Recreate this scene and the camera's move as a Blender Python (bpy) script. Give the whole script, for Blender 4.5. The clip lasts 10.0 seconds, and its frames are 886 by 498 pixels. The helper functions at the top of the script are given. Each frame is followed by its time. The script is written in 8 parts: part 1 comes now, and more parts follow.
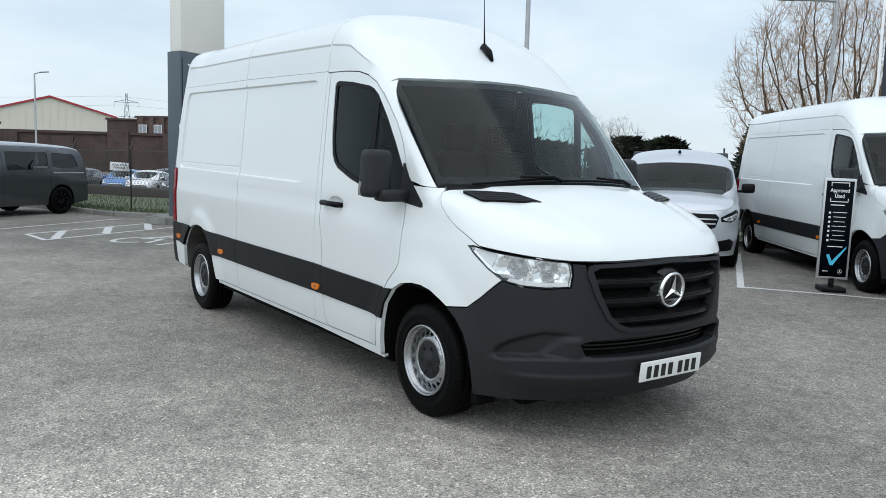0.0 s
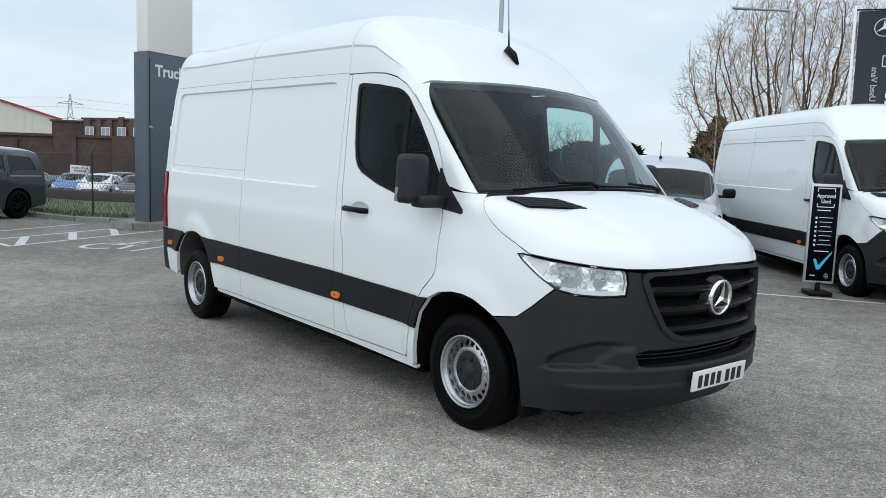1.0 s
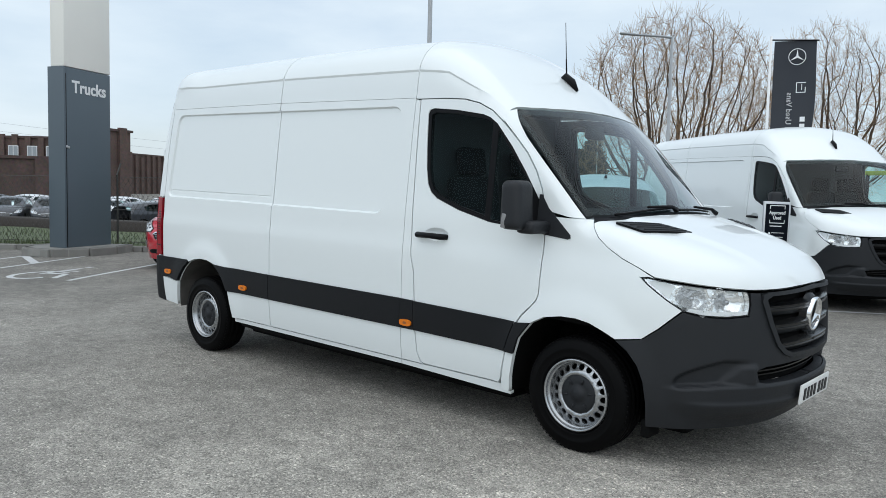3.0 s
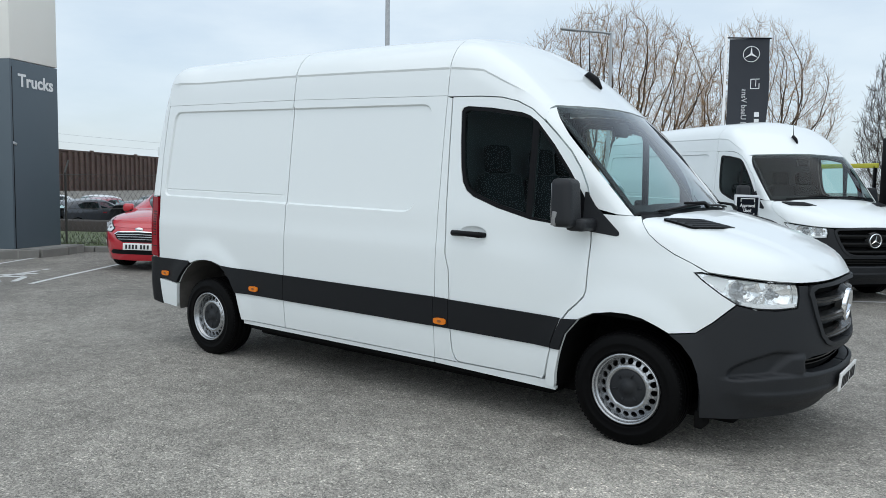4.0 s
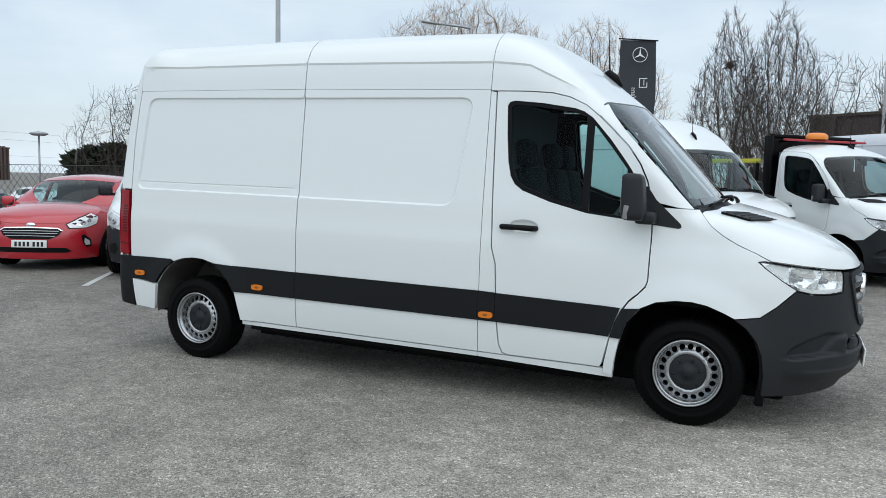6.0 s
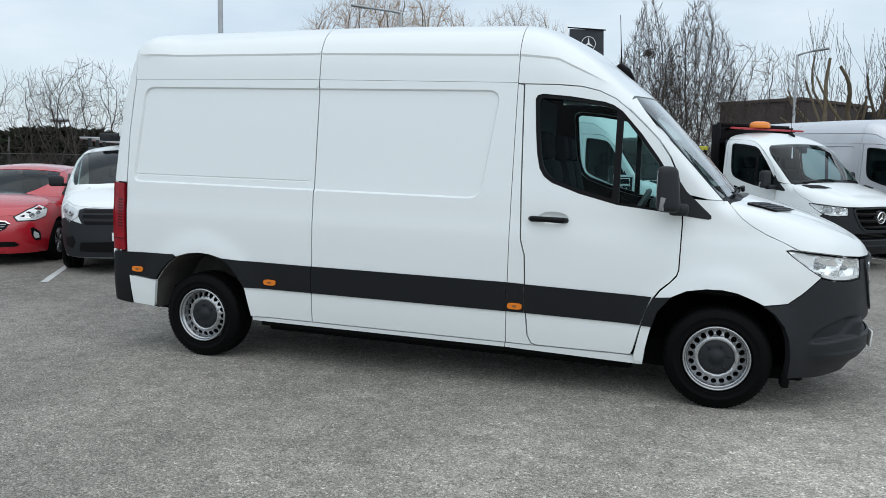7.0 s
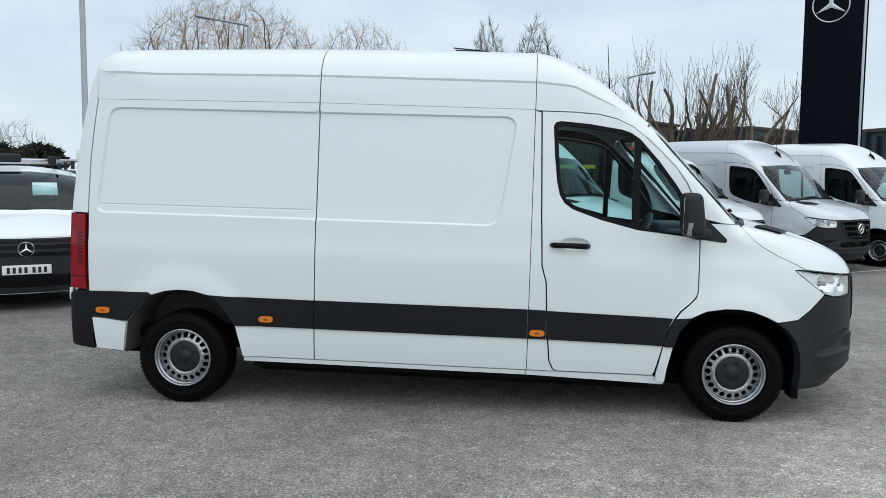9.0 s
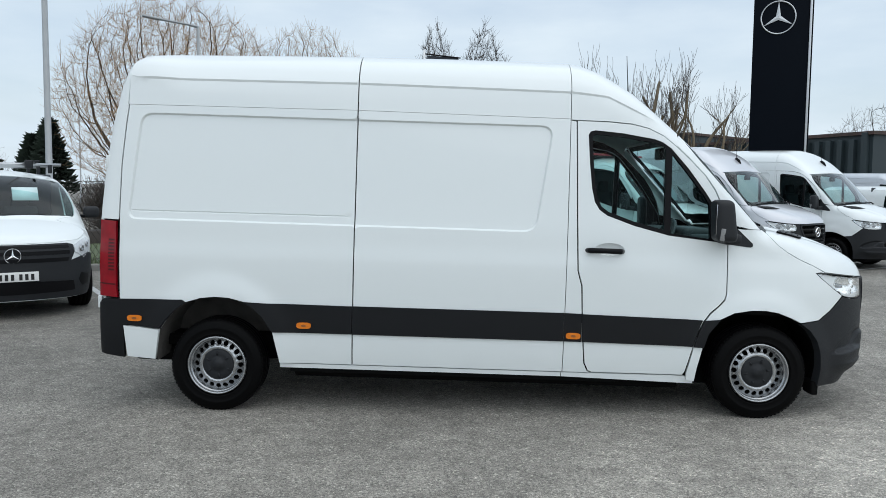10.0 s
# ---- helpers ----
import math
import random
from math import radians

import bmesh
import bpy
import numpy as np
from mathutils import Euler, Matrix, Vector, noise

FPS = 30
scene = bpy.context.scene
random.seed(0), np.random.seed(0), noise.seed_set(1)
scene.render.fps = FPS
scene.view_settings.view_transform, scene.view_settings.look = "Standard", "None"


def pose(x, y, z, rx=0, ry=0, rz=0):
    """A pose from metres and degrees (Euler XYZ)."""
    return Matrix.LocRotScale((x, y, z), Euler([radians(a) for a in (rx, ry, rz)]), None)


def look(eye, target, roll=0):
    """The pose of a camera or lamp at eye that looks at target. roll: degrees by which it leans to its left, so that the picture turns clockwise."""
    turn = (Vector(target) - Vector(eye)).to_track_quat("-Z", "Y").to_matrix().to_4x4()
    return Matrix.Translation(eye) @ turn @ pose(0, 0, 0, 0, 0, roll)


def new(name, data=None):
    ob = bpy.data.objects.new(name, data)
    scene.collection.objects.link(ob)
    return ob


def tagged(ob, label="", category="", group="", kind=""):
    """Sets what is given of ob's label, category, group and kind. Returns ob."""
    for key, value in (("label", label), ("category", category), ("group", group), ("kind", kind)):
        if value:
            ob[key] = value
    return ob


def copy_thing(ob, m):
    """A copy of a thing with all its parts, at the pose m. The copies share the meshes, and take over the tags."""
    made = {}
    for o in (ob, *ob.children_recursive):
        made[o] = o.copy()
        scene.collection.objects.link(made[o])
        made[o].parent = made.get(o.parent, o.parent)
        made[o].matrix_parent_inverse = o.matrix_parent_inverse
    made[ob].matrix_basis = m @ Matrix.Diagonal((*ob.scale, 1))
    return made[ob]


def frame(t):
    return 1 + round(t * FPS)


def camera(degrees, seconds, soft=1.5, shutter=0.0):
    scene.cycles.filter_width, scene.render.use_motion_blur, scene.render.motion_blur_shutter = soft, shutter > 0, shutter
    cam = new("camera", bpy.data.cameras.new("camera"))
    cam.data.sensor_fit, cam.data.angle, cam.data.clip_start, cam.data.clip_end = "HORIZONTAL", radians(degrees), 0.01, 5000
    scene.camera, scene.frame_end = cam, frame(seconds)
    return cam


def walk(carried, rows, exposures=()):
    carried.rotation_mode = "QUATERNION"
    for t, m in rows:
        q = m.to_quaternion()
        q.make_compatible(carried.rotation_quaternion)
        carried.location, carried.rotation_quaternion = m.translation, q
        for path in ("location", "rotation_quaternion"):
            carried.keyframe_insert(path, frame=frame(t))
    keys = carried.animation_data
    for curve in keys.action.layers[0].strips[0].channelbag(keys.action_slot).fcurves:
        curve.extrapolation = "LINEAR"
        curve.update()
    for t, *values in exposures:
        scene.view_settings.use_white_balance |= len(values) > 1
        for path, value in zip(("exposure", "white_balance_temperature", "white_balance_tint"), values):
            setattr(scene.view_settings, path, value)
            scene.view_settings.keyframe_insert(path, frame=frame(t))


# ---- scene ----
cam = camera(59.0, 10.0, soft=0.7)
PATH = [
    (0, (3.755, -3.591, 1.496), (2.148, -2.421, 1.283), 1.6),
    (0.5, (3.514, -3.714, 1.49), (1.936, -2.502, 1.28), 1.7),
    (1, (3.325, -3.913, 1.486), (1.791, -2.644, 1.287), 1.8),
    (1.5, (3.124, -4.171, 1.513), (1.644, -2.838, 1.333), 1.8),
    (2, (2.844, -4.388, 1.494), (1.419, -2.995, 1.331), 1.8),
    (2.5, (2.623, -4.647, 1.501), (1.25, -3.2, 1.351), 1.6),
    (4, (1.821, -5.312, 1.519), (0.643, -3.704, 1.36), 0.9),
    (4.5, (1.552, -5.563, 1.552), (0.46, -3.895, 1.389), 0.8),
    (5, (1.22, -5.734, 1.533), (0.224, -4.007, 1.37), 1.0),
    (6.5, (0.208, -6.163, 1.515), (-0.51, -4.306, 1.325), 1.0),
    (7, (-0.164, -6.301, 1.557), (-0.777, -4.409, 1.347), 0.9),
    (7.5, (-0.471, -6.372, 1.601), (-0.974, -4.449, 1.38), 0.8),
    (8, (-0.811, -6.324, 1.611), (-1.199, -4.374, 1.399), 0.7),
    (8.5, (-1.147, -6.349, 1.621), (-1.431, -4.378, 1.427), 0.6),
    (9, (-1.486, -6.426, 1.629), (-1.677, -4.442, 1.461), 0.5),
    (9.5, (-1.824, -6.446, 1.627), (-1.937, -4.456, 1.47), 0.6),
    (10, (-2.183, -6.568, 1.645), (-2.219, -4.574, 1.488), 0.6),
]
walk(cam, [(t, look(eye, target, roll)) for t, eye, target, roll in PATH], exposures=[(0, 0.23), (5, 0.17), (10, 0.14)])

# ---- world: bright overcast, thin broken cloud over pale blue ----
world = bpy.data.worlds.new("overcast_sky")
scene.world = world
world.use_nodes = True
wn, wl = world.node_tree.nodes, world.node_tree.links
wn.clear()
sky = wn.new("ShaderNodeTexSky")
sky.sky_type, sky.sun_disc = "NISHITA", False
sky.sun_elevation, sky.sun_rotation = radians(68), radians(139)
sky.air_density, sky.dust_density = 1.0, 2.0
skyb = wn.new("ShaderNodeMix"); skyb.data_type, skyb.blend_type = "RGBA", "MULTIPLY"
skyb.inputs["Factor"].default_value = 1.0
skyb.inputs["B"].default_value = (0.14, 0.14, 0.14, 1)
wl.new(sky.outputs[0], skyb.inputs["A"])
co = wn.new("ShaderNodeTexCoord")
mp = wn.new("ShaderNodeMapping"); mp.inputs["Scale"].default_value = (1.6, 1.6, 5.5)
wl.new(co.outputs["Generated"], mp.inputs["Vector"])
cl = wn.new("ShaderNodeTexNoise"); cl.inputs["Scale"].default_value = 1.7; cl.inputs["Detail"].default_value = 6; cl.inputs["Roughness"].default_value = 0.55
wl.new(mp.outputs[0], cl.inputs["Vector"])
cr = wn.new("ShaderNodeMapRange"); cr.inputs[1].default_value, cr.inputs[2].default_value, cr.inputs[3].default_value, cr.inputs[4].default_value = 0.36, 0.66, 0.62, 0.97
wl.new(cl.outputs["Fac"], cr.inputs[0])
cl2 = wn.new("ShaderNodeTexNoise"); cl2.inputs["Scale"].default_value = 3.1; cl2.inputs["Detail"].default_value = 5
wl.new(mp.outputs[0], cl2.inputs["Vector"])
grey = wn.new("ShaderNodeMix"); grey.data_type = "RGBA"
grey.inputs["A"].default_value = (0.56, 0.68, 0.79, 1); grey.inputs["B"].default_value = (0.80, 0.89, 0.95, 1)
wl.new(cl2.outputs["Fac"], grey.inputs["Factor"])
mixw = wn.new("ShaderNodeMix"); mixw.data_type = "RGBA"
wl.new(cr.outputs[0], mixw.inputs["Factor"]); wl.new(skyb.outputs["Result"], mixw.inputs["A"]); wl.new(grey.outputs["Result"], mixw.inputs["B"])
bg = wn.new("ShaderNodeBackground"); bg.inputs["Strength"].default_value = 1.0
wo = wn.new("ShaderNodeOutputWorld")
wl.new(mixw.outputs["Result"], bg.inputs["Color"]); wl.new(bg.outputs[0], wo.inputs["Surface"])

sun = new("sun", bpy.data.lights.new("sun", "SUN"))
sun.data.energy, sun.data.angle, sun.data.color = 1.15, radians(110), (0.985, 0.985, 0.98)
sun.matrix_world = look((6, -9, 23), (0, 0, 0))

# ---- materials ----
MATS = {}


def principled(name):
    m = bpy.data.materials.new(name)
    m.use_nodes = True
    b = m.node_tree.nodes["Principled BSDF"]
    MATS[name] = m
    return m, m.node_tree.nodes, m.node_tree.links, b


def mat(name, col, rough=0.5, metal=0.0, vary=0.12, scale=6.0, bump=0.0, bump_scale=60.0, coat=0.0, spread=0.0, spec=0.5, fleck=0.0, fleck_scale=200.0):
    """Colour with variation at two scales, roughness variation and fine relief."""
    if name in MATS:
        return MATS[name]
    m, n, l, b = principled(name)
    tc = n.new("ShaderNodeTexCoord")
    big = n.new("ShaderNodeTexNoise"); big.inputs["Scale"].default_value = scale; big.inputs["Detail"].default_value = 6
    l.new(tc.outputs["Object"], big.inputs["Vector"])
    fine = n.new("ShaderNodeTexNoise"); fine.inputs["Scale"].default_value = fleck_scale; fine.inputs["Detail"].default_value = 3
    l.new(tc.outputs["Object"], fine.inputs["Vector"])
    mx = n.new("ShaderNodeMix"); mx.data_type = "RGBA"
    mx.inputs["A"].default_value = (*[c * (1 - vary) for c in col], 1)
    mx.inputs["B"].default_value = (*[min(1, c * (1 + vary)) for c in col], 1)
    l.new(big.outputs["Fac"], mx.inputs["Factor"])
    out = mx.outputs["Result"]
    if fleck:
        m2 = n.new("ShaderNodeMix"); m2.data_type, m2.blend_type = "RGBA", "OVERLAY"
        m2.inputs["Factor"].default_value = fleck
        l.new(out, m2.inputs["A"]); l.new(fine.outputs["Color"], m2.inputs["B"])
        hs = n.new("ShaderNodeHueSaturation"); hs.inputs["Saturation"].default_value = 0.75
        l.new(m2.outputs["Result"], hs.inputs["Color"]); out = hs.outputs["Color"]
    if spread:
        oi = n.new("ShaderNodeObjectInfo")
        br = n.new("ShaderNodeMapRange"); br.inputs[3].default_value, br.inputs[4].default_value = 1 - spread, 1 + spread
        l.new(oi.outputs["Random"], br.inputs[0])
        m3 = n.new("ShaderNodeMix"); m3.data_type, m3.blend_type = "RGBA", "MULTIPLY"; m3.inputs["Factor"].default_value = 1
        l.new(out, m3.inputs["A"]); l.new(br.outputs[0], m3.inputs["B"]); out = m3.outputs["Result"]
    l.new(out, b.inputs["Base Color"])
    rr = n.new("ShaderNodeMapRange"); rr.inputs[3].default_value, rr.inputs[4].default_value = max(0.02, rough * (1 - min(0.15, vary * 2))), min(1, rough * (1 + min(0.15, vary * 2)))
    l.new(big.outputs["Fac"], rr.inputs[0]); l.new(rr.outputs[0], b.inputs["Roughness"])
    b.inputs["Metallic"].default_value = metal
    b.inputs["Specular IOR Level"].default_value = spec
    b.inputs["Coat Weight"].default_value = coat
    b.inputs["Coat Roughness"].default_value = 0.04
    if bump:
        bt = n.new("ShaderNodeTexNoise"); bt.inputs["Scale"].default_value = bump_scale; bt.inputs["Detail"].default_value = 4
        l.new(tc.outputs["Object"], bt.inputs["Vector"])
        bn = n.new("ShaderNodeBump"); bn.inputs["Strength"].default_value = bump; bn.inputs["Distance"].default_value = 0.01
        l.new(bt.outputs["Fac"], bn.inputs["Height"]); l.new(bn.outputs[0], b.inputs["Normal"])
    return m


def glass(name, tint, gloss=1.0, rough=0.0, graze=None):
    """Tinted pane; gloss scales its mirror image face on, graze at a low angle."""
    m, n, l, b = principled(name)
    n.remove(b)
    tr = n.new("ShaderNodeBsdfTransparent"); tr.inputs[0].default_value = (*tint, 1)
    gl = n.new("ShaderNodeBsdfGlossy"); gl.inputs["Roughness"].default_value = rough
    fr = n.new("ShaderNodeLayerWeight"); fr.inputs[0].default_value = 0.5
    p5 = n.new("ShaderNodeMath"); p5.operation = "POWER"; p5.inputs[1].default_value = 5
    mu = n.new("ShaderNodeMath"); mu.operation, mu.use_clamp = "MULTIPLY_ADD", True; mu.inputs[1].default_value, mu.inputs[2].default_value = 0.96 * (graze or gloss), 0.04 * gloss
    mx = n.new("ShaderNodeMixShader")
    l.new(fr.outputs["Facing"], p5.inputs[0]); l.new(p5.outputs[0], mu.inputs[0]); l.new(mu.outputs[0], mx.inputs[0]); l.new(tr.outputs[0], mx.inputs[1]); l.new(gl.outputs[0], mx.inputs[2])
    l.new(mx.outputs[0], n["Material Output"].inputs[0])
    return m


WHITE = mat("white_paint", (0.785, 0.825, 0.82), 0.34, vary=0.006, scale=0.7, coat=0.8)
SILVER = mat("silver_paint", (0.60, 0.62, 0.66), 0.32, metal=0.3, vary=0.03, coat=0.8, fleck=0.06, fleck_scale=900)
SILVERBLUE = mat("light_silver_paint", (0.55, 0.58, 0.62), 0.3, metal=0.4, vary=0.03, coat=0.8)
RED = mat("red_paint", (0.46, 0.012, 0.024), 0.25, vary=0.03, coat=1.0)
GREYP = mat("dark_grey_paint", (0.036, 0.040, 0.047), 0.3, metal=0.2, vary=0.04, coat=0.9)
PLASTIC = mat("dark_plastic", (0.0135, 0.0150, 0.0175), 0.52, vary=0.15, scale=9, bump=0.16, bump_scale=700, spec=0.32)
MOULD = mat("black_side_moulding", (0.0062, 0.0070, 0.0085), 0.5, vary=0.12, scale=9, bump=0.1, bump_scale=700, spec=0.25)
BLACK = mat("black_trim", (0.004, 0.004, 0.005), 0.4, vary=0.1, spec=0.14)
# near-black of the underbody; behind gaps and openings its colour stands for shade
VOID = mat("underbody_and_gap_shade", (0.004, 0.004, 0.004), 0.95, vary=0.3, spec=0.1)
RUBBER = mat("tyre_rubber", (0.0028, 0.0028, 0.003), 0.5, vary=0.25, scale=14, bump=0.1, bump_scale=250, spec=0.07)
STEEL = mat("silver_wheel_paint", (0.40, 0.41, 0.42), 0.26, metal=0.85, vary=0.06)
CHROME = mat("chrome", (0.82, 0.83, 0.84), 0.07, metal=1.0, vary=0.02)
GALV = mat("galvanised_steel", (0.36, 0.38, 0.39), 0.5, metal=0.6, vary=0.15, bump=0.05)
ORANGE = mat("amber_lens", (0.75, 0.20, 0.015), 0.18, vary=0.1, scale=80)
REDLENS = mat("red_lens", (0.26, 0.004, 0.012), 0.12, vary=0.45, scale=14, spec=0.4)
REDRIB = mat("dark_red_lens", (0.07, 0.002, 0.005), 0.25, vary=0.3, scale=22)
PLATEW = mat("plate_white", (0.78, 0.78, 0.76), 0.35, vary=0.02)
INK = mat("black_ink", (0.01, 0.01, 0.01), 0.5, vary=0.05)
PAPER = mat("pale_paper", (0.62, 0.76, 0.76), 0.7, vary=0.03)
INTERIOR = mat("dark_interior_plastic", (0.048, 0.052, 0.056), 0.75, vary=0.2, spec=0.25)
FABRIC = mat("grey_seat_fabric", (0.014, 0.015, 0.017), 0.95, vary=0.2, spec=0.1)
BULK = mat("grey_bulkhead", (0.075, 0.082, 0.090), 0.8, vary=0.08, spec=0.2)
GLASS_DARK = glass("tinted_side_glass", (0.58, 0.76, 0.75), 0.22, graze=1.3)
GLASS_PRIVACY = glass("dark_privacy_glass", (0.10, 0.11, 0.115), 1.5)
GLASS = glass("green_tinted_windscreen", (0.78, 0.92, 0.91), 0.7, graze=1.8)
DIRTY = mat("dusty_arch_liner", (0.075, 0.070, 0.064), 0.9, vary=0.6, scale=7, bump=0.4, bump_scale=40)
GRILLE = mat("satin_black_grille", (0.0035, 0.0038, 0.0042), 0.24, vary=0.1, spec=0.4)
LENS = glass("clear_headlight_lens", (0.95, 0.96, 0.96), 1.6)
MIRRORG = mat("mirror_glass", (0.85, 0.85, 0.86), 0.02, metal=1.0, vary=0.0)


def asphalt_material():
    m, n, l, b = principled("worn_asphalt")
    tc = n.new("ShaderNodeTexCoord")

    def tex(kind, scale, detail=4, rough=0.6):
        t = n.new(kind)
        t.inputs["Scale"].default_value = scale
        if kind == "ShaderNodeTexNoise":
            t.inputs["Detail"].default_value, t.inputs["Roughness"].default_value = detail, rough
        l.new(tc.outputs["Object"], t.inputs["Vector"])
        return t

    def ramp(src, stops):
        r = n.new("ShaderNodeValToRGB")
        r.color_ramp.elements[0].position, r.color_ramp.elements[0].color = stops[0][0], (*[stops[0][1]] * 3, 1)
        r.color_ramp.elements[1].position, r.color_ramp.elements[1].color = stops[-1][0], (*[stops[-1][1]] * 3, 1)
        for pos, v in stops[1:-1]:
            e = r.color_ramp.elements.new(pos)
            e.color = (v, v, v, 1)
        l.new(src, r.inputs[0])
        return r.outputs[0]

    def mix(kind, fac, a, c):
        x = n.new("ShaderNodeMix"); x.data_type, x.blend_type = "RGBA", kind
        x.inputs["Factor"].default_value = fac
        l.new(a, x.inputs["A"]); l.new(c, x.inputs["B"])
        return x.outputs["Result"]

    stones = tex("ShaderNodeTexVoronoi", 95)
    chips = tex("ShaderNodeTexVoronoi", 210)
    sep = n.new("ShaderNodeSeparateColor"); l.new(stones.outputs["Color"], sep.inputs[0])
    sep2 = n.new("ShaderNodeSeparateColor"); l.new(chips.outputs["Color"], sep2.inputs[0])
    grain = ramp(sep.outputs[0], [(0.0, 0.04), (0.22, 0.115), (0.5, 0.205), (0.85, 0.285), (0.96, 0.42), (1.0, 0.68)])
    grain2 = ramp(sep2.outputs[1], [(0.0, 0.04), (0.2, 0.14), (0.6, 0.23), (0.92, 0.38), (1.0, 0.66)])
    base = mix("MIX", 0.45, grain, grain2)
    patches = ramp(tex("ShaderNodeTexNoise", 0.55, 7, 0.65).outputs["Fac"], [(0.25, 0.62), (0.5, 1.0), (0.75, 1.42)])
    base = mix("MULTIPLY", 1.0, base, patches)
    mid = ramp(tex("ShaderNodeTexNoise", 7.0, 5, 0.7).outputs["Fac"], [(0.3, 0.70), (0.5, 1.0), (0.72, 1.28)])
    base = mix("MULTIPLY", 0.9, base, mid)
    spots = ramp(tex("ShaderNodeTexVoronoi", 2.3).outputs["Distance"], [(0.0, 1.7), (0.05, 1.25), (0.10, 1.0), (1.0, 1.0)])
    base = mix("MULTIPLY", 0.6, base, spots)
    # newer, darker surface of the bays
    vd = n.new("ShaderNodeVectorMath"); vd.operation = "DOT_PRODUCT"; vd.inputs[1].default_value = (-0.559, 0.829, 0)
    l.new(tc.outputs["Object"], vd.inputs[0])
    sh = n.new("ShaderNodeMath"); sh.operation = "MULTIPLY_ADD"; sh.inputs[1].default_value = 1.6; l.new(tex("ShaderNodeTexNoise", 0.8, 6).outputs["Fac"], sh.inputs[0]); l.new(vd.outputs["Value"], sh.inputs[2])
    dr = n.new("ShaderNodeMapRange"); dr.interpolation_type = "SMOOTHSTEP"
    dr.inputs[1].default_value, dr.inputs[2].default_value, dr.inputs[3].default_value, dr.inputs[4].default_value = 2.6, 6.4, 1.0, 0.70
    l.new(sh.outputs[0], dr.inputs[0])
    base = mix("MULTIPLY", 1.0, base, dr.outputs[0])
    # paler ground in front of the van, palest at its middle, with an uneven edge
    mp = n.new("ShaderNodeMapping"); mp.vector_type = "TEXTURE"
    mp.inputs["Location"].default_value = (2.4, -2.8, 0); mp.inputs["Scale"].default_value = (4.0, 3.0, 6)
    wob = n.new("ShaderNodeMix"); wob.data_type, wob.blend_type = "RGBA", "ADD"; wob.inputs["Factor"].default_value = 1.1
    l.new(tc.outputs["Object"], wob.inputs["A"]); l.new(tex("ShaderNodeTexNoise", 0.9, 6).outputs["Color"], wob.inputs["B"])
    l.new(wob.outputs["Result"], mp.inputs["Vector"])
    gr = n.new("ShaderNodeTexGradient"); gr.gradient_type = "SPHERICAL"; l.new(mp.outputs[0], gr.inputs["Vector"])
    base = mix("MULTIPLY", 1.0, base, ramp(gr.outputs["Fac"], [(0.0, 1.0), (0.5, 1.75), (1.0, 2.0)]))
    tint = n.new("ShaderNodeMix"); tint.data_type, tint.blend_type = "RGBA", "MULTIPLY"
    tint.inputs["Factor"].default_value = 1; tint.inputs["B"].default_value = (1.18, 1.11, 0.975, 1)
    l.new(base, tint.inputs["A"])
    l.new(tint.outputs["Result"], b.inputs["Base Color"])
    b.inputs["Roughness"].default_value = 0.82
    hb = mix("MIX", 0.5, ramp(stones.outputs["Distance"], [(0.0, 1.0), (0.6, 0.2), (1.0, 0.0)]), ramp(tex("ShaderNodeTexNoise", 45, 5).outputs["Fac"], [(0.2, 0.0), (0.8, 1.0)]))
    bn = n.new("ShaderNodeBump"); bn.inputs["Strength"].default_value = 0.9; bn.inputs["Distance"].default_value = 0.012
    l.new(hb, bn.inputs["Height"]); l.new(bn.outputs[0], b.inputs["Normal"])
    return m


asphalt = asphalt_material()
LINE = mat("worn_road_paint", (0.50, 0.51, 0.50), 0.7, vary=0.25, scale=4, fleck=0.5, fleck_scale=60, bump=0.3, bump_scale=80)
CONCRETE = mat("kerb_concrete", (0.20, 0.195, 0.175), 0.85, vary=0.25, scale=3, fleck=0.4, bump=0.4, bump_scale=60, spread=0.15)
GRASS = mat("rough_grass", (0.075, 0.105, 0.032), 0.9, vary=0.45, scale=9, fleck=0.5, fleck_scale=40, bump=0.8, bump_scale=30)
SOIL = mat("dark_bank_timber", (0.030, 0.024, 0.020), 0.9, vary=0.35, scale=3, bump=0.5, bump_scale=12)
BARK = mat("brown_bark", (0.070, 0.052, 0.038), 0.9, vary=0.35, scale=6, bump=0.5, bump_scale=30)
BARKD = mat("dark_bark", (0.045, 0.038, 0.034), 0.9, vary=0.35, scale=6, bump=0.5, bump_scale=30)
BARKG = mat("mossy_bark", (0.145, 0.115, 0.075), 0.9, vary=0.5, scale=3, bump=0.5, bump_scale=20)
TWIG = mat("willow_twigs", (0.34, 0.215, 0.115), 0.85, vary=0.3, scale=0.6)
TWIGD = mat("dark_twigs", (0.060, 0.047, 0.040), 0.85, vary=0.3, scale=0.6)
NEEDLE = mat("dark_conifer", (0.022, 0.036, 0.024), 0.9, vary=0.4, scale=2)
IVY = mat("evergreen_hedge", (0.030, 0.040, 0.022), 0.9, vary=0.4, scale=2)
BRICK = mat("brown_brickwork", (0.105, 0.058, 0.044), 0.88, vary=0.55, scale=0.45, fleck=0.6, fleck_scale=5, bump=0.3, bump_scale=20)
BRICKD = mat("dark_brown_brickwork", (0.080, 0.046, 0.037), 0.88, vary=0.6, scale=0.6, fleck=0.65, fleck_scale=4)
CLAD = mat("cream_cladding", (0.68, 0.66, 0.56), 0.6, vary=0.06, scale=0.4)
REDTRIM = mat("red_trim", (0.42, 0.035, 0.045), 0.5)
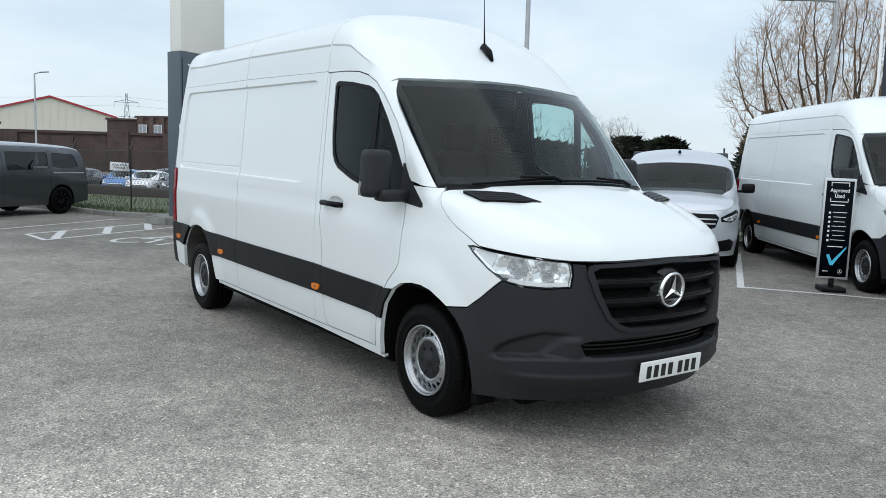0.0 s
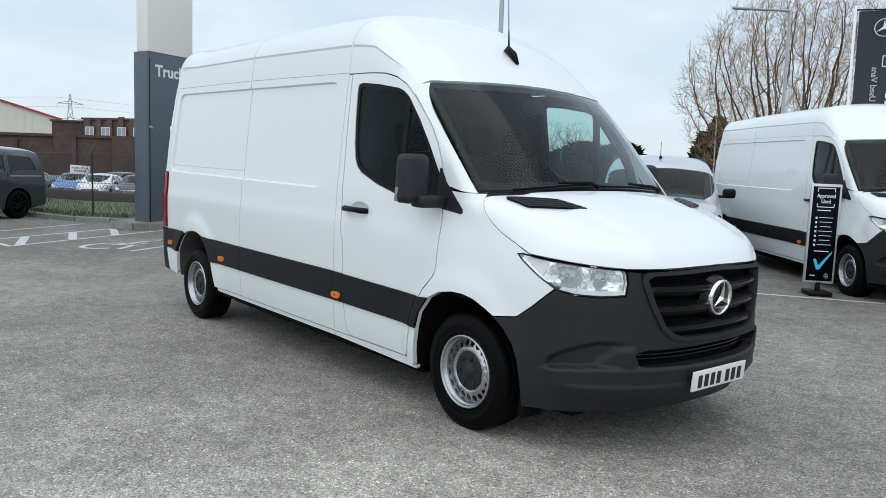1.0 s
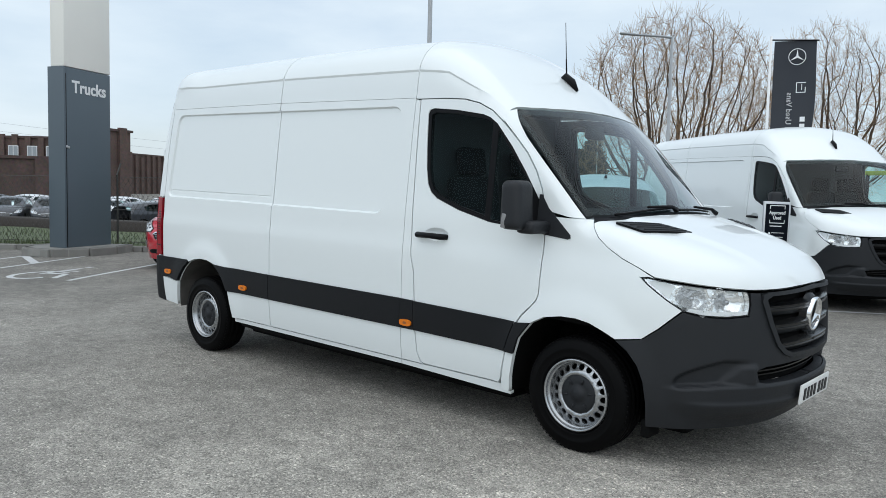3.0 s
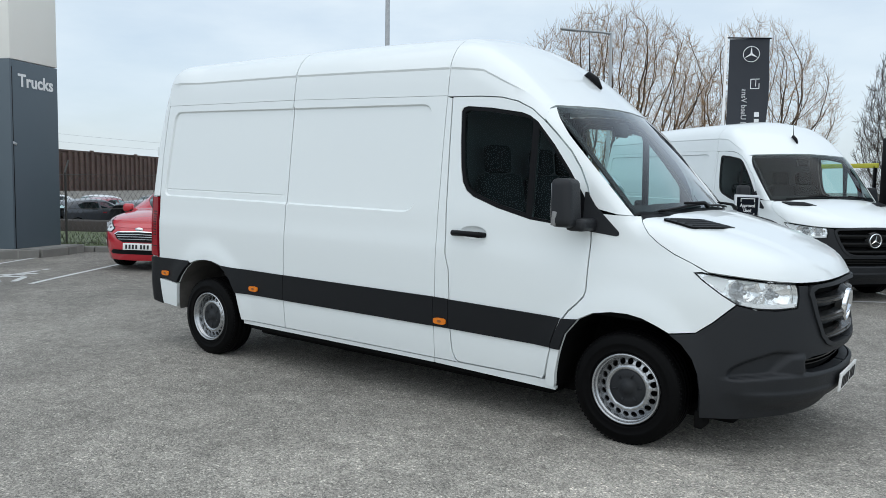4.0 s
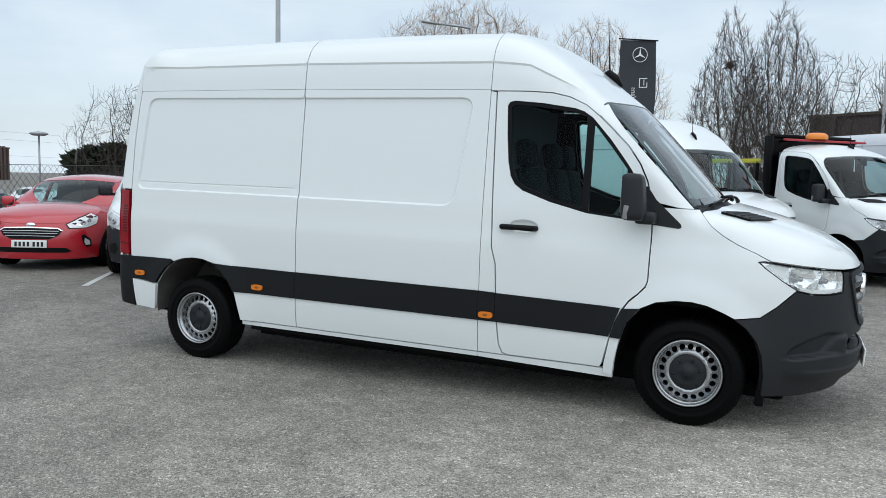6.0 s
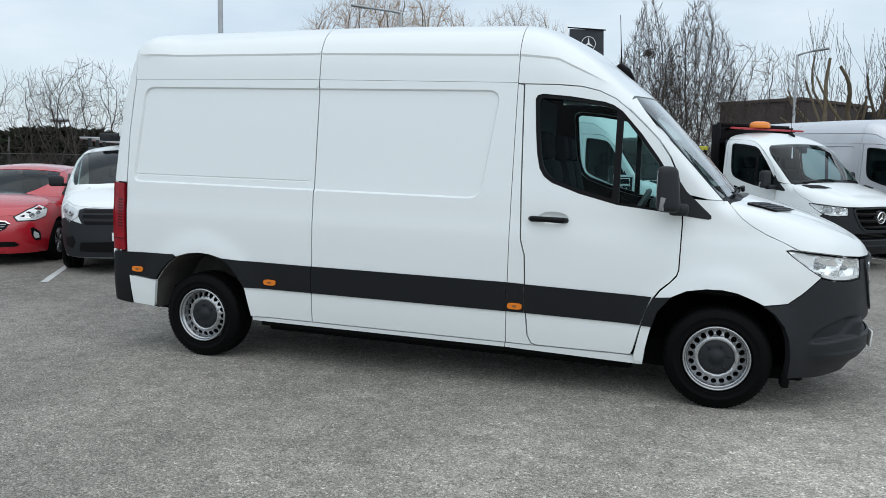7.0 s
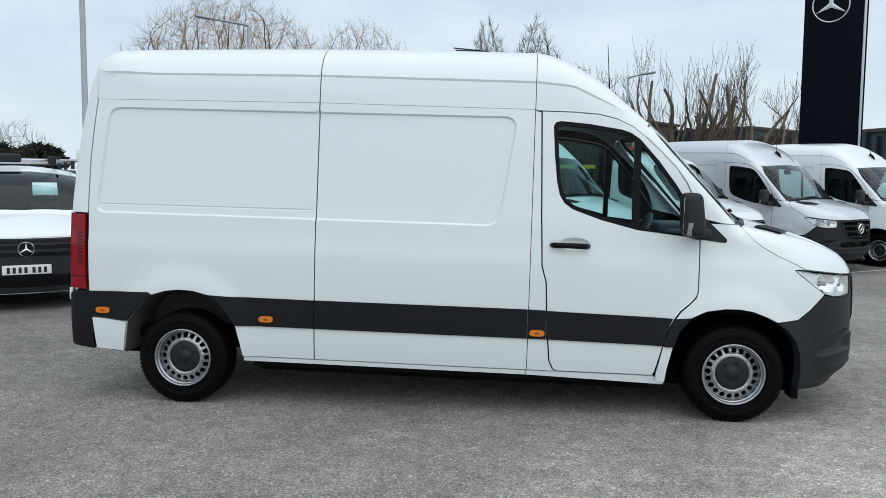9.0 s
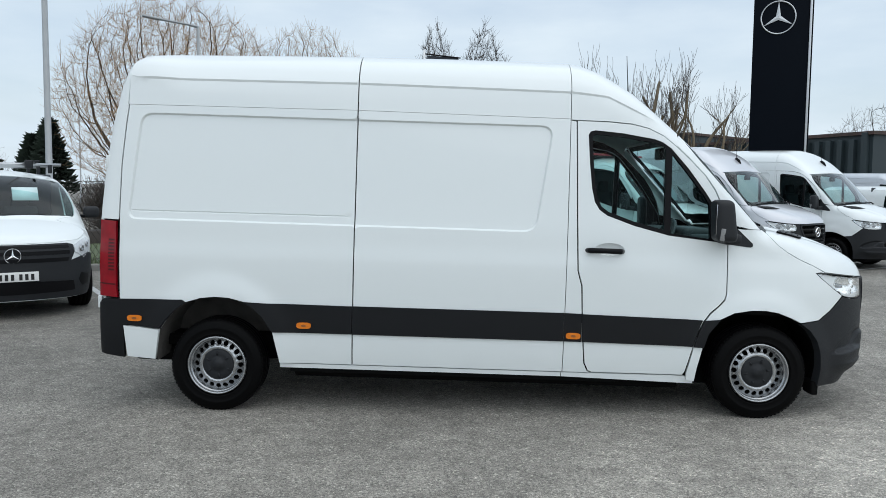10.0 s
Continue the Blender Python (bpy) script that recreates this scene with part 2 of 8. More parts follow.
ROOFG = mat("grey_roof_sheet", (0.30, 0.32, 0.34), 0.6, vary=0.1, scale=0.5)
SHED = mat("dark_green_cladding", (0.026, 0.040, 0.045), 0.55, vary=0.12, scale=0.5)
SHEDB = mat("dark_brick_block", (0.055, 0.042, 0.038), 0.85, vary=0.25, scale=0.6)
PANEW = mat("pale_window_pane", (0.30, 0.33, 0.35), 0.15, vary=0.2, scale=0.8)
SIGNW = mat("cream_sign_panel", (0.84, 0.83, 0.77), 0.4, vary=0.03, scale=1)
SIGNG = mat("slate_grey_sign_panel", (0.085, 0.112, 0.132), 0.42, vary=0.07, scale=1.2, bump=0.03, bump_scale=5)
SIGNB = mat("black_sign_panel", (0.0022, 0.0040, 0.0075), 0.5, vary=0.08, spec=0.06)
FLAG = mat("charcoal_flag_cloth", (0.030, 0.034, 0.042), 0.8, vary=0.12, scale=4)
LETTER = mat("white_lettering", (0.78, 0.79, 0.79), 0.5, vary=0.02)
BLUE = mat("bright_blue_print", (0.06, 0.50, 0.72), 0.5, vary=0.02)
ALU = mat("satin_aluminium", (0.55, 0.56, 0.57), 0.35, metal=0.8, vary=0.06)
BEACON = mat("amber_beacon_lens", (0.80, 0.25, 0.04), 0.15, vary=0.15, scale=25)
WIRE = mat("dark_coated_wire", (0.035, 0.034, 0.030), 0.6, vary=0.2)
YELLOW = mat("yellow_barrier", (0.62, 0.58, 0.06), 0.5)
PYLON = mat("weathered_lattice_steel", (0.28, 0.31, 0.35), 0.6, vary=0.1)
CARLAMP = mat("car_lamp_glass", (0.70, 0.72, 0.73), 0.12, metal=0.25, vary=0.3, scale=25, coat=1.0)
BLUEP = mat("blue_car_paint", (0.06, 0.20, 0.48), 0.3, coat=0.8)
WHITEP = mat("white_car_paint", (0.72, 0.73, 0.74), 0.3, coat=0.8)
DARKP = mat("charcoal_car_paint", (0.05, 0.055, 0.065), 0.3, metal=0.3, coat=0.8)
REDP = mat("maroon_car_paint", (0.28, 0.03, 0.05), 0.3, coat=0.8)

# ---- mesh tools ----
import mathutils


def mesh_of(name, verts, faces, material=None, smooth=True):
    me = bpy.data.meshes.new(name)
    me.from_pydata([tuple(map(float, v)) for v in verts], [], [tuple(map(int, f)) for f in faces])
    if material:
        me.materials.append(material)
    me.polygons.foreach_set("use_smooth", [smooth] * len(me.polygons))
    me.update()
    return me


def put(name, me, parent=None, m=None, label=""):
    ob = new(name, me)
    if parent:
        ob.parent = parent
    if m is not None:
        ob.matrix_basis = m
    if label:
        ob["label"] = label
    return ob


def part(name, bm, material, parent=None, label="", smooth=True, m=None):
    me = bpy.data.meshes.new(name)
    bmesh.ops.recalc_face_normals(bm, faces=bm.faces)
    bm.to_mesh(me)
    bm.free()
    me.materials.append(material)
    me.polygons.foreach_set("use_smooth", [smooth] * len(me.polygons))
    return put(name, me, parent, m, label)


def thing(name, m, label, category, group="", kind=""):
    ob = new(name)
    ob.matrix_basis = m
    return tagged(ob, label, category, group, kind)


def add_box(bm, c, s, bevel=0.0, rot=None, seg=2):
    r = bmesh.ops.create_cube(bm, size=1)["verts"]
    mat4 = Matrix.Translation(c) @ (rot or Matrix()) @ Matrix.Diagonal((*s, 1))
    bmesh.ops.transform(bm, matrix=mat4, verts=r)
    if bevel:
        es = list({e for v in r for e in v.link_edges})
        bmesh.ops.bevel(bm, geom=es, offset=bevel, segments=seg, affect="EDGES", profile=0.6)


def box(c, s, bevel=0.0, rot=None, seg=2):
    bm = bmesh.new()
    add_box(bm, c, s, bevel, rot, seg)
    return bm


def add_tube(bm, pts, radii, n=10, caps=True):
    """A tube along points with a radius at each."""
    pts = [Vector(p) for p in pts]
    rings = []
    ref = Vector((0.31, 0.17, 0.93))
    for i, p in enumerate(pts):
        d = (pts[min(i + 1, len(pts) - 1)] - pts[max(i - 1, 0)]).normalized()
        a = d.cross(ref)
        if a.length < 0.1:
            a = d.cross(Vector((1, 0, 0)))
        a.normalize()
        b = d.cross(a)
        r = radii[i] if hasattr(radii, "__len__") else radii
        rings.append([bm.verts.new(p + r * (math.cos(2 * math.pi * k / n) * a + math.sin(2 * math.pi * k / n) * b)) for k in range(n)])
    for r0, r1 in zip(rings, rings[1:]):
        for k in range(n):
            bm.faces.new((r0[k], r0[(k + 1) % n], r1[(k + 1) % n], r1[k]))
    if caps:
        bm.faces.new(rings[0][::-1])
        bm.faces.new(rings[-1])


def tube(pts, radii, n=10):
    bm = bmesh.new()
    add_tube(bm, pts, radii, n)
    return bm


def lathe(profile, n=48, closed=False, axis="y", caps=False):
    """Turns a profile of (radius, along) round the y axis."""
    bm = bmesh.new()
    rings = []
    for r, h in profile:
        rings.append([bm.verts.new((r * math.cos(2 * math.pi * k / n), h, r * math.sin(2 * math.pi * k / n))) for k in range(n)])
    pairs = list(zip(rings, rings[1:])) + ([(rings[-1], rings[0])] if closed else [])
    for a, b in pairs:
        for k in range(n):
            bm.faces.new((a[k], a[(k + 1) % n], b[(k + 1) % n], b[k]))
    if caps and not closed:
        for ring in (rings[0], rings[-1]):
            if (ring[0].co - ring[n // 2].co).length > 1e-4:
                bm.faces.new(ring)
    if axis == "z":
        bmesh.ops.transform(bm, matrix=Matrix.Rotation(radians(90), 4, "X"), verts=bm.verts)
    return bm


def curve_through(xs, ys):
    """A smooth curve through points, as a function of arrays."""
    xs, ys = np.array(xs, float), np.array(ys, float)
    d = np.diff(ys) / np.diff(xs)
    t = np.zeros(len(xs))
    t[0], t[-1] = d[0], d[-1]
    for i in range(1, len(xs) - 1):
        t[i] = 0 if d[i - 1] * d[i] <= 0 else 2 * d[i - 1] * d[i] / (d[i - 1] + d[i])

    def at(x):
        x = np.asarray(x, float)
        i = np.clip(np.searchsorted(xs, x) - 1, 0, len(xs) - 2)
        h = xs[i + 1] - xs[i]
        s = np.clip((x - xs[i]) / h, 0, 1)
        return (ys[i] * (1 + 2 * s) * (1 - s) ** 2 + t[i] * h * s * (1 - s) ** 2 + ys[i + 1] * s * s * (3 - 2 * s) + t[i + 1] * h * s * s * (s - 1))

    return at


def sstep(a, b, x):
    s = np.clip((np.asarray(x, float) - a) / (b - a), 0, 1)
    return s * s * (3 - 2 * s)


def smax(a, b, k):
    h = np.clip(k - np.abs(a - b), 0, None) / k
    return np.maximum(a, b) + h * h * k / 4


def resample(loop, step, closed=True):
    out = []
    n = len(loop)
    for i in range(n if closed else n - 1):
        a, b = np.array(loop[i], float), np.array(loop[(i + 1) % n], float)
        k = max(1, int(math.ceil(np.linalg.norm(b - a) / step)))
        out += [a + (b - a) * j / k for j in range(k)]
    if not closed:
        out.append(np.array(loop[-1], float))
    return np.array(out)


def rounded(loop, r, seg=5):
    """A polygon with its corners rounded; r is one radius or one for each corner."""
    out = []
    n = len(loop)
    for i in range(n):
        p, a, b = (np.array(loop[j % n], float) for j in (i, i - 1, i + 1))
        ri = r[i] if hasattr(r, "__len__") else r
        la, lb = np.linalg.norm(a - p), np.linalg.norm(b - p)
        q = min(ri, la * 0.48, lb * 0.48)
        if q < 1e-4:
            out.append(p)
            continue
        pa, pb = p + (a - p) / la * q, p + (b - p) / lb * q
        for s in np.linspace(0, 1, seg):
            out.append((1 - s) ** 2 * pa + 2 * s * (1 - s) * p + s * s * pb)
    return np.array(out)


def inset(loop, d):
    """A closed loop moved inwards by d."""
    p = np.array(loop, float)
    area = 0.5 * np.sum(p[:, 0] * np.roll(p[:, 1], -1) - np.roll(p[:, 0], -1) * p[:, 1])
    e1, e2 = p - np.roll(p, 1, 0), np.roll(p, -1, 0) - p
    n1, n2 = (np.stack([-e[:, 1], e[:, 0]], 1) / (np.linalg.norm(e, axis=1, keepdims=True) + 1e-9) for e in (e1, e2))
    n = n1 + n2
    n /= np.clip((n * n).sum(1, keepdims=True) / 2, 0.35, None)
    return p + n * d * (1 if area > 0 else -1)


def inside(loop, q):
    """Which of the points q lie within the loop."""
    p, q = np.array(loop, float), np.asarray(q, float)
    x, y = q[:, 0], q[:, 1]
    hit = np.zeros(len(q), bool)
    j = len(p) - 1
    for i in range(len(p)):
        (xi, yi), (xj, yj) = p[i], p[j]
        if yi != yj:
            hit ^= ((yi > y) != (yj > y)) & (x < (xj - xi) * (y - yi) / (yj - yi) + xi)
        j = i
    return hit


def distance(loop, q, closed=True):
    p, q = np.array(loop, float), np.asarray(q, float)
    best = np.full(len(q), 1e9)
    n = len(p)
    for i in range(n if closed else n - 1):
        a, b = p[i], p[(i + 1) % n]
        ab = b - a
        s = np.clip(((q - a) @ ab) / (ab @ ab + 1e-12), 0, 1)
        best = np.minimum(best, np.linalg.norm(q - a - s[:, None] * ab, axis=1))
    return best


def patch(name, loop, place, material, step=0.05, holes=(), lines=(), edge=0.02, core=(0, 0, 1.1), edge_step=None, solid=0.0, sharp=0):
    """A mesh over a flat outline with holes, laid on a surface by place(points), with turned-in edges."""
    es = edge_step or step
    loops = [resample(loop, es)] + [resample(h, es) for h in holes]
    pts, eds = [], []
    for lp in loops:
        k = len(pts)
        pts += list(lp)
        eds += [(k + i, k + (i + 1) % len(lp)) for i in range(len(lp))]
    for ln in lines:
        lp = resample(ln, es, closed=False)
        k = len(pts)
        pts += list(lp)
        eds += [(k + i, k + i + 1) for i in range(len(lp) - 1)]
    lo, hi = np.min(loops[0], 0), np.max(loops[0], 0)
    gx, gy = np.meshgrid(np.arange(lo[0] + step / 2, hi[0], step), np.arange(lo[1] + step / 2, hi[1], step))
    g = np.stack([gx.ravel(), gy.ravel()], 1)
    if len(g):
        keep = inside(loops[0], g) & (distance(loops[0], g) > 0.45 * step)
        for h in loops[1:]:
            keep &= ~inside(h, g) & (distance(h, g) > 0.45 * step)
        for ln in lines:
            keep &= distance(ln, g, False) > 0.35 * step
        pts += list(g[keep])
    res = mathutils.geometry.delaunay_2d_cdt([Vector((float(p[0]), float(p[1]))) for p in pts], eds, [], 0, 1e-7)
    v2 = np.array([tuple(v) for v in res[0]])
    tri = np.array([f for f in res[2] if len(f) == 3])
    mid = v2[tri].mean(1)
    ok = inside(loops[0], mid)
    for h in loops[1:]:
        ok &= ~inside(h, mid)
    a2, b2, c2 = v2[tri[:, 0]], v2[tri[:, 1]], v2[tri[:, 2]]
    area = np.abs((b2 - a2)[:, 0] * (c2 - a2)[:, 1] - (b2 - a2)[:, 1] * (c2 - a2)[:, 0])
    longest = np.max([np.linalg.norm(b2 - a2, axis=1), np.linalg.norm(c2 - b2, axis=1), np.linalg.norm(a2 - c2, axis=1)], 0)
    ok &= area / longest > 3e-4
    tri = tri[ok]
    v3 = np.asarray(place(v2), float)
    fn = np.cross(v3[tri[:, 1]] - v3[tri[:, 0]], v3[tri[:, 2]] - v3[tri[:, 0]])
    if np.sum(fn * (v3[tri].mean(1) - np.array(core))) < 0:
        tri = tri[:, ::-1]
        fn = -fn
    vn = np.zeros_like(v3)
    for k in range(3):
        np.add.at(vn, tri[:, k], fn)
    vn /= np.linalg.norm(vn, axis=1, keepdims=True) + 1e-12
    verts, faces = [tuple(v) for v in v3], [tuple(t) for t in tri]
    if edge:
        count = {}
        for a, b, c in tri:
            for e in ((a, b), (b, c), (c, a)):
                count[e] = 1
        rim = [e for e in count if (e[1], e[0]) not in count]
        top, low = {}, {}
        for e in rim:
            for i in e:
                if i not in top:
                    top[i] = len(verts); verts.append(tuple(v3[i]))
                    low[i] = len(verts); verts.append(tuple(v3[i] - vn[i] * edge))
        for a, b in rim:
            faces.append((top[b], top[a], low[a], low[b]))
    used = sorted({i for f in faces for i in f})
    ren = {i: k for k, i in enumerate(used)}
    me = mesh_of(name, [verts[i] for i in used], [tuple(ren[i] for i in f) for f in faces], material)
    if sharp:
        me.set_sharp_from_angle(angle=radians(sharp))
    return me


def mirrored(me):
    """The same mesh on the other side of the y = 0 plane."""
    m2 = me.copy()
    m2.transform(Matrix.Diagonal((1, -1, 1, 1)))
    m2.flip_normals()
    return m2

# ---- the panel van: its outer surface, x forward from the front axle, z up ----
def angles(o, p):
    """Points as (turn, rise) seen from o."""
    d = np.asarray(p, float) - np.array(o, float)
    return np.stack([np.arctan2(d[:, 1], d[:, 0]), np.arctan2(d[:, 2], np.hypot(d[:, 0], d[:, 1]))], 1)


class Shell:
    """A body as the smooth meeting of its sides, its top and a rounded nose and tail."""

    def __init__(s, half, narrow, top, drop, hood, hood_drop, soft, nose_from, nose_deep, tail, tail_soft, axis_z, bulge=None):
        s.half, s.narrow, s.top, s.drop, s.hood, s.hood_drop, s.soft = half, narrow, top, drop, hood, hood_drop, soft
        s.plan = 2.0
        s.nose_from, s.nose_deep, s.tail, s.tail_soft, s.axis_z, s.bulge = nose_from, nose_deep, tail, tail_soft, axis_z, bulge

    def wide(s, x, z):
        return s.half(z) - s.narrow(x, z)

    def high(s, x, y):
        a = s.top(x) - s.drop(x) * (y / 0.9) ** 2
        return np.maximum(a, s.hood(x) - s.hood_drop * (y / 0.9) ** 2)

    def f(s, x, y, z):
        w = s.wide(np.minimum(x, s.nose_from), z)
        q = np.clip(x - s.nose_from, 0, None) / s.nose_deep(z)
        side = w * ((q ** s.plan + np.abs(y / w) ** s.plan) ** (1 / s.plan) - 1)
        v = smax(side, z - s.high(x, np.abs(y)), s.soft(x))
        return smax(v, s.tail(z) - x, s.tail_soft)

    def solve(s, start, way, far):
        lo, hi = np.zeros(len(start)), np.full(len(start), far)
        for _ in range(30):
            m = (lo + hi) / 2
            p = start + way * m[:, None]
            neg = s.f(p[:, 0], p[:, 1], p[:, 2]) < 0
            lo, hi = np.where(neg, m, lo), np.where(neg, hi, m)
        return start + way * lo[:, None]

    def side(s, out=0.0, relief=None):
        """Lays (u, z) on the side: u is x back from the nose's start, then goes round the nose to the middle."""

        def place(q):
            u, z = q[:, 0], q[:, 1]
            th = np.clip((u - s.nose_from) / 0.9, 0, math.pi / 2)
            start = np.stack([np.minimum(u, s.nose_from), 0 * u, z], 1)
            way = np.stack([np.sin(th) * 0.83, -np.cos(th) * 0.99, 0 * u], 1)
            p = s.solve(start, way, 1.6)
            o = np.full(len(u), out) + (relief(q) if relief else 0)
            return p + way / np.linalg.norm(way, axis=1, keepdims=True) * o[:, None]

        return place

    def roof(s, out=0.0):
        """Lays (x, angle in radians from the near side over the top) on the roof."""

        def place(q):
            start = np.stack([q[:, 0], 0 * q[:, 0], 0 * q[:, 0] + s.axis_z], 1)
            way = np.stack([0 * q[:, 0], -np.cos(q[:, 1]), np.sin(q[:, 1])], 1)
            return s.solve(start, way, 1.8) + out * way

        return place

    def above(s, out=0.0, relief=None):
        """Lays (x, y) on the top."""

        def place(q):
            start = np.stack([q[:, 0], q[:, 1], 0 * q[:, 0] + 0.7], 1)
            p = s.solve(start, np.tile([0.0, 0.0, 1.0], (len(q), 1)), 2.2)
            p[:, 2] += out + (relief(q) if relief else 0)
            return p

        return place

    def dome(s, o, relief=None):
        """Lays (turn, rise), angles seen from a point within, on the surface."""

        def place(q):
            way = np.stack([np.cos(q[:, 1]) * np.cos(q[:, 0]), np.cos(q[:, 1]) * np.sin(q[:, 0]), np.sin(q[:, 1])], 1)
            p = s.solve(np.tile(np.array(o, float), (len(q), 1)), way, 2.5)
            if relief:
                p[:, 2] += relief(p)
            return p

        return place

    def back(s, out=0.0):
        """Lays (y, z) on the tail."""

        def place(q):
            start = np.stack([0 * q[:, 0] - 3.0, q[:, 0], q[:, 1]], 1)
            p = s.solve(start, np.tile([-1.0, 0.0, 0.0], (len(q), 1)), 3.0)
            p[:, 0] -= out
            return p

        return place


half = curve_through([0.2, 0.30, 0.38, 0.55, 0.75, 0.95, 1.06, 1.16, 1.3, 1.45, 1.8, 2.1, 2.3, 2.5, 2.8],
                     [0.955, 0.972, 0.985, 0.998, 1.0, 1.004, 1.003, 0.994, 0.988, 0.975, 0.945, 0.914, 0.892, 0.866, 0.83])


def narrow(x, z):
    return 0.032 * sstep(-1.2, 0.1, x) * sstep(0.8, 1.25, z)


TOP_X = [-5.0, -4.3, -2.5, -1.42, -1.25, -1.1, -0.95, -0.8, -0.65, -0.52, -0.3, -0.1, 0.3, 1.2]
high_top = curve_through(TOP_X, [2.54, 2.58, 2.60, 2.588, 2.55, 2.48, 2.395, 2.285, 2.165, 2.06, 1.835, 1.62, 1.17, 0.2])
low_top = curve_through([-5.0, -1.6, -1.42, -1.1, -0.9, -0.75, -0.65, -0.52, -0.3, -0.1, 0.3, 1.2], [2.20, 2.25, 2.25, 2.235, 2.21, 2.17, 2.12, 2.04, 1.825, 1.615, 1.17, 0.2])
van_drop = curve_through([-5, -1.42, -1.0, -0.65, -0.1, 0.3, 1], [0.11, 0.11, 0.125, 0.14, 0.165, 0.165, 0.165])
van_hood = curve_through([-1.0, -0.2, 0.1, 0.4, 0.6, 0.8, 0.95, 1.1], [1.50, 1.435, 1.395, 1.325, 1.262, 1.175, 1.085, 0.96])
van_soft = curve_through([-5, -4.5, -4.15, -1.42, -1.1, -0.65, -0.1, 0.15, 0.5, 0.8, 1.1], [0.11, 0.13, 0.24, 0.25, 0.21, 0.13, 0.10, 0.14, 0.2, 0.12, 0.09])
van_nose = curve_through([0.15, 0.27, 0.34, 0.44, 0.56, 0.66, 0.76, 0.88, 1.0, 1.1], [0.68, 0.785, 0.815, 0.838, 0.850, 0.852, 0.848, 0.842, 0.834, 0.822])


van_tail = curve_through([0.2, 1.2, 1.6, 2.0, 2.3, 2.6, 2.8], [-4.80, -4.80, -4.778, -4.728, -4.668, -4.580, -4.52])

TALL = Shell(half, narrow, high_top, van_drop, van_hood, 0.06, van_soft, 0.15, van_nose, van_tail, 0.10, 1.6)
TALL.plan = 2.35
LOW = Shell(half, narrow, low_top, van_drop, van_hood, 0.06, lambda x: np.where(np.asarray(x) < -0.9, 0.16, van_soft(x)), 0.15, van_nose, van_tail, 0.16, 1.5)
LOW.plan = 2.35

STRIP_LO, STRIP_HI, SILL = 0.527, 0.732, 0.298
ARCH_R = [(-3.470, 0.28), (-3.482, 0.36), (-3.519, 0.52), (-3.59, 0.634), (-3.66, 0.70), (-3.734, 0.742), (-3.84, 0.766), (-3.939, 0.770), (-4.04, 0.758), (-4.143, 0.726), (-4.22, 0.67), (-4.285, 0.60), (-4.335, 0.527), (-4.365, 0.40), (-4.372, 0.28)]
ARCH_F = [(-0.48, 0.255), (-0.462, 0.36), (-0.43, 0.52), (-0.40, 0.618), (-0.314, 0.722), (-0.22, 0.770), (-0.10, 0.792), (0.0, 0.794), (0.09, 0.780), (0.195, 0.742), (0.335, 0.660), (0.398, 0.585), (0.434, 0.50), (0.454, 0.38), (0.458, 0.25)]
PRESS = rounded([(-4.580, 1.312), (-4.502, 2.080), (-1.535, 2.064), (-1.645, 1.302)], [0.07, 0.09, 0.10, 0.10], 7)
PRESS_IN = inset(PRESS, 0.012)


def panel_relief(q):
    """The pressed panel of the load space, its low fold, and the swollen edges of the wheel arches."""
    d = np.where(inside(PRESS, q), distance(PRESS, q), 0.0)
    r = -0.016 * np.clip(d / 0.012, 0, 1)
    fold = np.clip(1 - np.abs(q[:, 1] - 1.375) / 0.007, 0, 1) * sstep(-4.57, -4.54, q[:, 0]) * (1 - sstep(-3.02, -2.97, q[:, 0]))
    for ax, az in ((-3.92, 0.34), (-0.03, 0.34)):
        ra = np.hypot(q[:, 0] - ax, (q[:, 1] - az) * 0.98)
        r += 0.022 * (1 - sstep(0.44, 0.62, ra))
    return r - 0.0065 * fold


def bumper_relief(q):
    """The lip under the intake, the shallow side pockets over it, and the arch edge."""
    u, z = q[:, 0], q[:, 1]
    ledge = 0.500 - 0.022 * sstep(0.9, 0.55, u)
    lip = 0.022 * (1 - sstep(ledge, ledge + 0.014, z)) * sstep(0.33, 0.42, z) * sstep(0.52, 0.70, u)
    fold = 0.012 * (1 - sstep(0.40, 0.42, z)) * sstep(0.30, 0.36, z) * sstep(0.60, 0.80, u)
    arc = 0.500 + 0.145 * np.sqrt(np.clip((u - 0.585) / 0.26, 0, 1))
    fade = 1 - sstep(0.86, 1.02, u)
    pocket = -0.034 * sstep(0.585, 0.615, u) * sstep(ledge + 0.004, ledge + 0.02, z) * (1 - sstep(arc - 0.016, arc, z)) * fade
    wing = 0.018 * sstep(0.90, 0.955, u + (0.60 - z) * 1.1) * sstep(ledge, ledge + 0.02, z) * (1 - sstep(0.60, 0.63, z)) * (1 - sstep(1.02, 1.05, u))
    chin = -0.03 * (1 - sstep(0.27, 0.36, z)) * sstep(0.6, 0.9, u)
    ra = np.hypot(u + 0.03, (z - 0.34) * 0.98)
    return lip + fold + pocket + wing + chin + 0.022 * (1 - sstep(0.44, 0.62, ra))


